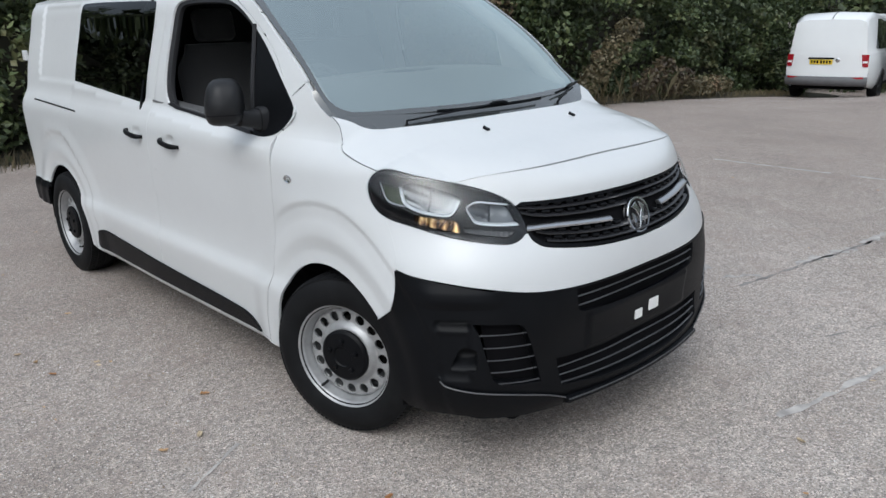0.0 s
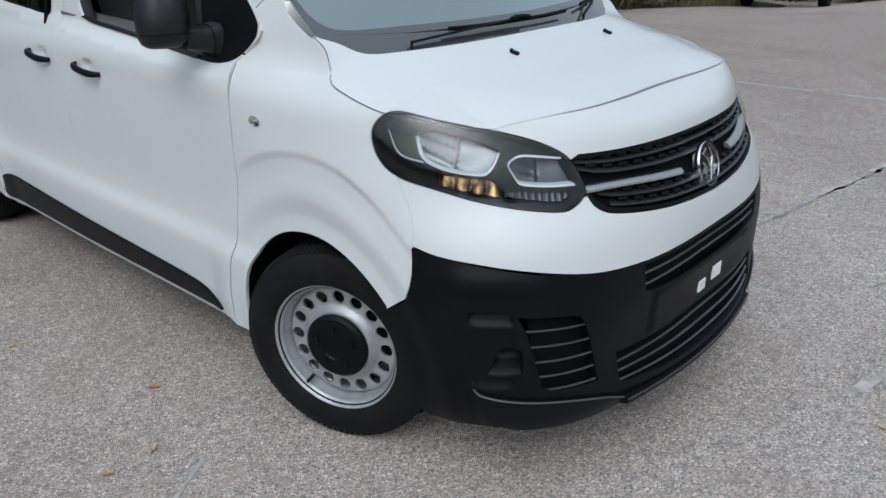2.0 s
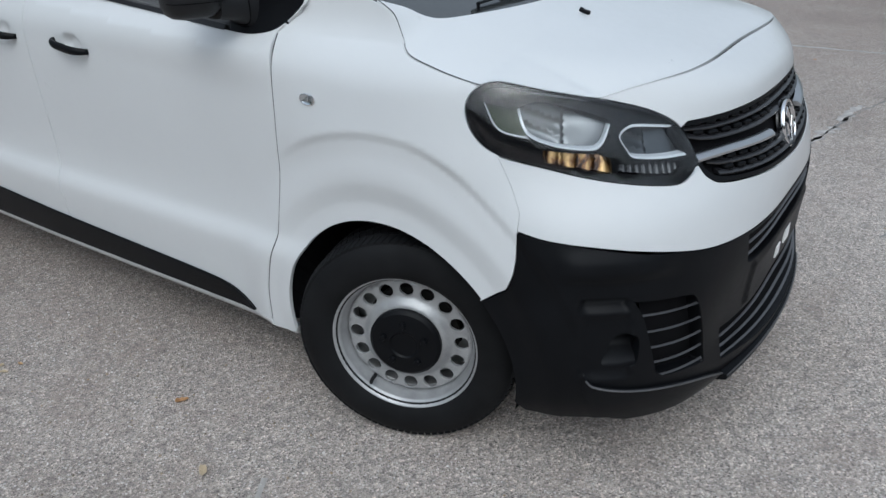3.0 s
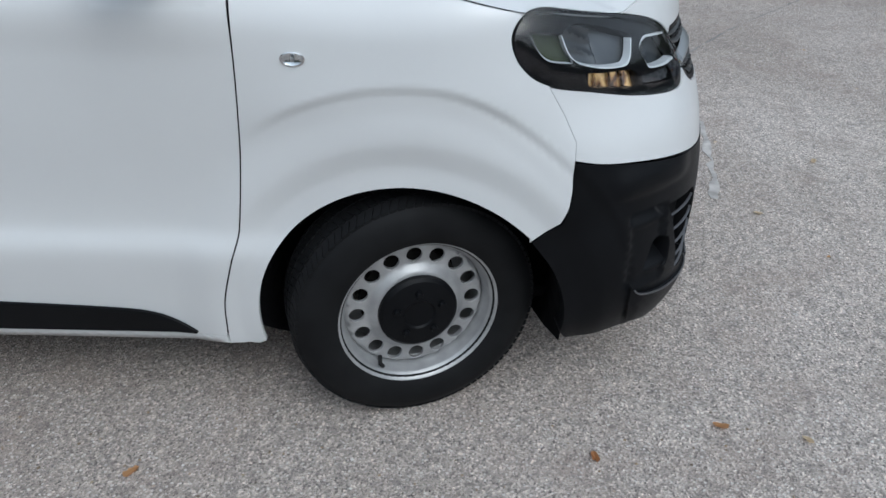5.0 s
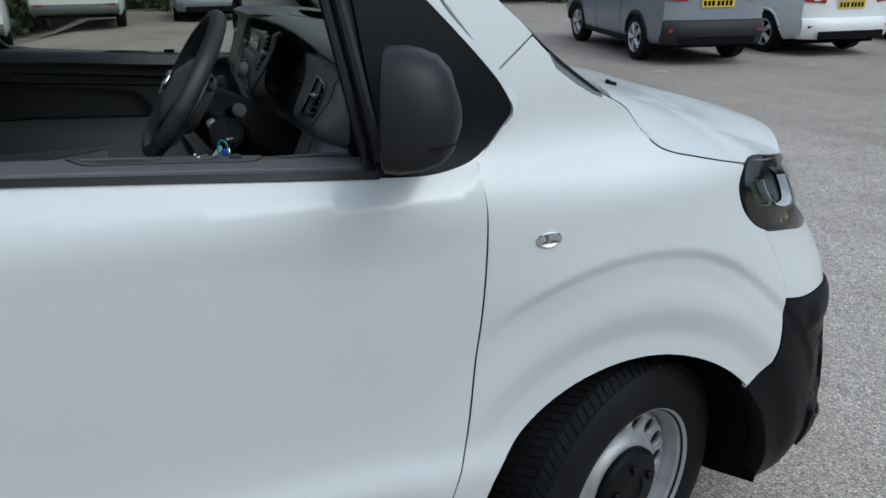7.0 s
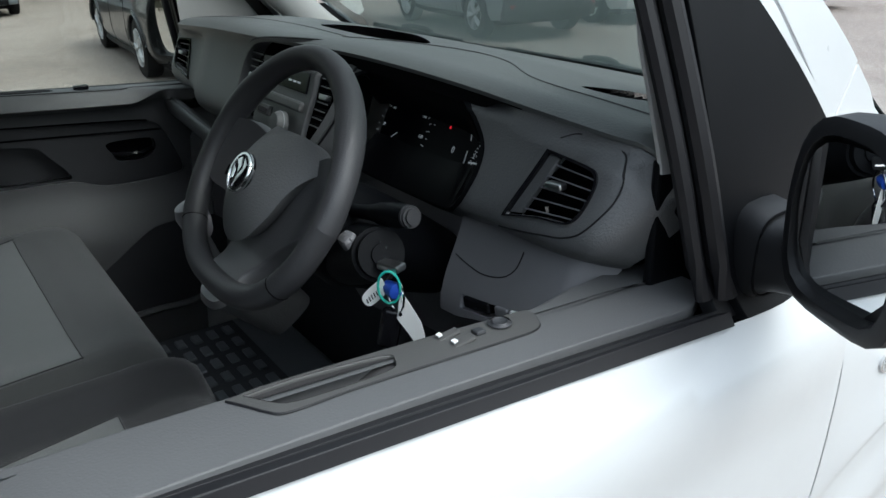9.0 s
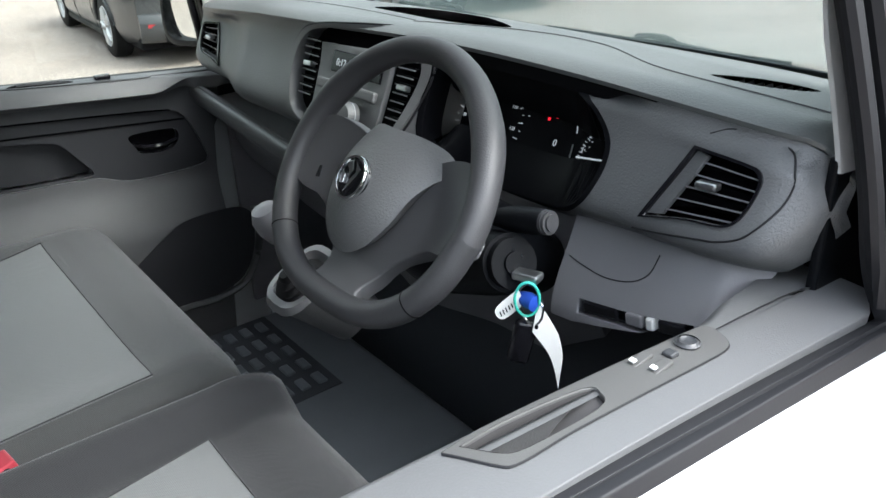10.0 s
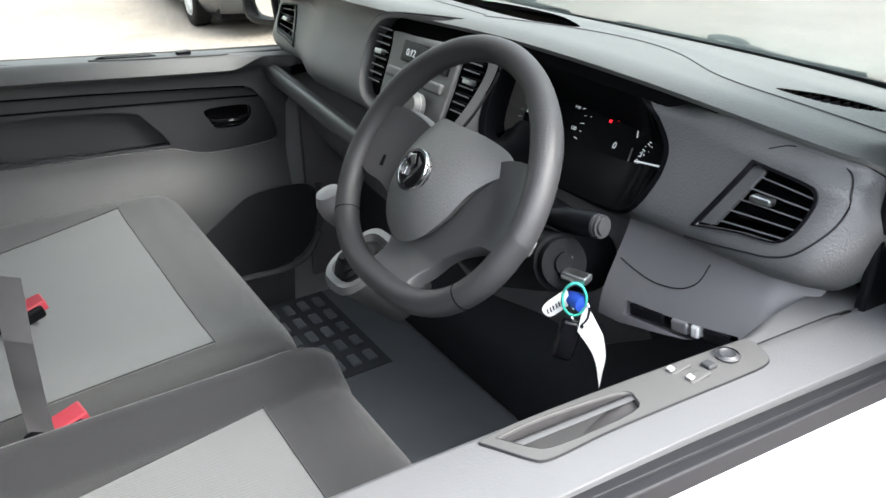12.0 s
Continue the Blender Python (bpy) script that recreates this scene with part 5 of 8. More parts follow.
for s in (-1, 1):
    for i in range(9):
        y = s * (0.60 + 0.011 * i)
        part("demist_slat", box(0.05, 0.002, 0.008, 0, (-0.487 + 0.004 * i, y, float(dash_z(-0.487, y)[2]) - 0.014)), DASH, dash)
crease = spline((-0.80, -0.727, -0.636, -0.505, -0.424, -0.356, -0.212, -0.13, -0.06), (-0.535, -0.543, -0.550, -0.544, -0.506, -0.491, -0.520, -0.560, -0.600))
part("hood_joint", tube([tuple(dash_z(float(crease(y)), y) + np.array((0, 0, 0.0006))) for y in np.linspace(-0.80, -0.06, 60)], 0.0012, 6), DASH, dash)
part("hood_joint", tube([tuple(dash_z(-0.585 + 0.02 * math.sin(y * 4), y) + np.array((0, 0, 0.0004))) for y in np.linspace(-0.05, 0.80, 50)], 0.001, 6), DASH, dash)

FACE = spline((1.10, 1.20, 1.235, 1.262, 1.288, 1.33, 1.385, 1.44), (-0.585, -0.610, -0.640, -0.676, -0.682, -0.667, -0.645, -0.632))


POD_LOW = spline((0.52, 0.62, 0.70, 0.76, 0.80, 0.83), (1.234, 1.232, 1.235, 1.250, 1.285, 1.345))


def face_x(y, z, off=0.0):
    """The dashboard's rear face under the lip, forward of it round the centre stack and turned away at its ends."""
    y, z = np.broadcast_arrays(np.asarray(y, float), np.asarray(z, float))
    x = FACE(np.clip(z, 1.10, 1.44)) - 0.045 * smooth(-0.22, -0.10, y) * smooth(0.62, 0.40, y)
    low = POD_LOW(np.clip(np.abs(y), 0.52, 0.83))
    x = x + 0.055 * smooth(low + 0.070, low - 0.012, z) ** 2 * smooth(0.42, 0.62, np.abs(y))
    x = x + 0.075 * smooth(0.745, 0.850, np.abs(y)) ** 1.6
    top = pad_z(LIP(y), y) - 0.012
    w = smooth(top - 0.032, top - 0.008, z)
    x = x * (1 - w) + (LIP(y) + 0.030 * smooth(0.05, -0.12, y) * smooth(-0.60, -0.52, y) + 0.002) * w
    return np.stack([x - off, y, z], -1)


away_dash = (0.4, 0, 1.1)
CLUSTER = [(-0.180, 1.40), (-0.185, 1.30), (-0.24, 1.252), (-0.36, 1.244), (-0.46, 1.252), (-0.515, 1.282), (-0.537, 1.324), (-0.538, 1.358), (-0.524, 1.380), (-0.491, 1.404), (-0.436, 1.418), (-0.334, 1.422), (-0.22, 1.421)]
cluster = [tuple(p) for p in curve(CLUSTER, 5)]
VENT_R = [(-0.660, 1.384, 1), (-0.735, 1.378), (-0.746, 1.367), (-0.742, 1.340), (-0.733, 1.322), (-0.718, 1.314), (-0.672, 1.309), (-0.618, 1.297, 1)]
vent_r = [tuple(p) for p in curve(VENT_R, 4)]
vent_l = [(-p[0], p[1]) for p in vent_r]
CENTRE = [(0.205, 1.345), (0.197, 1.397), (0.160, 1.430), (0.088, 1.443), (-0.026, 1.448), (-0.135, 1.441), (-0.164, 1.425), (-0.171, 1.395), (-0.160, 1.345), (-0.145, 1.305), (-0.120, 1.272), (0.0, 1.258), (0.13, 1.266), (0.178, 1.292)]
centre = [tuple(p) for p in curve(CENTRE, 4)]
lip_z = lambda y: float(pad_z(LIP(y), y)) - 0.019
upper_ring = [(float(y), lip_z(y)) for y in ys] + [(0.805, 1.30), (0.76, 1.258), (0.25, 1.250), (0.20, 1.215), (-0.17, 1.215), (-0.22, 1.235)] + [(-float(y), float(POD_LOW(y))) for y in np.linspace(0.52, 0.816, 16)]
sheet("dash_face", upper_ring, [cluster, vent_r, vent_l, centre], lambda y, z: face_x(y, z), DASH, dash, 0.013, 0.02, 0.004, away=away_dash)


def seam(pts, name="panel_joint", off=0.0, r=0.0012, parent=None):
    part(name, tube([tuple(face_x(y, z, off)) for y, z in dense(curve(pts, 6, False), 0.01, False)], r, 6), SEAL, parent or dash)


seam([(y, min(z, lip_z(y) - 0.005)) for y, z in ((-0.668, 1.400), (-0.690, 1.412), (-0.720, 1.416), (-0.742, 1.406), (-0.764, 1.394), (-0.777, 1.376), (-0.776, 1.352), (-0.765, 1.330), (-0.746, 1.308), (-0.720, 1.296), (-0.694, 1.291), (-0.650, 1.283), (-0.604, 1.276))], r=0.0013)


def vent(ring, s):
    """A louvred air outlet let into the dashboard's face."""
    mid = np.mean(np.array(ring), 0)
    grow = lambda k: [tuple(mid + (np.array(p) - mid) * k) for p in ring]
    body = sheet("air_vent", grow(1.055), [grow(0.975)], lambda y, z: face_x(y, z, 0.0035), GLOSS_BLACK, dash, 0.010, 0.030, 0.002, away=away_dash, label="black louvred air vent")[0]
    sheet("vent_back", ring, [], lambda y, z: face_x(y, z, -0.045), DARK, body, 0.03, 0.0, away=away_dash)
    left = lambda z: -0.618 - 0.042 * (z - 1.297) / 0.087
    flap = [(left(1.380), 1.380), (left(1.300), 1.300), (left(1.302) - 0.020, 1.304), (left(1.378) - 0.018, 1.377)]
    sheet("vent_flap", [(-s * y, z) for y, z in flap], [], lambda y, z: face_x(y, z, -0.003), DASH, body, 0.02, 0.008, away=away_dash)
    for i in range(1, 6):
        k = i / 5.6
        za, zb = 1.384 - k * 0.082, 1.378 - k * 0.066
        ya, yb = left(za) - 0.020, -0.742 + 0.022 * max(0, k - 0.55)
        a, b = Vector(face_x(ya, za, -0.004)), Vector(face_x(yb, zb, -0.004))
        d = b - a
        for name, wide, thick, back, mat in (("vent_slat", 0.022, 0.0016, 0.014, DARK), ("slat_edge", 0.002, 0.0019, 0.001, SLAT)):
            bm = box(wide, 1, thick, 0)
            rot = Matrix(((1, d.normalized().x, 0), (0, d.normalized().y, 0), (-0.62, d.normalized().z, 1))).to_4x4()
            m4 = Matrix.Translation((a + b) / 2 + Vector((back, 0, -0.62 * back))) @ rot @ Matrix.Diagonal((1, d.length, 1, 1))
            bmesh.ops.transform(bm, matrix=Matrix.Diagonal((1, -s, 1, 1)) @ m4, verts=bm.verts)
            part(name, bm, mat, body)
    p = face_x(-0.690, 1.350, 0.004)
    part("vent_knob", box(0.014, 0.028, 0.009, 0.003, (p[0], -s * p[1], p[2]), (s * 4, 0, 0)), SATIN, body)


vent(vent_r, -1)
vent(vent_l, 1)

# dial cluster


def dial_plane(y, z, off=0.0):
    y, z = np.broadcast_arrays(np.asarray(y, float), np.asarray(z, float))
    return np.stack([-0.602 - off + 0.60 * (z - 1.31) + 0 * y, y, z], -1)


cl = sheet("instrument_binnacle", cluster, [], dial_plane, DIAL_BLACK, dash, 0.03, 0.0, away=away_dash, label="black dial cluster with lit white needles")[0]
cmid = np.mean(np.array(cluster), 0)
sheet("cluster_bezel", [tuple(cmid + (np.array(p) - cmid) * 1.03) for p in cluster], [[tuple(cmid + (np.array(p) - cmid) * 0.985) for p in cluster]], lambda y, z: face_x(y, z, 0.002), DIAL_BLACK, cl, 0.012, 0.075, 0.004, away=away_dash)


SLOPE = math.atan(0.60)
DIAL = Matrix(((0, math.sin(SLOPE), -math.cos(SLOPE), -0.602), (-1, 0, 0, 0), (0, math.cos(SLOPE), math.sin(SLOPE), 1.31), (0, 0, 0, 1)))


def on_dial(bm, name="dial_mark", mat=None, off=0.0015):
    """Places a flat piece, drawn in (right, up), onto the dial plane."""
    bmesh.ops.transform(bm, matrix=DIAL @ Matrix.Translation((0, 0, off)), verts=bm.verts)
    return part(name, bm, mat or LIT, cl)


def quad(x0, y0, x1, y1, w):
    """A thin bar between two places on the dial plane, in (right, up)."""
    bm = bmesh.new()
    d = Vector((x1 - x0, y1 - y0)).normalized()
    n = Vector((-d.y, d.x)) * w / 2
    bm.faces.new([bm.verts.new((x, y, 0)) for x, y in ((x0 - n.x, y0 - n.y), (x1 - n.x, y1 - n.y), (x1 + n.x, y1 + n.y), (x0 + n.x, y0 + n.y))])
    return bm


def gauge(cx, cy, r, a0, a1, ticks, needle, n0=0.12, n1=0.8, w=0.0018):
    marks = []
    for i in range(ticks):
        a = radians(a0 + (a1 - a0) * i / (ticks - 1))
        k = 0.88 if i % 2 == 0 else 0.94
        marks.append(quad(cx + r * k * math.cos(a), cy + r * k * math.sin(a), cx + r * math.cos(a), cy + r * math.sin(a), 0.0011))
    on_dial(join(marks), "dial_scale")
    a = radians(needle)
    on_dial(quad(cx + r * n0 * math.cos(a), cy + r * n0 * math.sin(a), cx + r * n1 * math.cos(a), cy + r * n1 * math.sin(a), w), "needle", off=0.004)


def letters(txt, size, at, mat, parent, name="lettering", depth=0.0002):
    """Text as a mesh; at is the matrix of its own plane."""
    c = bpy.data.curves.new(name, "FONT")
    c.body, c.size, c.align_x, c.align_y, c.extrude = txt, size, "CENTER", "CENTER", depth
    tmp = bpy.data.objects.new(name, c)
    me = bpy.data.meshes.new_from_object(tmp)
    me.transform(at)
    bpy.data.objects.remove(tmp)
    return finish(name, me, mat, parent, smooth_=False)


gauge(0.245, 0.010, 0.075, 230, -50, 29, 222)
for i, a in enumerate(np.linspace(215, -35, 8)):
    letters(str(20 * i + 10), 0.008, DIAL @ Matrix.Translation((0.245 + 0.057 * math.cos(radians(a)), 0.010 + 0.057 * math.sin(radians(a)), 0.002)), LIT, cl, "dial_number")
gauge(0.352, 0.046, 0.030, 200, 10, 9, 40, 0.0, 1.1)
gauge(0.428, 0.030, 0.032, 80, -40, 9, 112, 0.0, 1.1)
gauge(0.492, 0.004, 0.050, 215, 62, 25, 187, 0.0, 1.0, 0.0026)
for n, x, z in (("0", 0.450, 1.295), ("1", 0.447, 1.319), ("2", 0.452, 1.338), ("3", 0.478, 1.352)):
    letters(n, 0.011, DIAL @ Matrix.Translation((x, (z - 1.31) / math.cos(SLOPE), 0.002)), LIT, cl, "dial_number")
letters("0", 0.014, DIAL @ Matrix.Translation((0.394, 0.008, 0.002)), LIT, cl, "speed_digit")
on_dial(join([quad(0.300 + i * 0.0085, -0.040 + 0.0004 * i, 0.3055 + i * 0.0085, -0.040 + 0.0004 * i, 0.0028) for i in range(12)]), "mileage_bar")
for x, z in ((0.366, 1.350), (0.380, 1.356), (0.478, 1.277), (0.487, 1.278)):
    on_dial(quad(x - 0.0025, z - 1.31, x + 0.0025, z - 1.31, 0.0045), "warning_light", LIT_RED)
on_dial(quad(0.427, 0.014, 0.433, -0.026, 0.0028), "gauge_divider", SATIN)

# centre stack
FACE_TILT = math.atan(0.36)


def stack_box(y0, y1, z0, z1, proud, thick, mat, name, parent, bevel=0.002, label=""):
    """A block set on the leaning centre face, in y and z."""
    yc, zc = (y0 + y1) / 2, (z0 + z1) / 2
    p = face_x(yc, zc, proud - thick / 2)
    return part(name, box(thick, abs(y1 - y0), (z1 - z0) / math.cos(FACE_TILT), bevel, tuple(p), (0, math.degrees(FACE_TILT), 0)), mat, parent, label)


cs = sheet("centre_console", centre, [], lambda y, z: face_x(y, z, -0.028), DARK, dash, 0.03, 0.0, away=away_dash, label="centre stack with radio and vents")[0]
cc = np.mean(np.array(centre), 0)
sheet("console_trim", [tuple(cc + (np.array(p) - cc) * 1.045) for p in centre], [[tuple(cc + (np.array(p) - cc) * 0.965) for p in centre]], lambda y, z: face_x(y, z, 0.006), DASH, cs, 0.012, 0.035, 0.003, away=away_dash)
seam([(cc + (np.array(p) - cc) * 1.06) for p in centre[:24]] + [(cc + (np.array(p) - cc) * 1.06) for p in centre[24::4]], "console_joint", 0.001, 0.0022, cs)
for ya, yb, zt, zb in ((0.178, 0.125, 1.418, 1.312), (-0.112, -0.160, 1.418, 1.315)):
    for i in range(8):
        z = zt - (zt - zb) * (i + 0.5) / 8
        lean = 0.010 * (i / 7) * (1 if ya > 0 else 1.6)
        a, b = (ya - (lean if ya > 0 else -0.0), yb + (0 if ya > 0 else lean))
        stack_box(a, b, z - 0.0008, z + 0.0008, -0.004, 0.020, DARK, "vent_slat", cs, 0)
        stack_box(a, b, z - 0.001, z + 0.001, -0.0035, 0.002, SLAT, "slat_edge", cs, 0)
    stack_box((ya + yb) / 2 - 0.012, (ya + yb) / 2 + 0.012, 1.365, 1.374, 0.004, 0.014, SATIN, "vent_knob", cs)
radio = sheet("radio", [tuple(p) for p in curve([(0.118, 1.412), (-0.100, 1.420), (-0.098, 1.270), (0.108, 1.272)], 1)], [], lambda y, z: face_x(y, z, -0.004), DASH, cs, 0.02, 0.012, 0.003, away=away_dash, label="grey radio with a small dark display")[0]
stack_box(0.072, -0.085, 1.368, 1.404, -0.001, 0.006, GLOSS_BLACK, "radio_display", radio)
RADIO = Matrix.Translation(Vector(face_x(0.0, 1.386, 0.0005))) @ Matrix(((0, math.sin(FACE_TILT), -math.cos(FACE_TILT), 0), (-1, 0, 0, 0), (0, math.cos(FACE_TILT), math.sin(FACE_TILT), 0), (0, 0, 0, 1)))
letters("0:12", 0.018, RADIO @ Matrix.Translation((-0.038, 0, 0.0006)), LIT, radio, "clock_digit")
for i in range(3):
    stack_box(-0.01 - 0.018 * i, -0.022 - 0.018 * i, 1.383, 1.386, 0.0004, 0.001, LIT, "display_bar", radio, 0)
stack_box(0.100, -0.085, 1.338, 1.356, 0.006, 0.012, DASH, "radio_button_bar", radio, 0.004)
stack_box(0.085, 0.035, 1.312, 1.330, 0.003, 0.010, DASH, "heater_button", radio)
stack_box(0.081, 0.039, 1.316, 1.326, 0.005, 0.006, WELL_GREY, "heater_button", radio)
knob_at = Matrix.Translation(Vector(face_x(-0.035, 1.310, 0.002))) @ Matrix.Rotation(FACE_TILT, 4, "Y")
bm = loft(lathe([(0.024, 0.0), (0.024, -0.010), (0.018, -0.020), (0.001, -0.021)], 24, "x"))
bmesh.ops.transform(bm, matrix=knob_at, verts=bm.verts)
part("heater_dial", bm, DASH, radio, "", True)
bm = loft(lathe([(0.0245, -0.009), (0.0225, -0.012), (0.020, -0.013)], 24, "x"), caps=False)
bmesh.ops.transform(bm, matrix=knob_at, verts=bm.verts)
part("dial_ring", bm, SATIN, radio)
stack_box(0.11, -0.10, 1.276, 1.288, -0.001, 0.006, GLOSS_BLACK, "heater_panel", radio)

# lower dashboard: open passenger shelf with a padded rail, knee panels
sheet("shelf_back", [(0.22, 1.262), (0.79, 1.270), (0.79, 1.16), (0.22, 1.10)], [], lambda y, z: np.stack([-0.56 + 0 * np.asarray(y), np.asarray(y, float), np.asarray(z, float)], -1), DASH, dash, 0.06, 0.0, away=away_dash)
rings = []
for y in np.linspace(0.20, 0.80, 16):
    zc = 1.130 + 0.062 * (y - 0.20) / 0.60
    rings.append([(-0.672 + 0.022 * math.cos(a) - 0.012 * math.sin(a), y, zc + 0.036 * math.sin(a)) for a in np.linspace(0, 2 * math.pi, 16, endpoint=False)])
rail = part("shelf_rail", loft(rings), DASH, dash, "grey padded shelf rail", True)
part("rail_trim", tube([(-0.690, y, 1.130 + 0.062 * (y - 0.20) / 0.60 + 0.037) for y in np.linspace(0.22, 0.79, 14)], 0.0016, 6), GRILLE_PLASTIC, rail)
part("shelf_floor", slab([(-0.665, 0.20), (-0.665, 0.79), (-0.56, 0.79), (-0.56, 0.20)], 0.006, Matrix.Translation((0, 0, 1.095)) @ Matrix.Rotation(radians(6), 4, "X")), DASH, dash)
sheet("lower_dash", [(0.79, 1.15), (0.25, 1.09), (0.20, 1.213), (-0.20, 1.213), (-0.205, 1.238), (-0.49, 1.238), (-0.49, 1.02), (-0.30, 0.87), (0.30, 0.85), (0.60, 0.90), (0.79, 1.0)], [],
      lambda y, z: np.stack([-0.60 + 0.10 * smooth(1.10, 0.86, z) + 0 * np.asarray(y) - 0.04 * smooth(0.20, 0.0, np.abs(np.asarray(y) - 0.02)), np.asarray(y, float), np.asarray(z, float)], -1), MID_GREY, dash, 0.03, 0.02, away=away_dash)
knee = [(-0.490, 1.275), (-0.765, 1.290), (-0.762, 1.25), (-0.748, 1.215), (-0.728, 1.180), (-0.60, 1.138), (-0.53, 1.116), (-0.490, 1.112)]


def knee_x(y, z, off=0.0):
    y, z = np.broadcast_arrays(np.asarray(y, float), np.asarray(z, float))
    return np.stack([-0.648 - 0.050 * smooth(1.28, 1.12, z) - off - 0.012 * smooth(-0.52, -0.68, y) + 0.060 * smooth(-0.715, -0.775, y) ** 1.5, y, z], -1)


fuse = [(-0.535, 1.153), (-0.60, 1.164), (-0.712, 1.188), (-0.718, 1.176), (-0.672, 1.158), (-0.60, 1.144), (-0.535, 1.131)]
kp = sheet("knee_panel", knee, [fuse], knee_x, MID_GREY, dash, 0.016, 0.02, 0.005, away=away_dash, label="grey knee panel with switch slots")[0]
sheet("slot_back", fuse, [], lambda y, z: knee_x(y, z, -0.018), DARK, kp, 0.03, 0.0, away=away_dash)
part("lid_joint", tube([tuple(knee_x(y, z, 0.0005)) for y, z in dense(curve([(-0.500, 1.198), (-0.53, 1.193), (-0.568, 1.192), (-0.609, 1.202), (-0.631, 1.219), (-0.638, 1.245)], 5, False), 0.01, False)], 0.0009, 6), SEAL, kp)
for y, mat, w in ((-0.575, GLOSS_BLACK, 0.060), (-0.632, MID_GREY, 0.026), (-0.656, WHITE_PLASTIC, 0.012), (-0.685, GLOSS_BLACK, 0.036)):
    zc = 1.143 + 0.20 * (-y - 0.535)
    part("switch_blank", box(0.014, w, 0.017, 0.003, (float(knee_x(y, zc)[0]) + 0.006, y, zc), (-11, 0, 0)), mat, kp)

# steering wheel on its column; local right, up and towards the driver
WT = radians(33)
WC = Vector((-0.915, -0.380, 1.318))
SW = Matrix(((0, math.sin(WT), -math.cos(WT), WC.x), (-1, 0, 0, WC.y), (0, math.cos(WT), math.sin(WT), WC.z), (0, 0, 0, 1)))
wheel_ob = new("steering_wheel")
wheel_ob.parent = van
tagged(wheel_ob, "black four-spoke steering wheel")
RW = 0.190


def rim_at(a):
    x, y = RW * math.cos(a), RW * math.sin(a)
    k = 1 - 0.255 * math.exp(-(((math.degrees(a) % 360) - 270) / 53) ** 2)
    return Vector((x * k, y * k + 0.004, 0.0))


rings = []
N = 72
for i in range(N):
    a = 2 * math.pi * i / N
    p, d = rim_at(a), (rim_at(a + 0.02) - rim_at(a - 0.02)).normalized()
    n = Vector((d.y, -d.x, 0))
    fat = 1.0 + 0.10 * math.exp(-((math.degrees(a) - 35) / 14) ** 2) + 0.10 * math.exp(-((math.degrees(a) - 145) / 14) ** 2)
    rings.append([SW @ (p + n * 0.0170 * fat * math.cos(b) + Vector((0, 0, 1)) * 0.0185 * fat * math.sin(b)) for b in np.linspace(0, 2 * math.pi, 16, endpoint=False)])
part("rim", loft(rings + rings[:1], caps=False), WHEEL_SKIN, wheel_ob, "", True)
for deg in (33, 147, 212, 328):
    a = radians(deg)
    p, d = rim_at(a), (rim_at(a + 0.02) - rim_at(a - 0.02)).normalized()
    n = Vector((d.y, -d.x, 0))
    ring = [[SW @ (p + d * o + n * k * math.cos(b) + Vector((0, 0, 1)) * k * 1.08 * math.sin(b)) for b in np.linspace(0, 2 * math.pi, 16, endpoint=False)] for o, k in ((-0.0010, 0.0165), (-0.0006, 0.0176), (0.0006, 0.0176), (0.0010, 0.0165))]
    part("rim_seam", loft(ring, caps=False), DARK, wheel_ob)


def on_wheel(bm, name, mat, label="", parent=None, smooth_=True):
    bmesh.ops.transform(bm, matrix=SW, verts=bm.verts)
    return part(name, bm, mat, parent or wheel_ob, label, smooth_)


HALF_PAD = [(0.045, 0.090), (0.078, 0.085), (0.098, 0.071), (0.103, 0.061), (0.091, 0.050), (0.080, 0.022), (0.068, -0.022), (0.046, -0.056), (0.024, -0.072)]
PAD = [(0.0, 0.089)] + HALF_PAD + [(0.0, -0.078)] + [(-x, y) for x, y in reversed(HALF_PAD)]
pad_line = curve(PAD, 4)


def wheel_map(f):
    def at(u, v):
        u, v = np.asarray(u, float), np.asarray(v, float)
        w = f(u, v)
        loc = np.stack([u, v, w], -1)
        r = np.array(SW.to_3x3())
        return loc @ r.T + np.array(SW.translation)
    return at


pad_f = lambda u, v: 0.034 - 5.0 * u * u - 4.0 * v * v
toward = tuple(SW @ Vector((0, 0, -0.3)))
sheet("airbag_cover", pad_line, [], wheel_map(pad_f), DASH, wheel_ob, 0.010, 0.03, 0.004, away=toward, label="black airbag cover")
badge(wheel_ob, SW @ Matrix.Translation((0, 0.012, 0.0325)), 0.029)
SPOKE_GREY = grained("spoke_satin_grey", (0.082, 0.082, 0.085), 0.42, 0.1, 700, 0.2, big=6, shine=0.6)
# one pressed frame carries the side spokes and the wide lower spoke, with an opening on each side
HALF_FRAME = [(0.060, 0.064), (0.100, 0.076), (0.140, 0.080), (0.170, 0.070, 1), (0.181, 0.030), (0.177, -0.018, 1), (0.152, -0.027), (0.122, -0.030), (0.088, -0.049), (0.060, -0.075), (0.044, -0.100), (0.043, -0.118), (0.060, -0.140, 1)]
frame_line = curve([(0.0, 0.052)] + HALF_FRAME + [(0.0, -0.147)] + [(-p[0], *p[1:]) for p in reversed(HALF_FRAME)], 5)
spoke_f = lambda u, v: -0.020 + 0.020 * np.maximum(smooth(0.095, 0.180, np.hypot(u, v)), smooth(-0.080, -0.128, v))
sheet("spoke_frame", frame_line, [], wheel_map(spoke_f), SPOKE_GREY, wheel_ob, 0.008, 0.024, 0.006, away=toward)
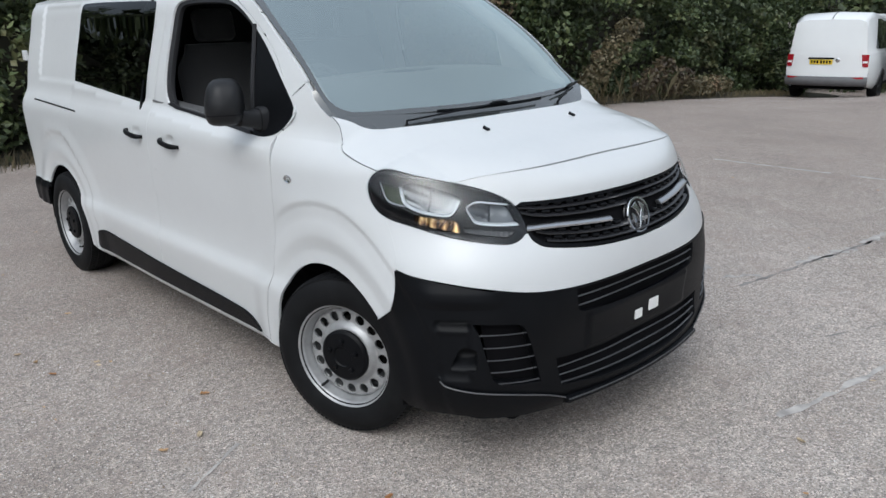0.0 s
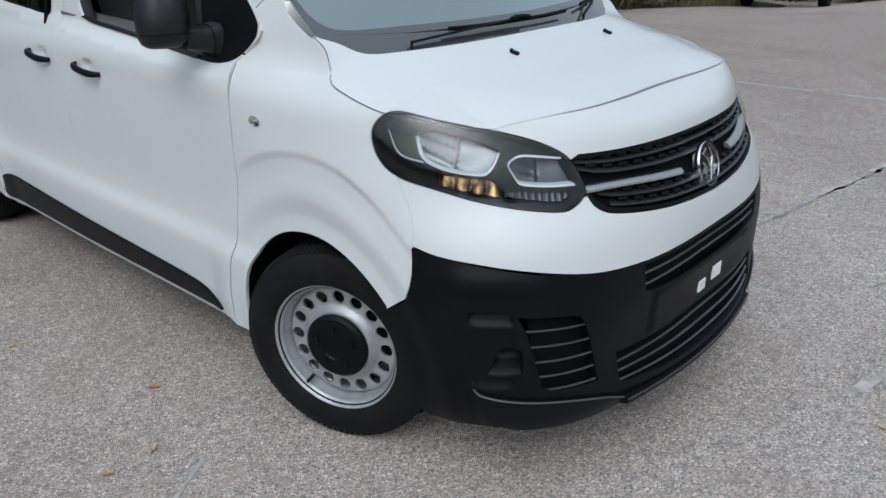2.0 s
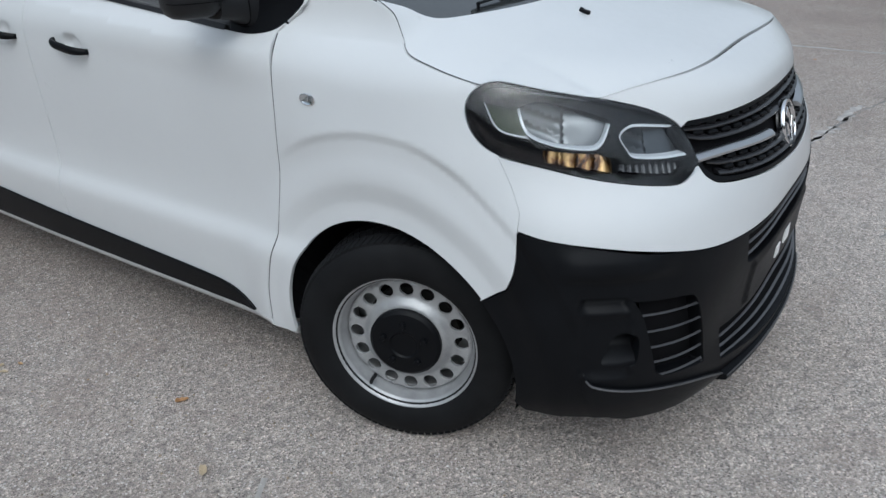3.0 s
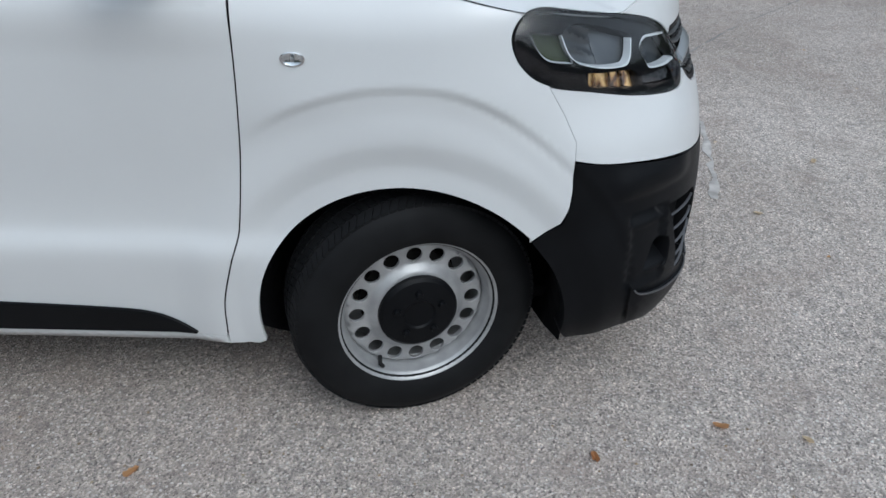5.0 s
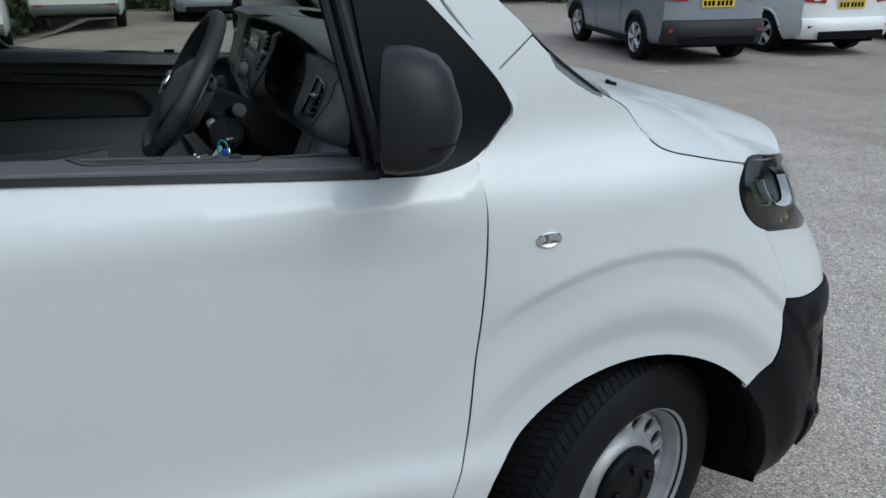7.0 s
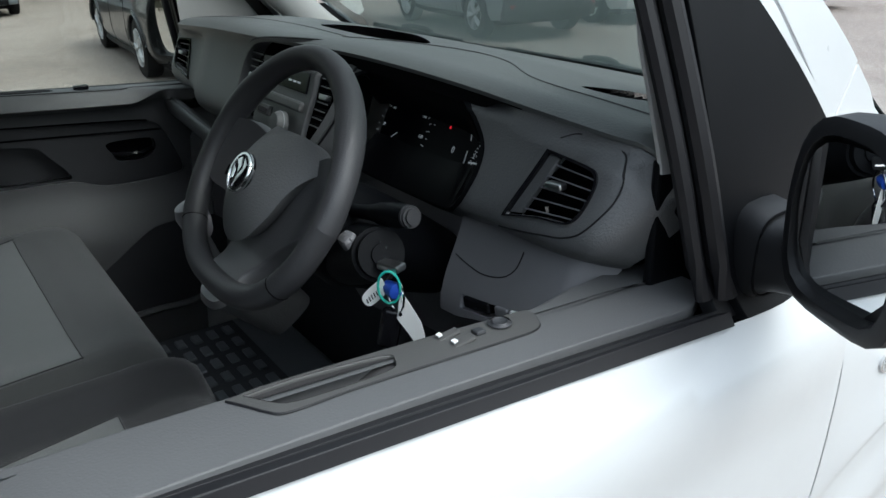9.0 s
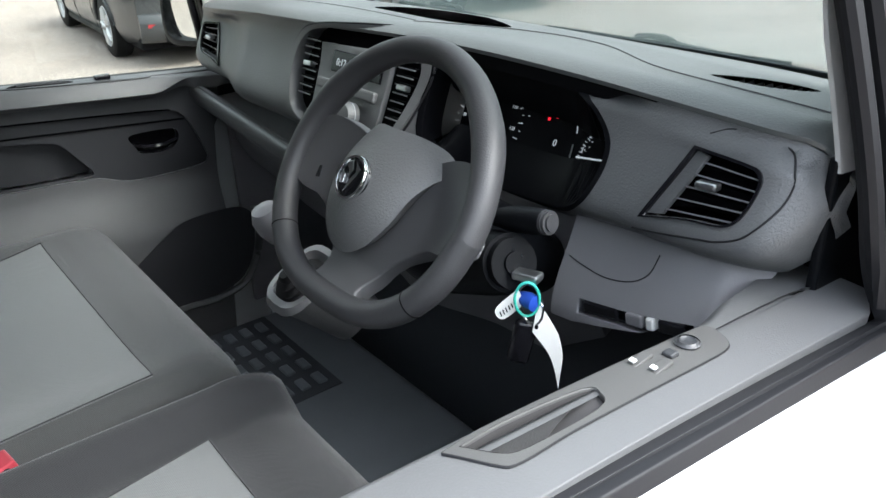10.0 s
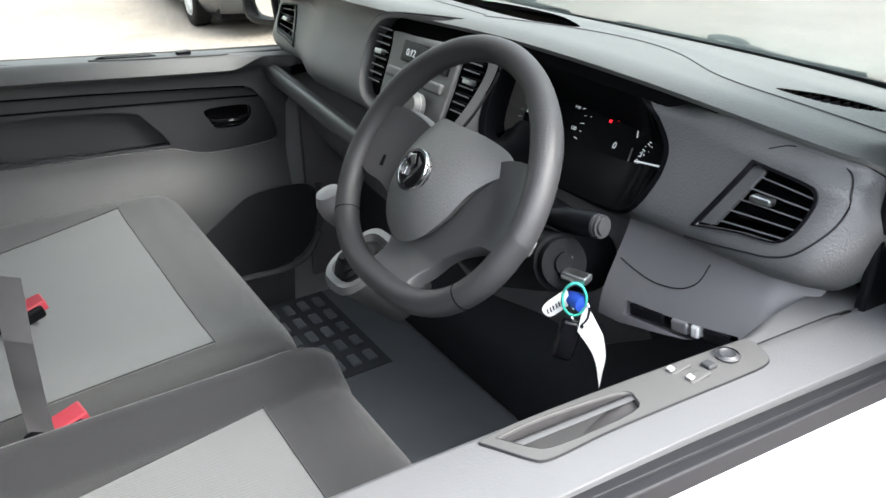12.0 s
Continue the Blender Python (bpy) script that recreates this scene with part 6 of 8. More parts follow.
part("spoke_button", slab([(-0.146, 0.006), (-0.136, 0.008), (-0.134, -0.008), (-0.144, -0.010)], 0.005, SW @ Matrix.Translation((0, 0, -0.014))), GLOSS_BLACK, wheel_ob)
part("spoke_joint", tube([tuple(wheel_map(lambda u, v: spoke_f(u, v) + 0.0006)(np.array(u), np.array(-0.122 - 0.004 * (1 - (u / 0.043) ** 2)))) for u in np.linspace(-0.043, 0.043, 15)], 0.0010, 6), DARK, wheel_ob)
on_wheel(loft(lathe([(0.070, -0.030), (0.080, -0.040), (0.070, -0.060), (0.055, -0.065)], 32, "z")), "hub_shell", DASH)

# column shroud, stalks, ignition and key
col = new("steering_column")
col.parent = van
rings = []
for w, rx, ry, up in ((-0.055, 0.060, 0.055, 0.0), (-0.10, 0.072, 0.068, -0.006), (-0.16, 0.078, 0.080, -0.012), (-0.25, 0.070, 0.070, -0.006), (-0.34, 0.060, 0.055, 0.0)):
    rings.append([SW @ Vector((rx * math.cos(a) * (1 + 0.12 * abs(math.cos(a))), up + ry * math.sin(a), w)) for a in np.linspace(0, 2 * math.pi, 28, endpoint=False)])
part("column_shroud", loft(rings), BLACK_PLASTIC, col, "black column shroud", True)
for s in (1, -1):
    base, tip_ = Vector((s * 0.070, 0.028, -0.105)), Vector((s * 0.196, 0.055, -0.100))
    stalk = [SW @ base.lerp(tip_, t) for t in np.linspace(0, 1, 10)]
    part("stalk", tube(stalk, 0.0125, 12, taper=[0.75, 0.75, 0.8, 0.85, 1.0, 1.25, 1.3, 1.3, 1.3, 1.15]), BLACK_PLASTIC, col, "control stalk", True)
    for t0, t1, k in ((0.985, 1.015, 0.0150), (1.02, 1.05, 0.0142), (1.05, 1.075, 0.0105)):
        part("stalk_end", tube([SW @ base.lerp(tip_, t) for t in (t0, t1)], k, 14), WHEEL_SKIN, col, "", True)
lower = [SW @ Vector((0.05, -0.03, -0.15)), SW @ Vector((0.11, -0.018, -0.125)), SW @ Vector((0.165, -0.006, -0.105))]
part("ignition_barrel", tube(lower, 0.042, 20, taper=[1.1, 1.0, 0.86]), BLACK_PLASTIC, col, "", True)
end = lower[2]
aim = (lower[2] - lower[1]).normalized()
part("ignition_ring", tube([end - aim * 0.004, end + aim * 0.012], 0.031, 24), BLACK_PLASTIC, col, "", True)
part("ignition_lock", tube([end, end + aim * 0.016], 0.014, 20), BLACK_PLASTIC, col, "", True)
for i in range(3):
    part("ignition_mark", box(0.0015, 0.0018, 0.003, 0, tuple(end + aim * 0.0125 + Vector((0, 0.016 - 0.014 * i, 0.020 - 0.003 * i)))), SATIN, col)
part("radio_stalk", box(0.022, 0.024, 0.046, 0.007, tuple(SW @ Vector((0.135, -0.012, -0.085))), (0, -30, 0)), MID_GREY, col)
part("radio_key", box(0.004, 0.016, 0.010, 0.002, tuple(SW @ Vector((0.140, -0.004, -0.072))), (0, -30, 0)), MID_GREY, col)

# bunch on the ignition key
bunch = thing("key_bunch", "car key with white tags on a green tie", "keys")
kx, ky, kz = -0.832, -0.578, 1.252
part("key_blade", box(0.020, 0.034, 0.010, 0.003, (kx, ky, kz), (0, 0, 20)), SATIN, bunch)
ring_pts = [(kx, ky - 0.006 + 0.020 * math.cos(a), kz - 0.036 + 0.026 * math.sin(a)) for a in np.linspace(0, 2 * math.pi, 25)]
part("key_loop", tube(ring_pts, 0.0016, 6), CHROME, bunch)
tie = [(kx - 0.012 + 0.010 * math.cos(a), ky - 0.012 - 0.010 * math.cos(a), kz - 0.022 + 0.022 * math.sin(a)) for a in np.linspace(0, 2 * math.pi, 25)]
part("cable_tie", tube(tie, 0.0018, 6), GREEN, bunch, "green cable tie")
part("blue_fob", loft(lathe([(0.001, -0.014), (0.010, -0.011), (0.0105, 0.0), (0.008, 0.011), (0.001, 0.014)], 14, "y")), BLUE, bunch, "", True)
bpy.data.objects["blue_fob"].location = (kx - 0.006, ky - 0.008, kz - 0.027)
HANG = Matrix(((-0.55, 0, 0.707, kx - 0.012), (0.55, 0, 0.707, ky - 0.004), (0, 1, 0, kz), (0, 0, 0, 1)))  # (left, up) on a plane that faces the door


def tag_card(name, pts, label):
    return part(name, slab(pts, 0.0008, HANG), CARD, bunch, label)


card = tag_card("card_tag", [tuple(p) for p in curve([(-0.022, -0.034, 1), (-0.016, -0.069, 1), (-0.040, -0.097), (-0.050, -0.118), (-0.058, -0.150, 1), (-0.061, -0.125), (-0.063, -0.100), (-0.056, -0.072, 1), (-0.036, -0.043), (-0.028, -0.034, 1)], 4)], "white card tag")
part("tag_hole", slab(circle(-0.022, -0.062, 0.003, 10), 0.0022, HANG @ Matrix.Translation((0, 0, -0.0007))), DARK, card)
tag2 = tag_card("number_tag", [tuple(p) for p in curve([(0.006, -0.013), (0.012, -0.016), (0.036, -0.034), (0.041, -0.043), (0.036, -0.051), (0.026, -0.052), (0.002, -0.035), (0.000, -0.026)], 4)], "cream key tag with a number")
for i in range(6):
    bx_, by_ = 0.010 + 0.0042 * i, -0.030 - 0.0030 * i
    part("number_bar", slab([(bx_ - 0.0012, by_ - 0.003), (bx_ + 0.0004, by_ - 0.004), (bx_ + 0.0030, by_ + 0.002), (bx_ + 0.0016, by_ + 0.003)], 0.0004, HANG @ Matrix.Translation((0, 0, -0.0008))), DARK, tag2)
part("key_fob", box(0.014, 0.028, 0.060, 0.007, (kx - 0.006, ky + 0.002, kz - 0.088), (12, 0, 45), 3), GLOSS_BLACK, bunch, "black remote fob", True)

# gear lever on the console
gear = new("gear_lever")
gear.parent = van
soft_square = lambda c: math.copysign(abs(c) ** 0.65, c)
RING_GREY = grained("gear_ring_grey", (0.165, 0.165, 0.172), 0.40, 0.1, 500, 0.3)
rings = []
for z, k in ((1.065, 1.10), (1.045, 1.06), (1.01, 0.95), (0.96, 0.80)):
    rings.append([(-0.853 + 0.054 * k * soft_square(math.cos(a)) + (1.065 - z) * 0.9, -0.040 + 0.052 * k * soft_square(math.sin(a)), z - 0.025 + 0.030 * soft_square(math.cos(a))) for a in np.linspace(0, 2 * math.pi, 24, endpoint=False)])
part("gear_console", loft(rings), DASH, gear, "grey gear console", True)
oval = lambda k, dz: [(-0.855 + 0.054 * k * soft_square(math.cos(a)), -0.040 + 0.052 * k * soft_square(math.sin(a)), 1.032 + dz + 0.030 * soft_square(math.cos(a)) * k) for a in np.linspace(0, 2 * math.pi, 24, endpoint=False)]
part("gaiter_ring", loft([oval(1.14, 0.006), oval(1.10, 0.020), oval(0.90, 0.020), oval(0.86, 0.002)], caps=False), RING_GREY, gear, "", True)
rings = []
for t in np.linspace(0, 1, 9):
    k = 0.84 * (1 - t) + 0.22 * t + 0.05 * math.sin(t * 22)
    rings.append([Vector(p) + Vector((-0.040 * t, -0.026 * t, 0.045 * t)) for p in oval(k, 0.006)])
part("gaiter", loft(rings), RUBBER, gear, "black gaiter", True)
stick = [(-0.885, -0.060, 1.09), (-0.925, -0.112, 1.18)]
part("gear_stick", tube(stick, 0.009, 10), SATIN, gear, "", True)
kn = lathe([(0.001, 0.040), (0.020, 0.036), (0.027, 0.020), (0.026, 0.0), (0.018, -0.022), (0.011, -0.03)], 20, "z")
bm = loft(list(reversed(kn)))
bmesh.ops.transform(bm, matrix=Matrix.Translation((-0.930, -0.120, 1.195)) @ Matrix.Rotation(radians(-22), 4, "Y"), verts=bm.verts)
part("gear_knob", bm, MID_GREY, gear, "grey gear knob", True)

# ---------- seats ----------


def cushion(name, x0, x1, y0, y1, ztop, thick, parent, label, rise_s, dish, cover):
    """A padded seat base with rolled edges."""
    nx, ny = 40, 36
    rings = []
    for i in range(nx + 1):
        u = i / nx
        x = x0 + (x1 - x0) * u
        ring = []
        for j in range(ny + 1):
            v = -1 + 2 * j / ny
            edge_ = np.clip((abs(v) - 0.80) / 0.20, 0, 1)
            lead = np.clip((u - 0.80) / 0.20, 0, 1)
            side_ = rise_s * smooth(0.66, 0.84, abs(v)) * (1 - edge_**2)
            z = ztop + side_ - dish * (1 - v**6) * (1 - lead) - thick * 0.55 * (1 - math.sqrt(max(0.0, 1 - edge_**2.4))) - thick * (1 - math.sqrt(max(0.0, 1 - lead**2.6))) * 0.8
            ring.append((x, (y0 + y1) / 2 + (y1 - y0) / 2 * v, z))
        ring.append((x, y1, ztop - thick))
        ring.append((x, y0, ztop - thick))
        rings.append(ring)
    return part(name, loft(rings), cover, parent, label, True, 70)


def seat_top(parent_spec, x, y):
    x0, x1, y0, y1, ztop, thick, dish, rise_s = parent_spec
    u, v = (np.asarray(x) - x0) / (x1 - x0), 2 * (np.asarray(y) - y0) / (y1 - y0) - 1
    edge_ = np.clip((np.abs(v) - 0.80) / 0.20, 0, 1)
    lead = np.clip((u - 0.80) / 0.20, 0, 1)
    side_ = rise_s * smooth(0.66, 0.84, np.abs(v)) * (1 - edge_**2)
    z = ztop + side_ - dish * (1 - v**6) * (1 - lead) - thick * 0.55 * (1 - np.sqrt(np.maximum(0, 1 - edge_**2.4))) - thick * (1 - np.sqrt(np.maximum(0, 1 - lead**2.6))) * 0.8
    return np.stack([np.asarray(x, float) + 0 * z, np.asarray(y, float) + 0 * z, z + 0.003], -1)


def seat(name, y0, y1, ztop, x1, label, ring, rise_s, cover):
    s = new(name)
    s.parent = van
    tagged(s, label)
    spec = (-1.62, x1, y0, y1, ztop, 0.13, 0.024, rise_s)
    base = cushion("seat_cushion", spec[0], x1, y0, y1, ztop, 0.13, s, "", rise_s, 0.024, cover)
    sheet("seat_panel", ring, [], lambda x, y: seat_top(spec, x, y), SEAT_FACE, s, 0.02, 0.006, 0.002, away=(-1.3, (y0 + y1) / 2, 0.5), label="ribbed grey seat panel")
    piping = [tuple(seat_top(spec, x, y) + np.array((0, 0, 0.001))) for x, y in dense(ring, 0.03)]
    part("seat_seam", tube(piping + piping[:1], 0.0014, 6), SEAT_CLOTH, s)
    w = (y1 - y0) / 2
    c = (y0 + y1) / 2
    rings = []
    for t in np.linspace(0, 1, 14):
        zz, xx = ztop - 0.02 + 0.62 * t, -1.54 - 0.16 * t
        k = 1 - 0.30 * smooth(0.75, 1.0, t)
        rings.append([(xx + 0.065 * math.cos(a) * (1 - 0.2 * t) + 0.02 * abs(math.sin(a)) ** 3, c + w * k * math.copysign(abs(math.sin(a)) ** 0.6, math.sin(a)), zz) for a in np.linspace(0, 2 * math.pi, 28, endpoint=False)])
    part("backrest", loft(rings), SEAT_BACK, s, "", True, 60)
    part("seat_base", box(0.50, (y1 - y0) * 0.86, ztop - 0.13 - 0.42, 0.02, (-1.34, c, (ztop - 0.13 + 0.42) / 2)), BLACK_PLASTIC, s)
    heads = (c,) if w < 0.3 else (c - w * 0.5, c + w * 0.5)
    for h in heads:
        part("headrest", box(0.10, 0.24, 0.18, 0.04, (-1.72, h, ztop + 0.70), (0, -10, 0), 4), SEAT_BACK, s, "", True)
    return s


driver = seat("driver_seat", -0.725, -0.155, 0.992, -0.975, "dark grey cloth driver's seat", [(-1.132, -0.255), (-1.132, -0.625), (-1.56, -0.625), (-1.56, -0.320)], 0.042, SEAT_CLOTH)
bench = seat("passenger_bench", -0.088, 0.735, 0.985, -0.985, "dark grey cloth double passenger bench", [(-1.136, -0.040), (-1.146, 0.645), (-1.56, 0.485), (-1.56, -0.070)], 0.0, BENCH_CLOTH)
for x, y, z, yaw in ((-1.400, -0.165, 0.985, 10), (-1.402, 0.205, 0.985, 8)):
    b = new("belt_buckle")
    b.parent = van
    tagged(b, "red and black seat belt buckle")
    m4 = pose(x, y, z, 0, -13, yaw)
    bm = box(0.075, 0.046, 0.026, 0.006)
    bmesh.ops.transform(bm, matrix=m4, verts=bm.verts)
    part("buckle_body", bm, BLACK_PLASTIC, b)
    bm = box(0.048, 0.036, 0.020, 0.003, (0.022, 0, 0.007))
    bmesh.ops.transform(bm, matrix=m4, verts=bm.verts)
    part("release_button", bm, RED, b, "red release button")
    stalk = tube([m4 @ Vector((-0.03, 0, 0)), m4 @ Vector((-0.12, 0, -0.03)), Vector((x - 0.16, y, 0.86))], 0.016, 8, 0.35)
    part("buckle_strap", stalk, BLACK_PLASTIC, b, "", True)
rows = []
for x, y, z in ((-1.405, -0.175, 1.24), (-1.412, -0.170, 1.145), (-1.416, -0.166, 1.065), (-1.417, -0.163, 0.98), (-1.43, -0.160, 0.88)):
    rows.append([(x + 0.016 * k, y - 0.016 * k, z + d) for k, d in ((-1, 0.0), (1, 0.0), (1, 0.002), (-1, 0.002))])
part("belt_webbing", loft(rows), MID_GREY, van, "grey seat belt webbing", True, 60)

# ---------- doors inside, floor, lining ----------
for s, door in ((-1, doors[0]), (1, doors[1])):
    def top_at(x, v, s=s):
        """Door capping: v runs from the outer seal to the room side."""
        x, v = np.broadcast_arrays(np.asarray(x, float), np.asarray(v, float))
        belt = np.interp(-x, (0.45, 0.59, 0.88, 1.215, 1.65), (1.245, 1.256, 1.277, 1.302, 1.327))
        y = 0.878 - 0.118 * v - 0.015 * np.sin(np.clip((-x - 0.55) / 1.0, 0, 1) * math.pi) * (1 - 0.6 * np.clip(v - 0.7, 0, 1))
        z = belt - 0.014 + 0.004 * np.sin(np.clip(v, 0, 1) * math.pi) - 0.30 * np.clip(v - 0.70 - 0.36 * smooth(-0.80, -0.64, x), 0, 1) ** 1.6
        return np.stack([x, s * y, z], -1)
    lift = lambda d: (lambda x, v: top_at(x, v) + np.array((0, 0, d)))
    inner = np.array((-1, s * 0.84, 0.9))
    PLATE = [(-1.122, 0.66, 1), (-1.096, 0.34), (-1.080, 0.30), (-1.02, 0.325), (-0.83, 0.345), (-0.805, 0.39), (-0.793, 0.54), (-0.790, 0.66), (-0.806, 0.725), (-0.90, 0.725), (-1.08, 0.705)]
    plate = [tuple(p) for p in curve(PLATE, 4)]
    GRIP = [(-1.108, 0.635, 1), (-1.088, 0.42), (-1.066, 0.365), (-0.985, 0.385), (-0.968, 0.50), (-0.975, 0.62), (-1.06, 0.665)]
    grip = [tuple(p) for p in curve(GRIP, 4)]
    gm = np.mean(np.array(grip), 0)
    cap = sheet("door_capping", [(-0.615, 0.06), (-1.66, 0.02), (-1.66, 0.95), (-0.70, 0.95), (-0.60, 1.12), (-0.55, 1.12), (-0.565, 0.30)], [[tuple(gm + (np.array(p) - gm) * 1.05) for p in grip]], top_at, DOOR_GREY, door, 0.016, 0.03, 0.004, away=inner, label="grey plastic door capping")[0]
    # the far door's plate and recess are darker, with the slot's shade in the colour
    sheet("switch_plate", plate, [grip], lift(0.0028), PLATE_GREY if s < 0 else INSERT, cap, 0.012, 0.004, 0.0015, away=inner)
    rim_line = [tuple(top_at(x, v) + np.array((0, 0, 0.0012))) for x, v in dense(plate, 0.012)]
    part("plate_joint", tube(rim_line + rim_line[:1], 0.0014, 6), SEAL, cap)
    floor_at = lambda x, v: top_at(x, v) - np.stack([0 * np.asarray(x), 0 * np.asarray(x), 0.030 - 0.027 * smooth(-1.045, -0.972, x)], -1)
    loop = dense(grip, 0.015)
    loop = list(loop) + [loop[0]]
    wall = [[tuple(top_at(x, v) + np.array((0, 0, 0.0035))), tuple(top_at(x, v) + np.array((0, 0, -0.001))), tuple(floor_at(*(gm + (np.array((x, v)) - gm) * 0.975)) - np.array((0, 0, 0.002)))] for x, v in loop]
    part("grip_wall", loft(wall, False), WELL_GREY if s < 0 else DARK, cap, "", True, 60)
    sheet("grip_well", grip, [], floor_at, WELL_GREY if s < 0 else DARK, cap, 0.010, 0.0, away=inner, label="dark grip recess")
    if s < 0:
        for x, v in ((-0.898, 0.635), (-0.893, 0.475)):
            p = top_at(x, v)
            part("window_switch", box(0.026, 0.011, 0.004, 0.0015, (p[0], p[1], p[2] + 0.0035), (0, -6, 0)), PLATE_GREY, cap)
            part("switch_tip", box(0.005, 0.006, 0.002, 0.0005, (p[0] - 0.010, p[1], p[2] + 0.0075), (0, -12, 0)), CARD, cap)
        p = top_at(-0.838, 0.575)
        part("mirror_knob", loft(lathe([(0.010, 0.0), (0.010, 0.003), (0.008, 0.0045), (0.006, 0.003), (0.001, 0.0032)], 22, "z")), INSERT, cap, "", True)
        bpy.data.objects["mirror_knob"].location = tuple(p + np.array((0, 0, 0.003)))
        part("knob_ring", loft(lathe([(0.0125, 0.0), (0.0130, 0.002), (0.0112, 0.003)], 24, "z"), caps=False), INSERT, cap, "", True)
        bpy.data.objects["knob_ring"].location = tuple(p + np.array((0, 0, 0.004)))
        p = top_at(-0.868, 0.545)
        part("mirror_selector", box(0.012, 0.012, 0.006, 0.002, tuple(p + np.array((0, 0, 0.004)))), INSERT, cap)
    else:
        p = top_at(-0.90, 0.55)
        part("window_switch", box(0.036, 0.018, 0.012, 0.003, tuple(p + np.array((0, 0, 0.007)))), GLOSS_BLACK, cap)

    def card_at(x, z, s=s):
        """The door's inner face, stepped out below the insert to make an arm ledge."""
        x, z = np.broadcast_arrays(np.asarray(x, float), np.asarray(z, float))
        low = 0.986 + 0.030 * smooth(-0.82, -1.02, x) + 0.030 * smooth(-1.02, -1.66, x)
        y = 0.815 - 0.050 * smooth(low + 0.006, low - 0.150, z) - 0.020 * smooth(1.20, 1.26, z)
        return np.stack([x, s * y, z], -1)
    band = [tuple(p) for p in curve([(-1.64, 1.243, 1), (-1.288, 1.213), (-1.047, 1.193), (-0.766, 1.167), (-0.729, 1.154), (-0.703, 1.120), (-0.670, 1.025), (-0.680, 1.004), (-0.78, 0.998), (-0.883, 1.003), (-0.967, 1.030), (-1.329, 1.049), (-1.64, 1.065, 1)], 5)]
    pull = [tuple(p) for p in curve([(-0.864, 1.112), (-0.83, 1.118), (-0.745, 1.112), (-0.736, 1.085), (-0.765, 1.058), (-0.835, 1.062), (-0.852, 1.085)], 5)]
    pocket = [tuple(p) for p in curve([(-1.62, 1.190), (-1.301, 1.164), (-1.146, 1.153), (-1.035, 1.135), (-1.005, 1.105), (-0.962, 1.042), (-0.99, 1.036), (-1.10, 1.040), (-1.329, 1.053), (-1.62, 1.068)], 5)]
    flat_at = lambda d: (lambda x, z: np.stack([np.asarray(x, float), s * (0.815 + d) + 0 * np.asarray(x), np.asarray(z, float)], -1))
    far = (-1, s * 1.5, 1.0)
    sheet("door_card", [(-0.55, 1.24), (-0.655, 1.252), (-1.66, 1.322), (-1.66, 0.40), (-0.70, 0.40), (-0.66, 0.90), (-0.640, 1.10)], [band], card_at, DOOR_GREY, door, 0.012, 0.008, 0.003, away=far, label="grey moulded door card")
    dp = sheet("door_insert", band, [pull, pocket], flat_at(0.010), INSERT, door, 0.02, 0.02, 0.004, away=far, label="black door insert with pull handle")[0]
    sheet("pull_well", pull, [], flat_at(0.038), DARK, dp, 0.02, 0.0, away=far)
    sheet("pocket_well", pocket, [], flat_at(0.050), INSERT, dp, 0.03, 0.0, away=far)
    part("inner_handle", tube([(x, s * (0.815 + d), z) for x, z, d in ((-0.845, 1.082, 0.03), (-0.825, 1.080, 0.008), (-0.78, 1.078, 0.002), (-0.745, 1.082, 0.02))], 0.010, 8, 0.7), GLOSS_BLACK, dp, "", True)
    part("insert_groove", tube([(x, s * 0.822, z) for x, z in ((-1.64, 1.206), (-1.297, 1.178), (-1.053, 1.160), (-0.86, 1.145), (-0.715, 1.133))], 0.0025, 6), DARK, dp)
    part("insert_joint", tube([tuple(card_at(x, z) - np.array((0, s * 0.001, 0))) for x, z in dense(band[3:18], 0.02, False)], 0.0022, 6), DARK, dp)
    lip_pts = [(-0.590, 0.87), (-0.588, 0.77), (-0.613, 0.70), (-0.655, 0.650), (-0.736, 0.630), (-0.821, 0.634), (-0.98, 0.63)]
    part("bin_rim", tube([(x, s * 0.752, z) for x, z in dense(curve(lip_pts, 5, False), 0.02, False)], 0.012, 10, 0.8), DOOR_GREY, door, "", True)
    bin_ring = [tuple(p) for p in curve([(-0.598, 0.85), (-0.600, 0.77), (-0.625, 0.70), (-0.665, 0.66), (-0.74, 0.642), (-1.02, 0.64), (-1.00, 0.74), (-0.906, 0.808), (-0.837, 0.855), (-0.785, 0.880), (-0.70, 0.885), (-0.63, 0.878)], 5)]
    # flat dark sheet that stands in for the bin's shaded inside
    sheet("bin_well", bin_ring, [], lambda x, z: np.stack([np.asarray(x, float), s * (0.756 + 0 * np.asarray(x)), np.asarray(z, float)], -1), INSERT, door, 0.05, 0.004, away=far)
    # door side pocket
    part("door_bin", box(0.62, 0.10, 0.20, 0.03, (-1.22, s * 0.72, 0.62), segments=3), DOOR_GREY, door, "", True)
    # inner pillar trim and lining above the doors
    rings = []
    for q, z in curve(PILLAR, 3, False)[1:]:
        p = wrap(q, z, -0.035)
        rings.append([(p[0] - 0.062 + 0.05 * math.cos(a), s * (abs(p[1]) - 0.022 + 0.036 * math.sin(a)), p[2] - 0.034 + 0.02 * math.cos(a)) for a in np.linspace(0, 2 * math.pi, 12, endpoint=False)])
    part("pillar_trim", loft(rings), LINING, van, "light grey pillar trim", True)
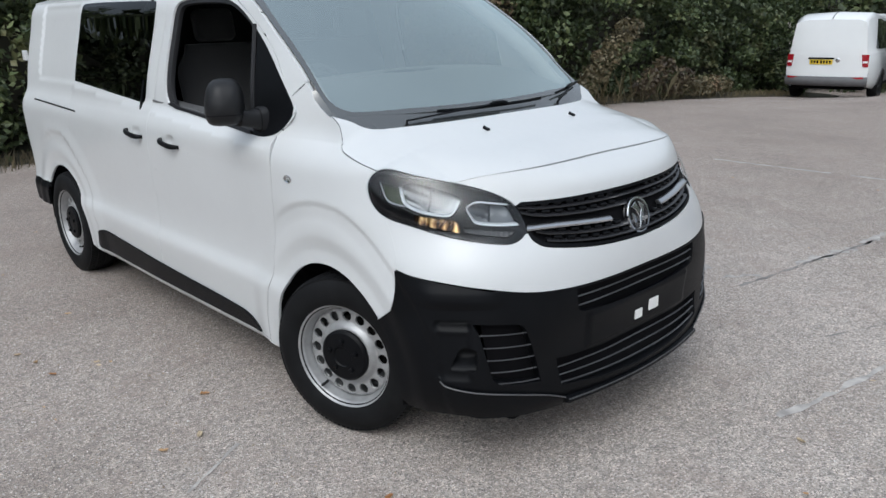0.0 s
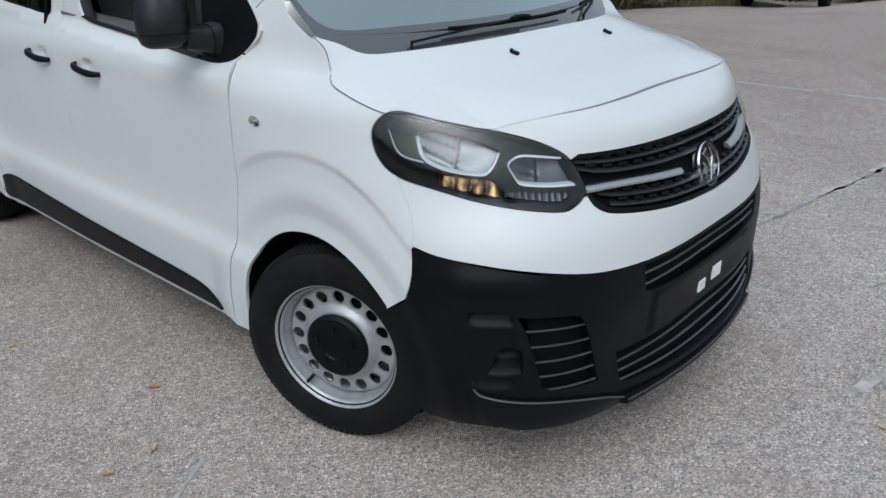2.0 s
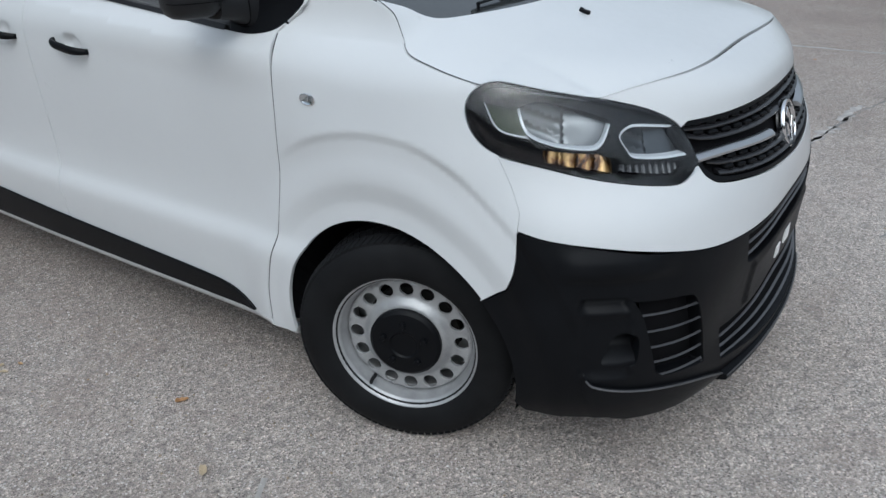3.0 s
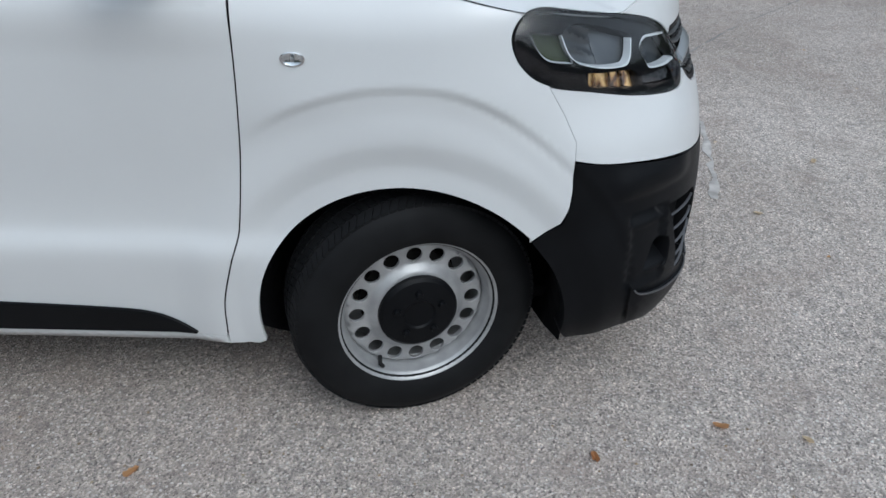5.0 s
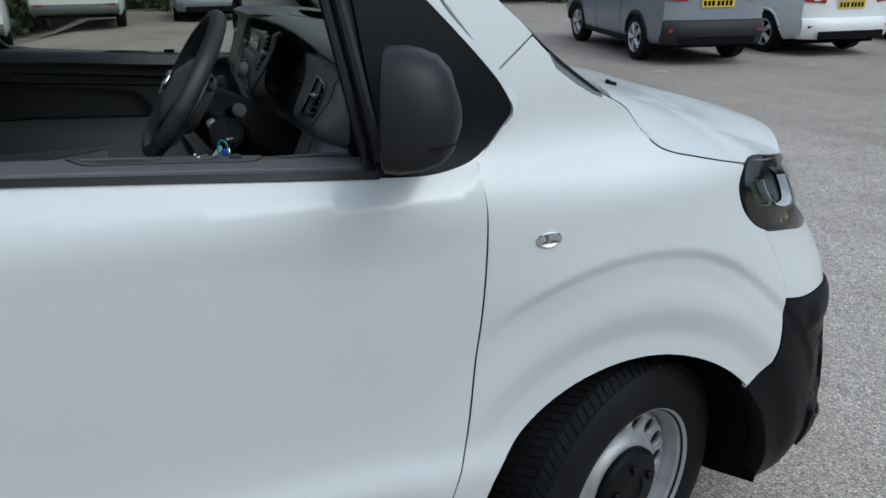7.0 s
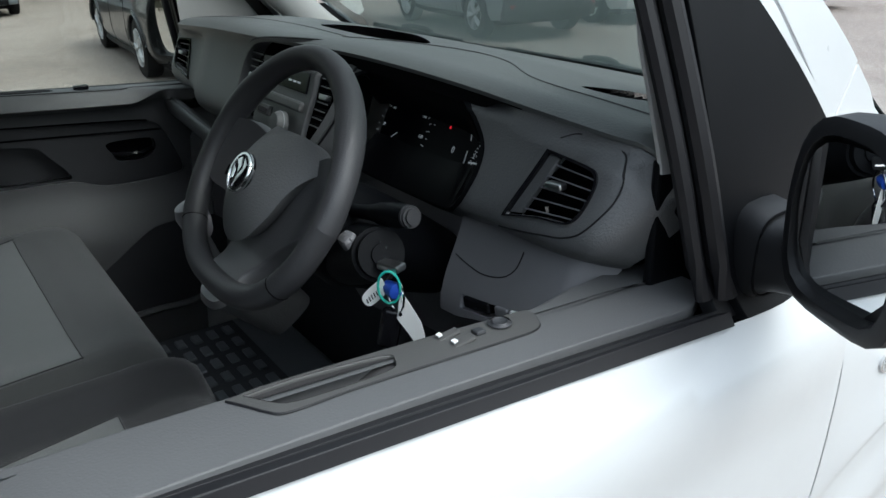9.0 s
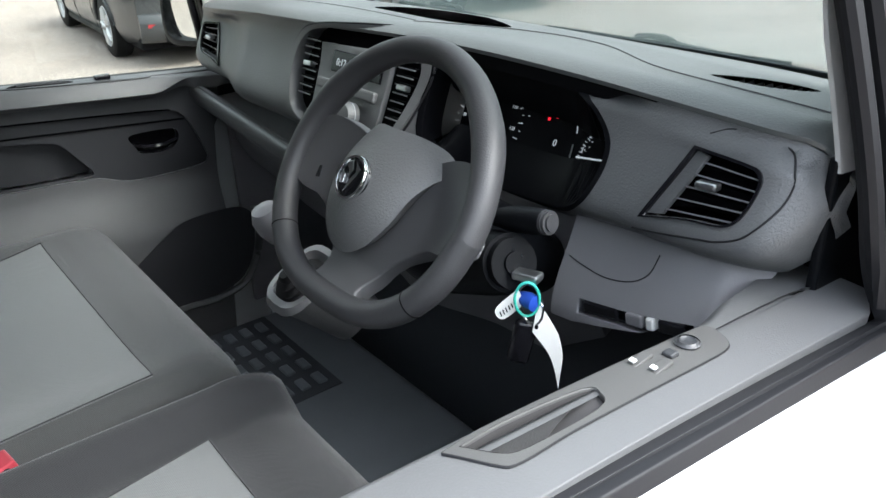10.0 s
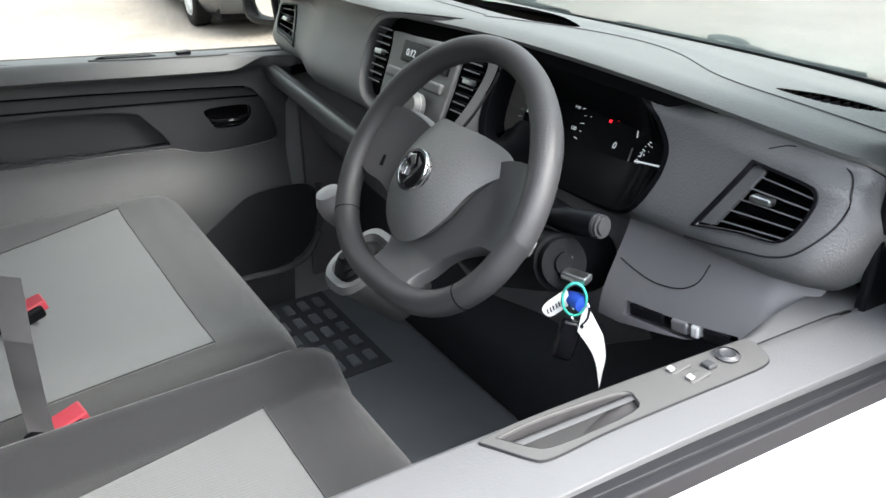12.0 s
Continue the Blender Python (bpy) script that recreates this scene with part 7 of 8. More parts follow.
    part("pillar_grille", slab(circle(0, 0, 0.045, 18, ry=0.025), 0.004, Matrix.Translation((-0.285, s * 0.755, 1.448)) @ Matrix.Rotation(radians(s * 72), 4, "X") @ Matrix.Rotation(radians(33), 4, "Z")), LINING, van)
    part("kick_panel", box(0.16, 0.02, 0.60, 0.004, (-0.53, s * 0.80, 0.86)), MID_GREY, van)
    part("dash_end", box(0.16, 0.012, 0.22, 0.004, (-0.54, s * 0.803, 1.29)), BLACK_PLASTIC, van)

part("roof_lining", slab([(-0.78, -0.70), (-0.78, 0.70), (-1.74, 0.72), (-1.74, -0.72)], 0.012, Matrix.Translation((0, 0, 1.862))), LINING, van, "light grey roof lining")
part("bulkhead", slab([(-0.90, 0.30), (0.90, 0.30), (0.90, 1.25), (0.74, 1.86), (-0.74, 1.86), (-0.90, 1.25)], 0.02, Matrix(((0, 0, 1, -1.80), (1, 0, 0, 0), (0, 1, 0, 0), (0, 0, 0, 1)))), BLACK_PLASTIC, van, "dark cabin bulkhead")
floor_ = box(1.35, 1.58, 0.03, 0.01, (-1.13, 0, 0.43))
part("cabin_floor", floor_, MAT, van, "black rubber cabin floor")
part("footwell_front", box(0.03, 1.56, 0.62, 0.01, (-0.455, 0, 0.74)), MAT, van)
part("floor_step", box(0.60, 0.80, 0.14, 0.03, (-0.81, 0.28, 0.51), segments=4), TUNNEL_MAT, van, "raised grey rubber floor over the tunnel", True)
# dark sheet that paints the shaded gaps between the mat ribs
part("rib_bed", box(0.30, 0.42, 0.003, 0.001, (-0.80, 0.445, 0.5805)), MAT, van)
for i in range(6):
    for j in range(5):
        part("mat_rib", box(0.024, 0.048, 0.010, 0.004, (-0.91 + 0.045 * i, 0.60 - 0.078 * j, 0.583)), TUNNEL_MAT, van)
part("driver_mat", box(0.50, 0.46, 0.012, 0.004, (-0.86, -0.44, 0.452)), MAT, van, "ribbed rubber floor mat")
for y, w in ((-0.62, 0.05), (-0.46, 0.09), (-0.30, 0.08)):
    ped = part("pedal", box(0.02, w, 0.11, 0.006, (-0.50, y, 0.62), (0, -28, 0)), RUBBER, van, "black rubber pedal")
    part("pedal_arm", tube([(-0.49, y, 0.66), (-0.42, y, 0.85)], 0.010, 8), BLACK_PLASTIC, ped)
part("door_seal_step", box(1.1, 0.06, 0.05, 0.02, (-1.10, -0.80, 0.44)), BLACK_PLASTIC, van)
# glass of the left door
sheet("door_glass", opening, [], lambda q, z: wrap(q, z, -0.018) * np.array((1, -1, 1)), DOOR_GLASS, doors[1], 0.06, 0.0, label="raised door glass")[0].visible_shadow = False

# ---------- car park ground ----------
m = Nodes("asphalt", Roughness=0.85)
fine, mid, slow = m.noise(260, 3, 0.6), m.noise(38, 5, 0.65), m.noise(0.55, 6, 0.6)
vor = m.node("TexVoronoi", Scale=170.0)
m.link(m.coords(), vor.inputs["Vector"])
stones = m.ramp(vor.outputs["Color"], [(0.04, (0.060, 0.054, 0.050)), (0.30, (0.345, 0.322, 0.302)), (0.70, (0.555, 0.522, 0.494)), (0.97, (1.0, 0.95, 0.90))])
tone = m.ramp(slow, [(0.3, (0.66, 0.61, 0.57)), (0.48, (0.92, 0.885, 0.85)), (0.70, (1.08, 1.05, 1.02))])
col = m.mix(1.0, stones, tone, "MULTIPLY")
# paler round a spot ahead of the van, darker and browner with distance
where = m.node("VectorMath")
where.operation = "DISTANCE"
where.inputs[1].default_value = (2.7, 0.3, 0.0)
m.link(m.coords(), where.inputs[0])
reach = m.math("ADD", where.outputs["Value"], m.math("MULTIPLY", m.noise(0.8, 4, 0.6), 4.0))
col = m.mix(1.0, col, m.ramp(m.math("MULTIPLY", reach, 0.1), [(0.30, (1.26, 1.24, 1.22)), (0.60, (0.95, 0.91, 0.885)), (0.95, (0.80, 0.735, 0.705))]), "MULTIPLY")
col = m.mix(m.math("MULTIPLY", m.ramp(fine, [(0.35, (0, 0, 0)), (0.7, (1, 1, 1))]), 0.35), col, (0.25, 0.24, 0.235))
col = m.mix(m.math("MULTIPLY", m.ramp(m.noise(2.3, 7, 0.7), [(0.48, (0, 0, 0)), (0.68, (1, 1, 1))]), 0.6), col, (0.31, 0.25, 0.215))
col = m.mix(m.math("MULTIPLY", m.ramp(mid, [(0.36, (1, 1, 1)), (0.5, (0, 0, 0))]), 0.58), col, (0.19, 0.172, 0.16))
col = m.mix(m.math("MULTIPLY", m.ramp(m.noise(110, 2, 0.5), [(0.62, (0, 0, 0)), (0.70, (1, 1, 1))]), 0.38), col, (0.70, 0.67, 0.64))
# larger pale stones that the worn tar has let go
big = m.node("TexVoronoi", Scale=85.0)
m.link(m.coords(), big.inputs["Vector"])
pick = m.math("MULTIPLY", m.ramp(big.outputs["Color"], [(0.70, (0, 0, 0)), (0.76, (1, 1, 1))]), m.ramp(big.outputs["Distance"], [(0.30, (1, 1, 1)), (0.42, (0, 0, 0))]))
col = m.mix(m.math("MULTIPLY", pick, 0.55), col, (0.80, 0.765, 0.73))
dark = m.math("MULTIPLY", m.ramp(big.outputs["Color"], [(0.26, (1, 1, 1)), (0.31, (0, 0, 0))]), m.ramp(big.outputs["Distance"], [(0.30, (1, 1, 1)), (0.45, (0, 0, 0))]))
col = m.mix(m.math("MULTIPLY", dark, 0.55), col, (0.11, 0.10, 0.095))
m.colour(col)
m.bump(m.math("ADD", vor.outputs["Distance"], m.math("MULTIPLY", mid, 0.6)), 0.8, 0.008)
ASPHALT = m.mat


def fall(x, y):
    """The car park slopes gently away from the van, mostly towards the hedge."""
    return -0.013 - 0.0045 * min(max(0.0, math.hypot(x, y) - 8.0), 14.0) ** 2 * (0.25 + 0.75 * float(smooth(-2.2, -4.4, x)))


g = bmesh.new()
bmesh.ops.create_grid(g, x_segments=240, y_segments=240, size=150)
for v in g.verts:
    v.co.z = fall(v.co.x, v.co.y)
ground = part("ground", g, ASPHALT)
tagged(ground, "worn grey asphalt car park", "ground", "", "structure")


# faded bay lines, a patched crack and scattered litter of leaves
LINE = grained("worn_line_paint", (0.43, 0.42, 0.40), 0.8, 0.3, 60, 0.5, big=12)
TAR = grained("crack_filler", (0.25, 0.237, 0.225), 0.8, 0.3, 90, 0.6)


def strip(name, pts, width, material, label, ragged=0.3, seed=1):
    """A thin uneven band laid 3 mm above the ground."""
    rnd = random.Random(seed)
    line = dense(pts, 0.06, False)
    rows = []
    for i, p in enumerate(line):
        d = line[min(i + 1, len(line) - 1)] - line[max(i - 1, 0)]
        n = np.array((-d[1], d[0])) / (np.linalg.norm(d) + 1e-9)
        w = width * (1 + ragged * (rnd.random() - 0.5) * 2) / 2
        o = n * width * ragged * (rnd.random() - 0.5)
        rows.append([(*(p + o + n * w), fall(*p) + 0.003), (*(p + o - n * w), fall(*p) + 0.003)])
    ob = part(name, loft(rows, False), material)
    return tagged(ob, label, "marking", "", "structure")


for a, b, k in (((-1.9, 5.95), (-0.55, 5.93), 1), ((-0.35, 5.94), (0.7, 5.96), 2), ((0.9, 5.95), (3.2, 5.93), 3)):
    strip("bay_line", [a, b], 0.045, LINE, "worn white bay line on asphalt", 0.5, k)
PALE = grained("worn_patch", (0.40, 0.38, 0.36), 0.9, 0.35, 70, 0.6, big=16)
for pts, w, k in (([(0.22, 2.05), (0.40, 2.24)], 0.07, 31), ([(0.47, 2.62), (0.56, 3.05), (0.60, 3.30)], 0.06, 32), ([(0.62, 3.45), (0.68, 3.95)], 0.05, 33), ([(1.30, 0.48), (1.40, 0.95), (1.47, 1.42)], 0.028, 34),
                  ([(-0.04, -1.62), (-0.13, -1.46), (-0.23, -1.31)], 0.012, 35), ([(-0.02, 2.10), (0.10, 2.16)], 0.09, 36)):
    strip("worn_streak", pts, w, PALE, "pale worn streak on asphalt", 0.9, k)
strip("ground_crack", [(0.40, 1.95), (0.455, 2.31), (0.50, 2.62), (0.53, 2.80), (0.60, 3.2), (0.66, 3.6), (0.9, 4.4)], 0.020, TAR, "dark filled crack in the asphalt", 0.8, 5)
strip("ground_crack", [(1.1, 1.5), (1.5, 2.4), (2.2, 3.3), (3.4, 4.6)], 0.014, TAR, "dark filled crack in the asphalt", 0.9, 7)
for x, y, k in ((5.60, 6.82, 1), (8.02, 6.58, 2), (11.07, 8.29, 3), (2.9, 6.6, 4)):
    strip("bay_mark", [(x - 0.09, y), (x + 0.09, y - 0.02)], 0.10, LINE, "worn white bay corner mark", 0.4, k + 20)
m = Nodes("dead_leaf", Roughness=0.75)
tint = m.node("ObjectInfo")
m.colour(m.ramp(tint.outputs["Random"], [(0.0, (0.46, 0.22, 0.09)), (0.35, (0.58, 0.38, 0.19)), (0.65, (0.42, 0.28, 0.15)), (1.0, (0.66, 0.56, 0.40))]))
m.bump(m.noise(160, 3), 0.5, 0.001)
LEAF = m.mat


def fallen_leaf(x, y, size, yaw, rnd):
    """A curled leaf with a midrib fold and a ragged edge."""
    bm = bmesh.new()
    rim = []
    n = 14
    for i in range(n):
        a = 2 * math.pi * i / n
        r = size * (0.62 + 0.38 * abs(math.cos(a))) * (0.8 + 0.35 * rnd.random())
        px, py = r * math.cos(a), 0.7 * r * math.sin(a)
        rim.append(bm.verts.new((px, py, abs(py) * 0.35 + 0.25 * abs(px) * rnd.random() + 0.004)))
    mid = bm.verts.new((0, 0, 0.003))
    for i in range(n):
        bm.faces.new((mid, rim[i], rim[(i + 1) % n]))
    out = bmesh.ops.solidify(bm, geom=list(bm.faces), thickness=0.0008)
    bmesh.ops.transform(bm, matrix=pose(x, y, fall(x, y), 0, 0, yaw), verts=bm.verts)
    ob = part("fallen_leaf", bm, LEAF)
    return tagged(ob, "curled brown fallen leaf on asphalt", "leaf", "fallen leaves")


rnd = random.Random(11)
for x, y, s in ((0.919, -0.965, 0.034), (1.157, -1.014, 0.026), (0.531, -1.098, 0.03), (-0.753, -1.195, 0.034), (-0.411, -1.39, 0.035), (-0.40, -1.56, 0.03), (0.44, -1.29, 0.042), (1.72, -0.55, 0.03), (1.45, 0.35, 0.03), (1.9, 0.9, 0.035)):
    fallen_leaf(x, y, s * 0.72, rnd.random() * 360, rnd)
for i in range(90):
    x, y = rnd.uniform(-7.5, 7), rnd.uniform(-3.5, 9)
    if -4.3 < x < 1.0 and -1.0 < y < 1.0:
        continue
    fallen_leaf(x, y, rnd.uniform(0.008, 0.020), rnd.random() * 360, rnd)
for i in range(46):
    fallen_leaf(rnd.uniform(-4.6, -0.9), rnd.uniform(-2.3, -1.25), rnd.uniform(0.009, 0.022), rnd.random() * 360, rnd)

# grit and leaf crumbs strewn over the asphalt
m = Nodes("grit_stone", Roughness=0.85)
isle = m.node("NewGeometry")
m.colour(m.ramp(isle.outputs["Random Per Island"], [(0.0, (0.10, 0.085, 0.07)), (0.35, (0.30, 0.22, 0.14)), (0.6, (0.55, 0.52, 0.48)), (1.0, (0.75, 0.73, 0.70))]))
GRIT = m.mat
verts, faces = [], []
for i in range(3600):
    if i % 2:
        x, y = rnd.uniform(-2.5, 2.6), rnd.uniform(-2.3, -0.9)
    else:
        x, y = rnd.uniform(-6, 9), rnd.uniform(-2.5, 9)
    if -4.2 < x < 0.9 and -0.92 < y < 0.92:
        continue
    r_ = rnd.uniform(0.0018, 0.0062)
    turn_, b = rnd.random() * 6.28, len(verts)
    for k in range(4):
        a = turn_ + k * 1.571
        verts.append((x + r_ * math.cos(a) * rnd.uniform(0.6, 1.3), y + r_ * math.sin(a) * rnd.uniform(0.6, 1.3), fall(x, y) + 0.0005))
    verts.append((x, y, fall(x, y) + r_ * rnd.uniform(0.7, 1.3)))
    faces += [(b + k, b + (k + 1) % 4, b + 4) for k in range(4)]
tagged(finish("grit", mesh_of("grit", verts, faces), GRIT, smooth_=False), "small stones and leaf crumbs on asphalt", "grit", "", "stuff")

# ---------- parked vehicles ----------
CAR_GLASS = plain("dark_car_glass", (0.015, 0.018, 0.02), 0.04, 0.0, Coat_Weight=1.0)
YELLOW = plain("yellow_plate", (0.72, 0.52, 0.04), 0.45)
ALLOY = plain("alloy", (0.66, 0.67, 0.69), 0.3, 0.4)


def car(label, category, at, yaw, material, spec, lamp_style="side", bumper_mat=None, plate=True, exhaust=False, alloy=ALLOY, group="parked cars", lift=0.0):
    """A parked vehicle built round its rear axle; x runs forward. spec: stations (x, half width at belt, half width at roof, sill, belt, roof), wheelbase, tyre radius, rear x."""
    stations, wheelbase, radius, rear, front = spec
    root = thing(category.replace(" ", "_"), label, category, group)
    xs = [s[0] for s in stations]
    f_w, f_r, f_s, f_b, f_t = (spline(xs, [s[i] for s in stations]) for i in range(1, 6))
    tt = (0.0, 0.07, 0.20, 0.36, 0.48, 0.54, 0.72, 0.86, 0.93, 1.0)

    def skin_at(x, t, off=0.0, s=1):
        x, t = np.broadcast_arrays(np.asarray(x, float), np.asarray(t, float))
        w, r, sill, belt, roof = f_w(x), f_r(x), f_s(x), f_b(x), f_t(x)
        y = np.zeros(x.shape)
        z = np.zeros(x.shape)
        ys = [w * 0.90, w * 0.97, w * 1.0, w * 0.995, w * 0.965, w * 0.93, w * 0.45 + r * 0.52, r, r * 0.80, 0 * w]
        zs = [sill, sill + 0.07 * (belt - sill) / 0.5, sill + 0.2 * (belt - sill) / 0.5, sill + 0.36 * (belt - sill) / 0.5, sill + 0.96 * (belt - sill), belt + 0.04 * (roof - belt), belt + 0.5 * (roof - belt), roof - 0.10 * (roof - belt), roof - 0.02 * (roof - belt), roof]
        for i in range(9):
            k = np.clip((t - tt[i]) / (tt[i + 1] - tt[i]), 0, 1)
            on = (t >= tt[i]) & (t <= tt[i + 1])
            y = np.where(on, ys[i] + (ys[i + 1] - ys[i]) * k, y)
            z = np.where(on, zs[i] + (zs[i + 1] - zs[i]) * k, z)
        return np.stack([x, s * (y + off), z + off * 0.3], -1)

    def t_of(x, z):
        return float(np.clip((z - f_s(x)) / (f_b(x) - f_s(x)) * 0.5, 0, 0.5))
    x0, x1 = rear + 0.04, front - 0.03
    for s in (1, -1):
        low = []
        for i in range(61):
            x = x0 + (x1 - x0) * i / 60
            t = 0.0
            for cx in (0.0, wheelbase):
                if abs(x - cx) < radius * 1.13:
                    t = max(t, t_of(x, radius + math.sqrt((radius * 1.13) ** 2 - (x - cx) ** 2)))
            low.append((x, t))
        ring = low + [(x1, 0.999), (x0, 0.999)]
        sheet("body_side", ring, [], lambda x, t, s=s: skin_at(x, t, 0, s), material, root, 0.07, 0.0, away=(1.2, 0, 0.7))
        win = [(rear + 0.45, 0.57), (rear + 0.75, 0.56), (wheelbase - 0.25, 0.56), (wheelbase - 0.85, 0.83), (rear + 0.62, 0.83)]
        sheet("side_glass", [tuple(p) for p in curve([(*p, 1) for p in win], 4)], [], lambda x, t, s=s: skin_at(x, t, 0.006, s), CAR_GLASS, root, 0.08, 0.0, away=(1.2, 0, 0.7))
        for x in (0.62, 1.62):
            part("door_gap", tube([tuple(skin_at(x, t, 0.0005, s)) for t in np.linspace(0.06, 0.80, 12)], 0.004, 5), DARK, root)
        part("door_grip", box(0.17, 0.03, 0.025, 0.008, tuple(skin_at(0.75, 0.44, 0.012, s))), material, root)
        for cx in (0.0, wheelbase):
            part("arch_trim", tube([tuple(skin_at(cx + radius * 1.14 * math.cos(a), t_of(cx, radius + radius * 1.14 * math.sin(a)), 0.004, s)) for a in np.linspace(0.1, math.pi - 0.1, 16)], 0.022, 6), bumper_mat or material, root)
        part("lower_sill", tube([tuple(skin_at(x, 0.02, 0.0, s)) for x in np.linspace(radius * 1.2, wheelbase - radius * 1.2, 8)], 0.045, 8), BLACK_PLASTIC, root)
    # ends
    for end, x, sg in (("rear_panel", x0, -1), ("front_panel", x1, 1)):
        w, r, sill, belt, roof = (float(f(x)) for f in (f_w, f_r, f_s, f_b, f_t))
        half_ring = [tuple(skin_at(x, t)[1:]) for t in np.linspace(0, 1, 40)]
        ring = half_ring + [(-y, z) for y, z in reversed(half_ring[:-1])]
        slope = 0.55 if lamp_style != "van" else 0.10

        def end_at(y, z, x=x, sg=sg, w=w, belt=belt, slope=slope):
            y, z = np.broadcast_arrays(np.asarray(y, float), np.asarray(z, float))
            return np.stack([x + sg * (0.10 * (1 - (y / (w * 1.02)) ** 4)) - sg * slope * np.clip(z - belt, 0, 2) * (1 - (y / (w * 1.02)) ** 4), y, z], -1)
        sheet(end, ring, [], end_at, material, root, 0.06, 0.0, away=(1.2, 0, 0.7))
        if sg < 0:
            back_at, back = end_at, (w, r, sill, belt, roof)
    w, r, sill, belt, roof = back
    mid = (1.2, 0, 0.7)
    gl = [(-r * 0.86, roof - 0.12), (r * 0.86, roof - 0.12), (w * 0.84, belt + 0.06), (-w * 0.84, belt + 0.06)]
    if lamp_style != "van":
        sheet("rear_glass", gl, [], lambda y, z: back_at(y, z) - np.array((0.006, 0, 0)), CAR_GLASS, root, 0.08, 0.0, away=mid)
    else:
        sheet("tailgate_panel", gl, [], lambda y, z: back_at(y, z) - np.array((0.008, 0, 0)), material, root, 0.08, 0.012, 0.006, away=mid)
    h = belt - sill
    for s in (1, -1):
        if lamp_style == "van":
            lamp = [(s * w * 0.82, belt - 0.02), (s * w * 0.985, belt - 0.02), (s * w * 0.985, belt - 0.30), (s * w * 0.86, belt - 0.30)]
        else:
            lamp = [(s * w * 0.52, belt - 0.10 + lift), (s * w * 0.97, belt - 0.03 + lift), (s * w * 0.985, belt - 0.20 + lift), (s * w * 0.60, belt - 0.22 + lift)]
        sheet("tail_lamp", [tuple(p) for p in curve([(*p, 1) for p in lamp], 3)], [], lambda y, z: back_at(y, z) - np.array((0.014, 0, 0)), RED_LENS, root, 0.05, 0.012, 0.004, away=mid)
        c = np.mean(np.array(lamp), 0)
        sheet("reverse_lamp", [(c[0] - 0.05, c[1] - 0.05), (c[0] + 0.05, c[1] - 0.05), (c[0] + 0.05, c[1] - 0.005), (c[0] - 0.05, c[1] - 0.005)], [], lambda y, z: back_at(y, z) - np.array((0.018, 0, 0)), WHITE_PLASTIC, root, 0.05, 0.004, away=mid)
        sheet("bumper_reflector", [(s * w * 0.66, sill + h * 0.26), (s * w * 0.92, sill + h * 0.28), (s * w * 0.92, sill + h * 0.22), (s * w * 0.66, sill + h * 0.20)], [], lambda y, z: back_at(y, z) - np.array((0.075, 0, 0)), RED_LENS, root, 0.08, 0.006, away=mid)
    # bumper
    rings = []
    tall = 0.27 if lamp_style == "van" else 0.44
    for y in np.linspace(-1, 1, 17):
        px = float(back_at(y * w * 0.985, belt - 0.2)[0])
        bend = 0.05 * (1 - abs(y) ** 6)
        rings.append([(px - bend + 0.02, y * w * 1.0, sill - 0.02), (px - bend - 0.03, y * w * 1.0, sill + 0.02), (px - bend - 0.045, y * w, sill + h * tall * 0.5), (px - bend - 0.03, y * w, sill + h * tall * 0.9), (px - bend + 0.02, y * w, sill + h * tall), (px + 0.10, y * w * 0.98, sill + h * tall), (px + 0.10, y * w * 0.98, sill - 0.02)])
    part("rear_bumper", loft(rings), bumper_mat or material, root, "", True, 60)
    if lamp_style != "van":
        part("bumper_insert", box(0.02, w * 1.5, h * 0.17, 0.008, (float(back_at(0, belt - 0.2)[0]) - 0.092, 0, sill + h * 0.07)), BLACK_PLASTIC, root)
    if plate:
        zc = belt - 0.19
        px = float(back_at(0, zc)[0]) - 0.012
        yc = w * 0.12 if lamp_style == "van" else 0.0
        pl = part("number_plate", box(0.008, 0.50, 0.11, 0.004, (px, yc, zc)), YELLOW, root, "yellow number plate with dark bars")
        for i in range(7):
            part("plate_bar", box(0.002, 0.045, 0.07, 0, (px - 0.0045, yc - 0.19 + 0.062 * i + (0.02 if i > 3 else 0), zc)), DARK, pl)
        part("plate_lamp_bar", box(0.03, 0.56, 0.035, 0.008, (px - 0.004, yc, zc + 0.085)), BLACK_PLASTIC if lamp_style == "van" else material, root)
    bm = loft(lathe([(0.05, 0), (0.05, 0.012), (0.04, 0.016), (0.001, 0.016)], 20, "x"))
    bmesh.ops.transform(bm, matrix=Matrix.Translation((float(back_at(0, belt - 0.02)[0]) + 0.003, -w * 0.28 if lamp_style == "van" else 0, belt - (0.15 if lamp_style == "van" else 0.0))) @ Matrix.Diagonal((-1, 1, 1, 1)), verts=bm.verts)
    part("maker_badge", bm, CHROME, root, "plain round badge", True)
    if exhaust:
        for y in (-0.52, -0.44):
            bm = tube([(rear - 0.10, y * w / 0.9, sill + 0.02), (rear + 0.12, y * w / 0.9, sill + 0.03)], 0.042, 16)
            bmesh.ops.delete(bm, geom=[f for f in bm.faces if len(f.verts) > 6], context="FACES")
            part("exhaust_tip", bm, CHROME, root, "chrome tailpipe", True)
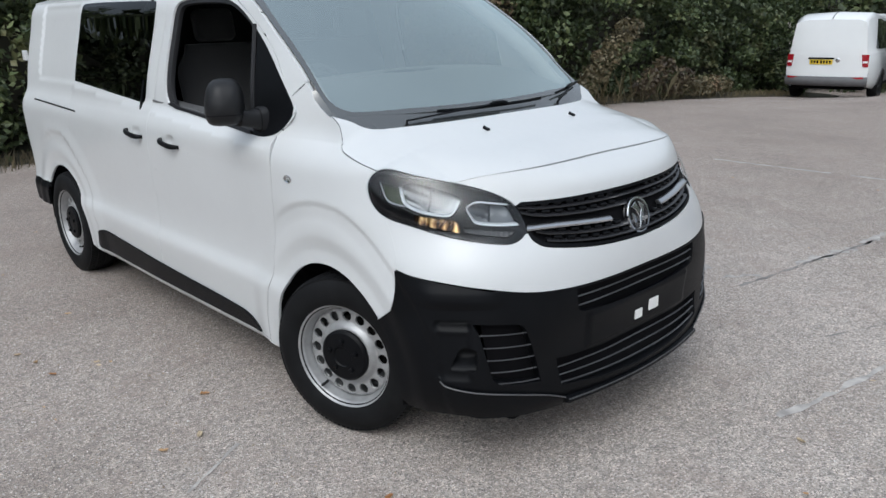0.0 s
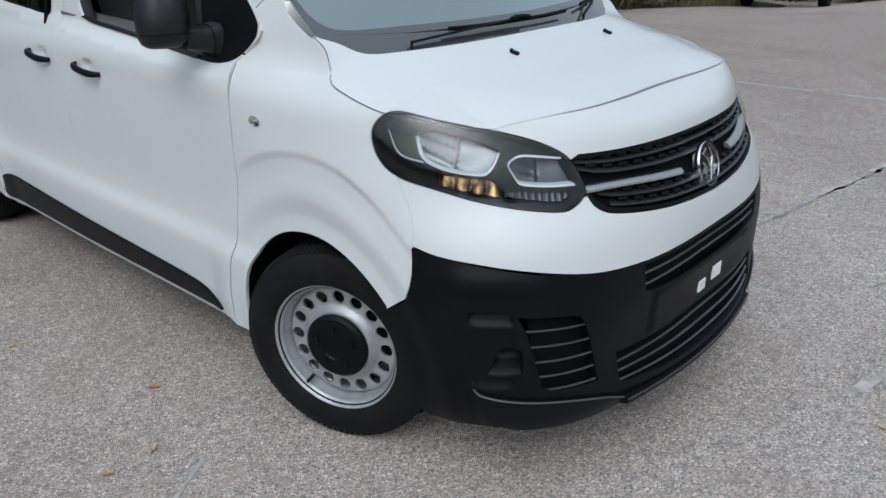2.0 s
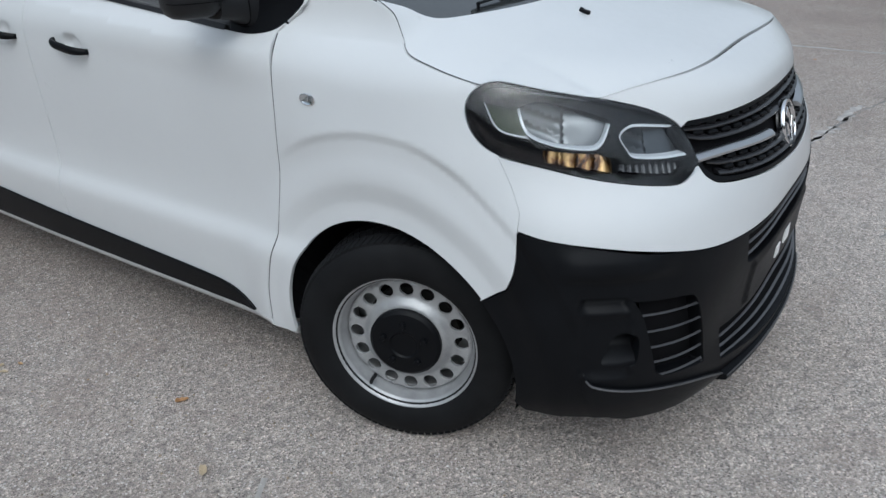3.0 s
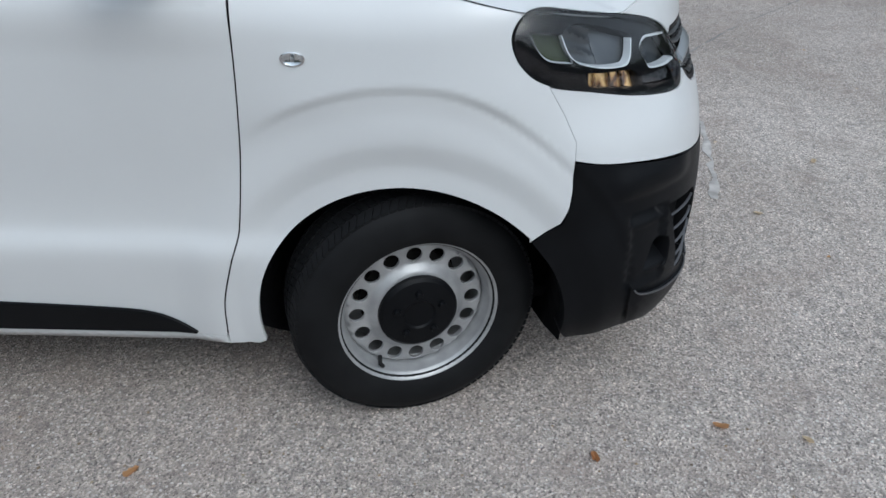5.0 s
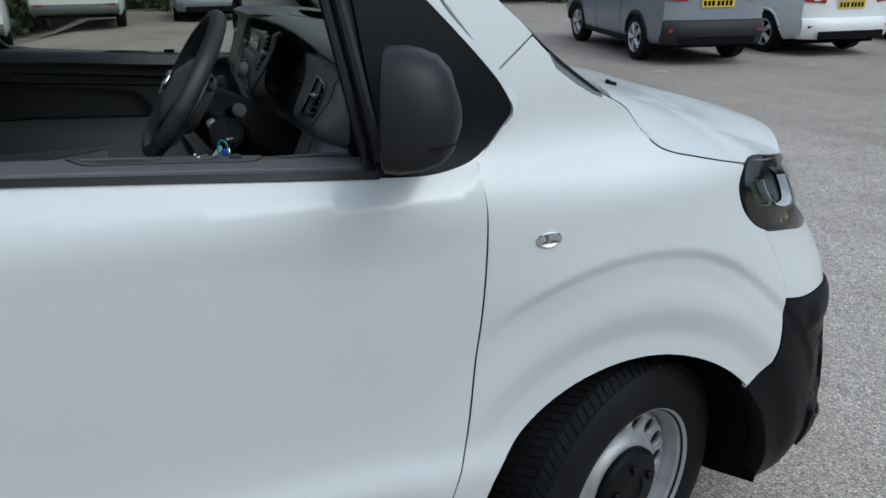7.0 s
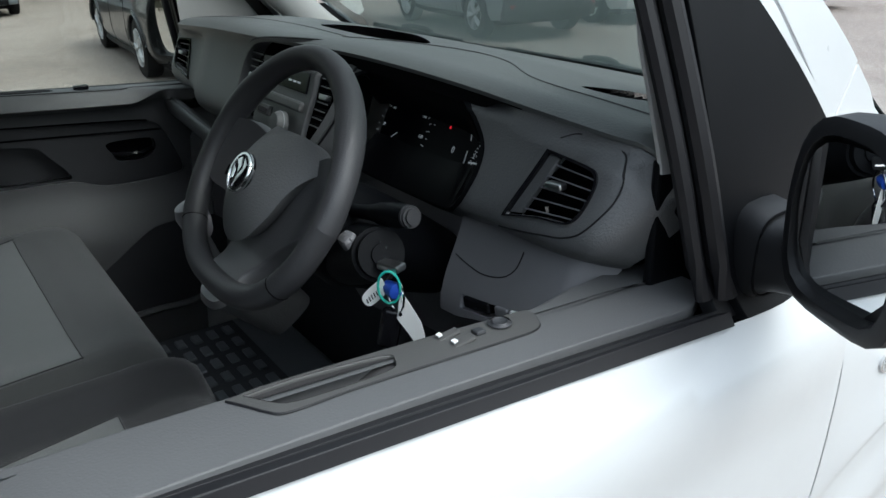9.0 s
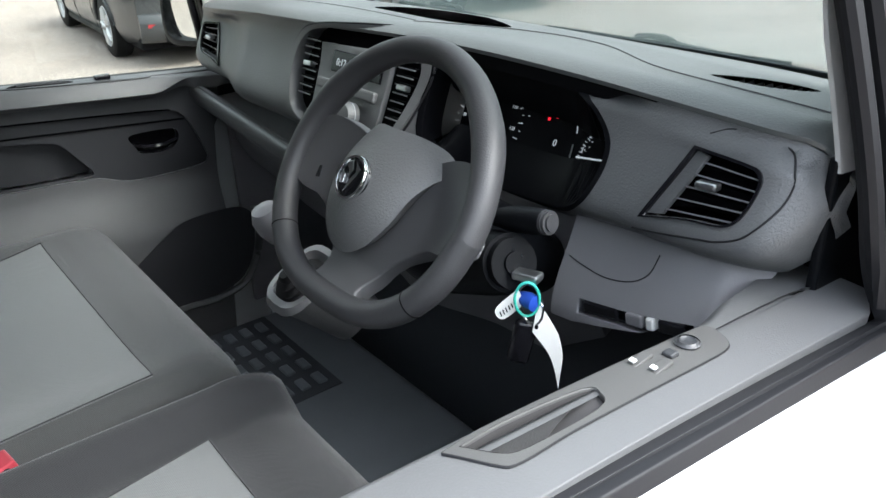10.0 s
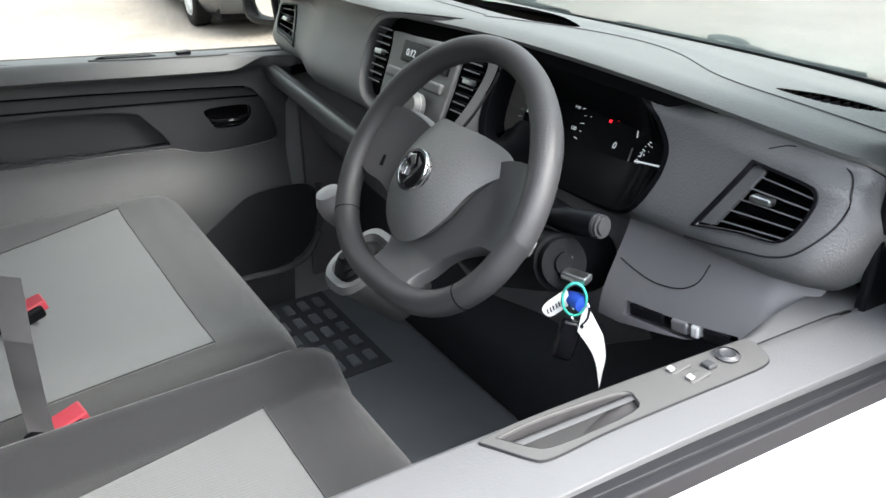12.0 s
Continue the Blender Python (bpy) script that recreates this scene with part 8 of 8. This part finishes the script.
    for cx in (0.0, wheelbase):
        for s in (1, -1):
            wy = s * (f_w(cx) - 0.115)
            hub = new("wheel")
            hub.parent = root
            m4 = Matrix.Translation((cx, float(wy), radius)) @ (Matrix.Identity(4) if s > 0 else Matrix.Rotation(math.pi, 4, "Z"))
            rr = radius
            bm = loft(lathe([(rr * 0.64, -0.10), (rr * 0.90, -0.105), (rr * 0.985, -0.085), (rr, -0.05), (rr, 0.05), (rr * 0.985, 0.085), (rr * 0.90, 0.105), (rr * 0.64, 0.10), (rr * 0.62, 0.0)], 40), caps=False)
            part("tyre", bm, TYRE, hub, "", True)
            bm = loft(lathe([(rr * 0.655, 0.098), (rr * 0.63, 0.104), (rr * 0.60, 0.095), (rr * 0.58, 0.02)], 40), caps=False)
            part("rim", bm, alloy, hub, "", True)
            spokes = []
            for i in range(5):
                a = 2 * math.pi * i / 5 + cx
                for da in (-0.13, 0.13):
                    p0, p1 = (0.03, 0.085), (rr * 0.60, 0.092)
                    spokes.append(tube([(p0[0] * math.cos(a), p0[1], p0[0] * math.sin(a)), (rr * 0.35 * math.cos(a + da), 0.096, rr * 0.35 * math.sin(a + da)), (p1[0] * math.cos(a + da), p1[1], p1[0] * math.sin(a + da))], 0.026, 6, 0.7))
            part("wheel_spider", join(spokes), alloy, hub, "", True)
            part("wheel_well", loft(lathe([(rr * 0.58, 0.015), (0.001, 0.01)], 24)), DARK, hub)
            hub.matrix_basis = m4
    part("underside", box(front - rear - 0.3, f_w(1.0) * 1.7, 0.16, 0.03, ((front + rear) / 2, 0, float(f_s(1.0)) + 0.06)), DARK, root)
    x, y = at
    root.matrix_world = Matrix.Translation((x, y, fall(x, y))) @ Matrix.Rotation(radians(yaw), 4, "Z")
    return root


SUV = ([(-0.76, 0.76, 0.50, 0.32, 1.06, 1.42), (-0.45, 0.835, 0.57, 0.29, 1.02, 1.53), (0.4, 0.84, 0.59, 0.26, 0.96, 1.56), (1.4, 0.84, 0.58, 0.25, 0.94, 1.55), (2.2, 0.83, 0.57, 0.26, 0.93, 1.30), (2.7, 0.82, 0.62, 0.27, 0.92, 1.02), (3.2, 0.80, 0.60, 0.30, 0.80, 0.86), (3.38, 0.70, 0.5, 0.34, 0.70, 0.76)], 2.60, 0.335, -0.76, 3.38)
HATCH = ([(-0.78, 0.80, 0.50, 0.30, 0.97, 1.30), (-0.40, 0.875, 0.58, 0.24, 0.94, 1.40), (0.5, 0.89, 0.60, 0.20, 0.88, 1.43), (1.4, 0.89, 0.60, 0.20, 0.87, 1.42), (2.2, 0.88, 0.58, 0.20, 0.86, 1.16), (2.75, 0.87, 0.6, 0.21, 0.85, 0.92), (3.25, 0.80, 0.58, 0.25, 0.74, 0.80), (3.42, 0.70, 0.5, 0.30, 0.66, 0.70)], 2.60, 0.32, -0.78, 3.42)
ESTATE = ([(-1.05, 0.80, 0.50, 0.30, 0.92, 1.30), (-0.6, 0.90, 0.60, 0.23, 0.94, 1.42), (0.5, 0.93, 0.62, 0.19, 0.92, 1.46), (1.6, 0.93, 0.62, 0.19, 0.90, 1.45), (2.4, 0.92, 0.60, 0.19, 0.89, 1.18), (3.0, 0.91, 0.62, 0.20, 0.88, 0.96), (3.6, 0.84, 0.60, 0.24, 0.76, 0.82), (3.78, 0.72, 0.5, 0.30, 0.66, 0.70)], 2.91, 0.345, -1.05, 3.78)
VAN = ([(-1.0, 0.88, 0.74, 0.42, 1.12, 1.86), (-0.8, 0.94, 0.78, 0.36, 1.12, 1.95), (0.5, 0.95, 0.79, 0.30, 1.10, 1.97), (1.8, 0.95, 0.79, 0.30, 1.10, 1.97), (2.5, 0.95, 0.76, 0.30, 1.08, 1.85), (3.2, 0.94, 0.70, 0.30, 1.04, 1.30), (3.7, 0.86, 0.62, 0.34, 0.90, 1.0), (3.86, 0.74, 0.5, 0.40, 0.72, 0.80)], 3.0, 0.34, -1.0, 3.86)
SILVER = paint("silver_paint", (0.25, 0.27, 0.30))
CAR_WHITE = paint("car_white", (0.74, 0.76, 0.77))
DARK_GREY = paint("dark_grey_paint", (0.035, 0.038, 0.042))
BLUE_GREY = paint("blue_grey_paint", (0.16, 0.19, 0.22))
GREY_PLASTIC = grained("grey_plastic", (0.10, 0.10, 0.105), 0.6, 0.15, 400, 0.3)
DARK_PLASTIC = grained("dark_bumper_plastic", (0.020, 0.020, 0.022), 0.6, 0.15, 400, 0.3, shine=0.3)
car("silver small crossover with grey plastic bumper", "suv", (6.74, 7.84), 80.5, SILVER, SUV, "side", DARK_PLASTIC, lift=0.06)
car("white hatchback with red tail lamps", "hatchback", (9.28, 8.0), 86, CAR_WHITE, HATCH, lift=0.06)
car("silver hatchback parked beyond the white one", "hatchback", (12.75, 7.1), 92, SILVER, HATCH)
car("dark grey estate car with twin tailpipes", "estate car", (2.06, 8.15), 86, DARK_GREY, ESTATE, "side", None, True, True)
car("white panel van with grey rear bumper by the hedge", "panel van", (-4.83, 17.5), 97, CAR_WHITE, VAN, "van", GREY_PLASTIC, alloy=DARK_GREY)
car("white panel van with black rear bumper", "panel van", (-2.42, 18.0), 90, CAR_WHITE, VAN, "van", GREY_PLASTIC, alloy=DARK_GREY)
car("blue-grey hatchback parked far off", "hatchback", (0.55, 19.3), 90, BLUE_GREY, HATCH)

# ---------- hedge and trees round the car park ----------
def leaf_material(name, dark, mid, light):
    m = Nodes(name, Roughness=0.55)
    geo = m.node("NewGeometry")
    col = m.ramp(geo.outputs["Random Per Island"], [(0.0, dark), (0.55, mid), (1.0, light)])
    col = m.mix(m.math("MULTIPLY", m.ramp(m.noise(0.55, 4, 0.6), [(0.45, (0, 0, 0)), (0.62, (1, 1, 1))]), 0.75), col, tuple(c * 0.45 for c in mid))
    col = m.mix(m.math("MULTIPLY", m.ramp(m.noise(0.9, 5, 0.7), [(0.56, (0, 0, 0)), (0.68, (1, 1, 1))]), 0.6), col, (light[0] * 1.15, light[1] * 0.85, light[2] * 0.9))
    m.colour(col)
    m.set(Subsurface_Weight=0.0)
    return m.mat


HEDGE = leaf_material("hedge_leaf", (0.018, 0.030, 0.011), (0.050, 0.076, 0.024), (0.14, 0.17, 0.070))
BROWN_LEAF = leaf_material("brown_bramble_leaf", (0.030, 0.020, 0.012), (0.075, 0.052, 0.030), (0.14, 0.115, 0.060))
TREE_LEAF = leaf_material("tree_leaf", (0.05, 0.075, 0.015), (0.10, 0.14, 0.03), (0.20, 0.23, 0.06))
TWIG = grained("twig_bark", (0.075, 0.055, 0.04), 0.85, 0.3, 60, 0.5)
DRY = leaf_material("dry_grass", (0.06, 0.055, 0.025), (0.11, 0.09, 0.045), (0.17, 0.14, 0.08))
SOIL_SHADE = grained("hedge_shade", (0.030, 0.028, 0.018), 0.95, 0.4, 20, 0.5)
rng = np.random.default_rng(5)


def leaf_cloud(name, centres, spread_r, count, size, material, flat=0.75, long=1.5):
    """Many small folded leaves scattered round clump centres, joined into one mesh."""
    pick = rng.integers(0, len(centres), count)
    c = np.array(centres)[pick]
    d = rng.normal(size=(count, 3))
    d /= np.linalg.norm(d, axis=1)[:, None]
    rad = np.array(spread_r)[pick] * (rng.random(count) ** 0.33)
    p = c + d * rad[:, None] * np.array((1, 1, flat))
    u = rng.normal(size=(count, 3))
    u[:, 2] -= 0.3
    u /= np.linalg.norm(u, axis=1)[:, None]
    v = np.cross(u, d + rng.normal(size=(count, 3)) * 0.6)
    v /= np.linalg.norm(v, axis=1)[:, None] + 1e-9
    n = np.cross(u, v)
    s = size * rng.uniform(0.6, 1.35, count)[:, None]
    quad_ = [p - u * s * long * 0.5, p + v * s * 0.5 + n * s * 0.12, p + u * s * long * 0.5, p - v * s * 0.5 + n * s * 0.12]
    verts = np.stack(quad_, 1).reshape(-1, 3)
    idx = np.arange(count) * 4
    faces = np.concatenate([np.stack([idx, idx + 1, idx + 2], 1), np.stack([idx, idx + 2, idx + 3], 1)])
    me = bpy.data.meshes.new(name)
    me.from_pydata(verts.tolist(), [], faces.tolist())
    return finish(name, me, material, smooth_=False)


def hedge_run(name, pts, height, depth, count, size, label, material=HEDGE, twig=True):
    """A wild hedge along a line, with an uneven top and hollows."""
    line = dense(pts, 0.55, False)
    centres, radii = [], []
    for i, p in enumerate(line):
        d = line[min(i + 1, len(line) - 1)] - line[max(i - 1, 0)]
        n = np.array((-d[1], d[0])) / (np.linalg.norm(d) + 1e-9)
        h = height * (0.8 + 0.4 * noise.noise((p[0] * 0.35, p[1] * 0.35, 3.1)))
        for z in np.arange(0.35, h, 0.62):
            for k in range(2):
                o = rng.uniform(-0.2, 1.0) * depth + 0.55 * noise.noise((p[0] * 0.8, p[1] * 0.8, z * 0.9))
                centres.append((p[0] + n[0] * o + rng.uniform(-0.25, 0.25), p[1] + n[1] * o + rng.uniform(-0.25, 0.25), fall(*p) + z + rng.uniform(-0.2, 0.2)))
                radii.append(rng.uniform(0.32, 0.70))
    ob = leaf_cloud(name, centres, radii, count, size, material)
    tagged(ob, label, "hedge", "", "stuff")
    # solid dark core behind the leaves: the hedge's inner shade put into colour
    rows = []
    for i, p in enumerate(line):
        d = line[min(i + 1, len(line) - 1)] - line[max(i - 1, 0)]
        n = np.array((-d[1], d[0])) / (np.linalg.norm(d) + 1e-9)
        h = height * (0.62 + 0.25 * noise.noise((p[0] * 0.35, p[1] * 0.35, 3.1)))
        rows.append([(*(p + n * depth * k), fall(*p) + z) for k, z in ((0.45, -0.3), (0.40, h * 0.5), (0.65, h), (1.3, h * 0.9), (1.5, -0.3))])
    stems = part(name.replace("hedge", "hedge_stems"), loft(rows, False), SOIL_SHADE, ob, "", True)
    return ob


hedge_run("hedge", [(-9.6, -5), (-9.3, 0.0), (-8.2, 6.0), (-7.6, 10.0), (-7.2, 14), (-7.6, 19), (-7.5, 22.5)], 4.2, 1.6, 110000, 0.078, "dense dark green bramble and ivy hedge")
hedge_run("far_hedge", [(-8, 23.5), (2, 24.5), (12, 22), (22, 18)], 4.0, 2.0, 22000, 0.16, "tall green hedge at the car park's far edge")
# out of view: added for reflections and to hold back low sky light
hedge_run("tree_belt", [(24, 20), (28, 6), (27, -8), (18, -17), (4, -19), (-9, -17), (-14, -9), (-9.8, -5)], 5.6, 2.4, 26000, 0.36, "belt of trees round the car park")
# patches of brown bramble and yellowing shoots along the hedge
def bramble(name, spots, count, size, label, material):
    ob = leaf_cloud(name, [(x, y, fall(x, y) + z) for x, y, z, r in spots], [r for x, y, z, r in spots], count, size, material)
    return tagged(ob, label, "bramble", "", "stuff")


bramble("brown_bramble", [(-7.6 + 0.3 * math.sin(k * 1.7), 3.6 + 0.42 * k, 0.5 + 0.5 * (k % 4), 0.34 + 0.1 * (k % 3)) for k in range(12)] + [(-6.5, 11.6 + 0.4 * k, 0.30 + 0.22 * (k % 3), 0.28) for k in range(5)], 3600, 0.06, "brown withered bramble in front of the hedge", BROWN_LEAF)
bramble("pale_shoots", [(-6.55 + 0.1 * k, 9.6 + 0.22 * k, 0.35 + 0.28 * k, 0.30) for k in range(5)] + [(-6.4, 13.3 + 0.5 * k, 0.3, 0.30) for k in range(4)], 2600, 0.05, "pale yellow-green shoots at the hedge foot", DRY)
# brown dead stems in front of the hedge and dry grass along its foot
def stems(name, pts, count, hmin, hmax, label, material, lean=0.25, width=0.006):
    verts, faces = [], []
    line = dense(pts, 0.05, False)
    for i in range(count):
        p = line[rng.integers(0, len(line))] + rng.normal(0, 0.22, 2)
        h = rng.uniform(hmin, hmax)
        d = rng.normal(0, lean, 2)
        w = rng.normal(0, 1, 2)
        w = w / (np.linalg.norm(w) + 1e-9) * width
        z = fall(*p)
        b = len(verts)
        verts += [(p[0] - w[0], p[1] - w[1], z), (p[0] + w[0], p[1] + w[1], z), (p[0] + d[0] * h * 0.4, p[1] + d[1] * h * 0.4, z + h * 0.6), (p[0] + d[0] * h, p[1] + d[1] * h, z + h)]
        faces += [(b, b + 1, b + 2), (b, b + 2, b + 3)]
    me = bpy.data.meshes.new(name)
    me.from_pydata([tuple(map(float, v)) for v in verts], [], faces)
    return tagged(finish(name, me, material, smooth_=False), label, "grass", "", "stuff")


stems("dry_grass", [(-8.7, -2), (-8.2, 2.5), (-7.4, 8.0), (-6.9, 12), (-6.3, 15.5), (-6.5, 19)], 5000, 0.05, 0.22, "dry yellow grass along the hedge foot", DRY)
stems("dead_stems", [(-6.9, 9.0), (-6.6, 11.5), (-6.4, 13)], 70, 0.35, 0.85, "tall dry seed heads beside the hedge", DRY, 0.22, 0.006)
verge = [(-9.6, -5), (-8.5, 0.2), (-7.3, 7.0), (-6.6, 12.0), (-6.0, 15.6), (-6.2, 22)]
rows = []
for p in dense(verge, 0.4, False):
    j = rng.uniform(-0.10, 0.10)
    rows.append([(p[0] + j, p[1], fall(*p) + 0.004), (p[0] - 0.5, p[1], fall(*p) + 0.05), (p[0] - 3.0, p[1] + 0.3, fall(*p) + 0.09)])
tagged(part("verge", loft(rows, False), SOIL_SHADE, smooth_=True), "bare brown soil verge under the hedge", "verge", "", "structure")


def tree(x, y, h, r, seed, label):
    """A trunk with limbs and a crown of leaf clumps."""
    rnd_ = random.Random(seed)
    z0 = fall(x, y)
    root = thing("tree", label, "tree", "trees", Matrix.Translation((x, y, z0)))
    limbs = [tube([(0, 0, -0.1), (0.05, 0.02, h * 0.3), (0.0, 0.1, h * 0.6), (0.1, 0.0, h * 0.85)], 0.16, 10, 1.0, [1.2, 0.9, 0.6, 0.2])]
    centres, radii = [], []
    for i in range(11):
        a = rnd_.random() * 6.28
        z1 = h * rnd_.uniform(0.3, 0.65)
        tip_ = Vector((math.cos(a) * r * rnd_.uniform(0.5, 0.95), math.sin(a) * r * rnd_.uniform(0.5, 0.95), z1 + h * rnd_.uniform(0.05, 0.32)))
        base = Vector((0, 0, z1))
        limbs.append(tube([base, base.lerp(tip_, 0.5) + Vector((0, 0, 0.15)), tip_], 0.06, 6, 1.0, [1.0, 0.6, 0.25]))
        for k in range(5):
            q = base.lerp(tip_, rnd_.uniform(0.5, 1.1)) + Vector([rnd_.uniform(-0.5, 0.5) for _ in range(3)])
            centres.append(tuple(q))
            radii.append(rnd_.uniform(0.35, 0.8))
    part("trunk", join(limbs), TWIG, root, "", True)
    crown = leaf_cloud("crown", centres, radii, 4200, 0.15, TREE_LEAF)
    crown.parent = root


for i, (x, y, h, r) in enumerate(((-9.5, 24.5, 6.5, 2.6), (-5.5, 26, 7, 3.0), (-0.5, 27, 7.5, 3.0), (5, 27, 7, 3), (-12, 12, 7, 2.8), (-12.5, 3, 7, 2.8))):
    tree(x, y, h, r, 30 + i, "leafy green tree behind the hedge")
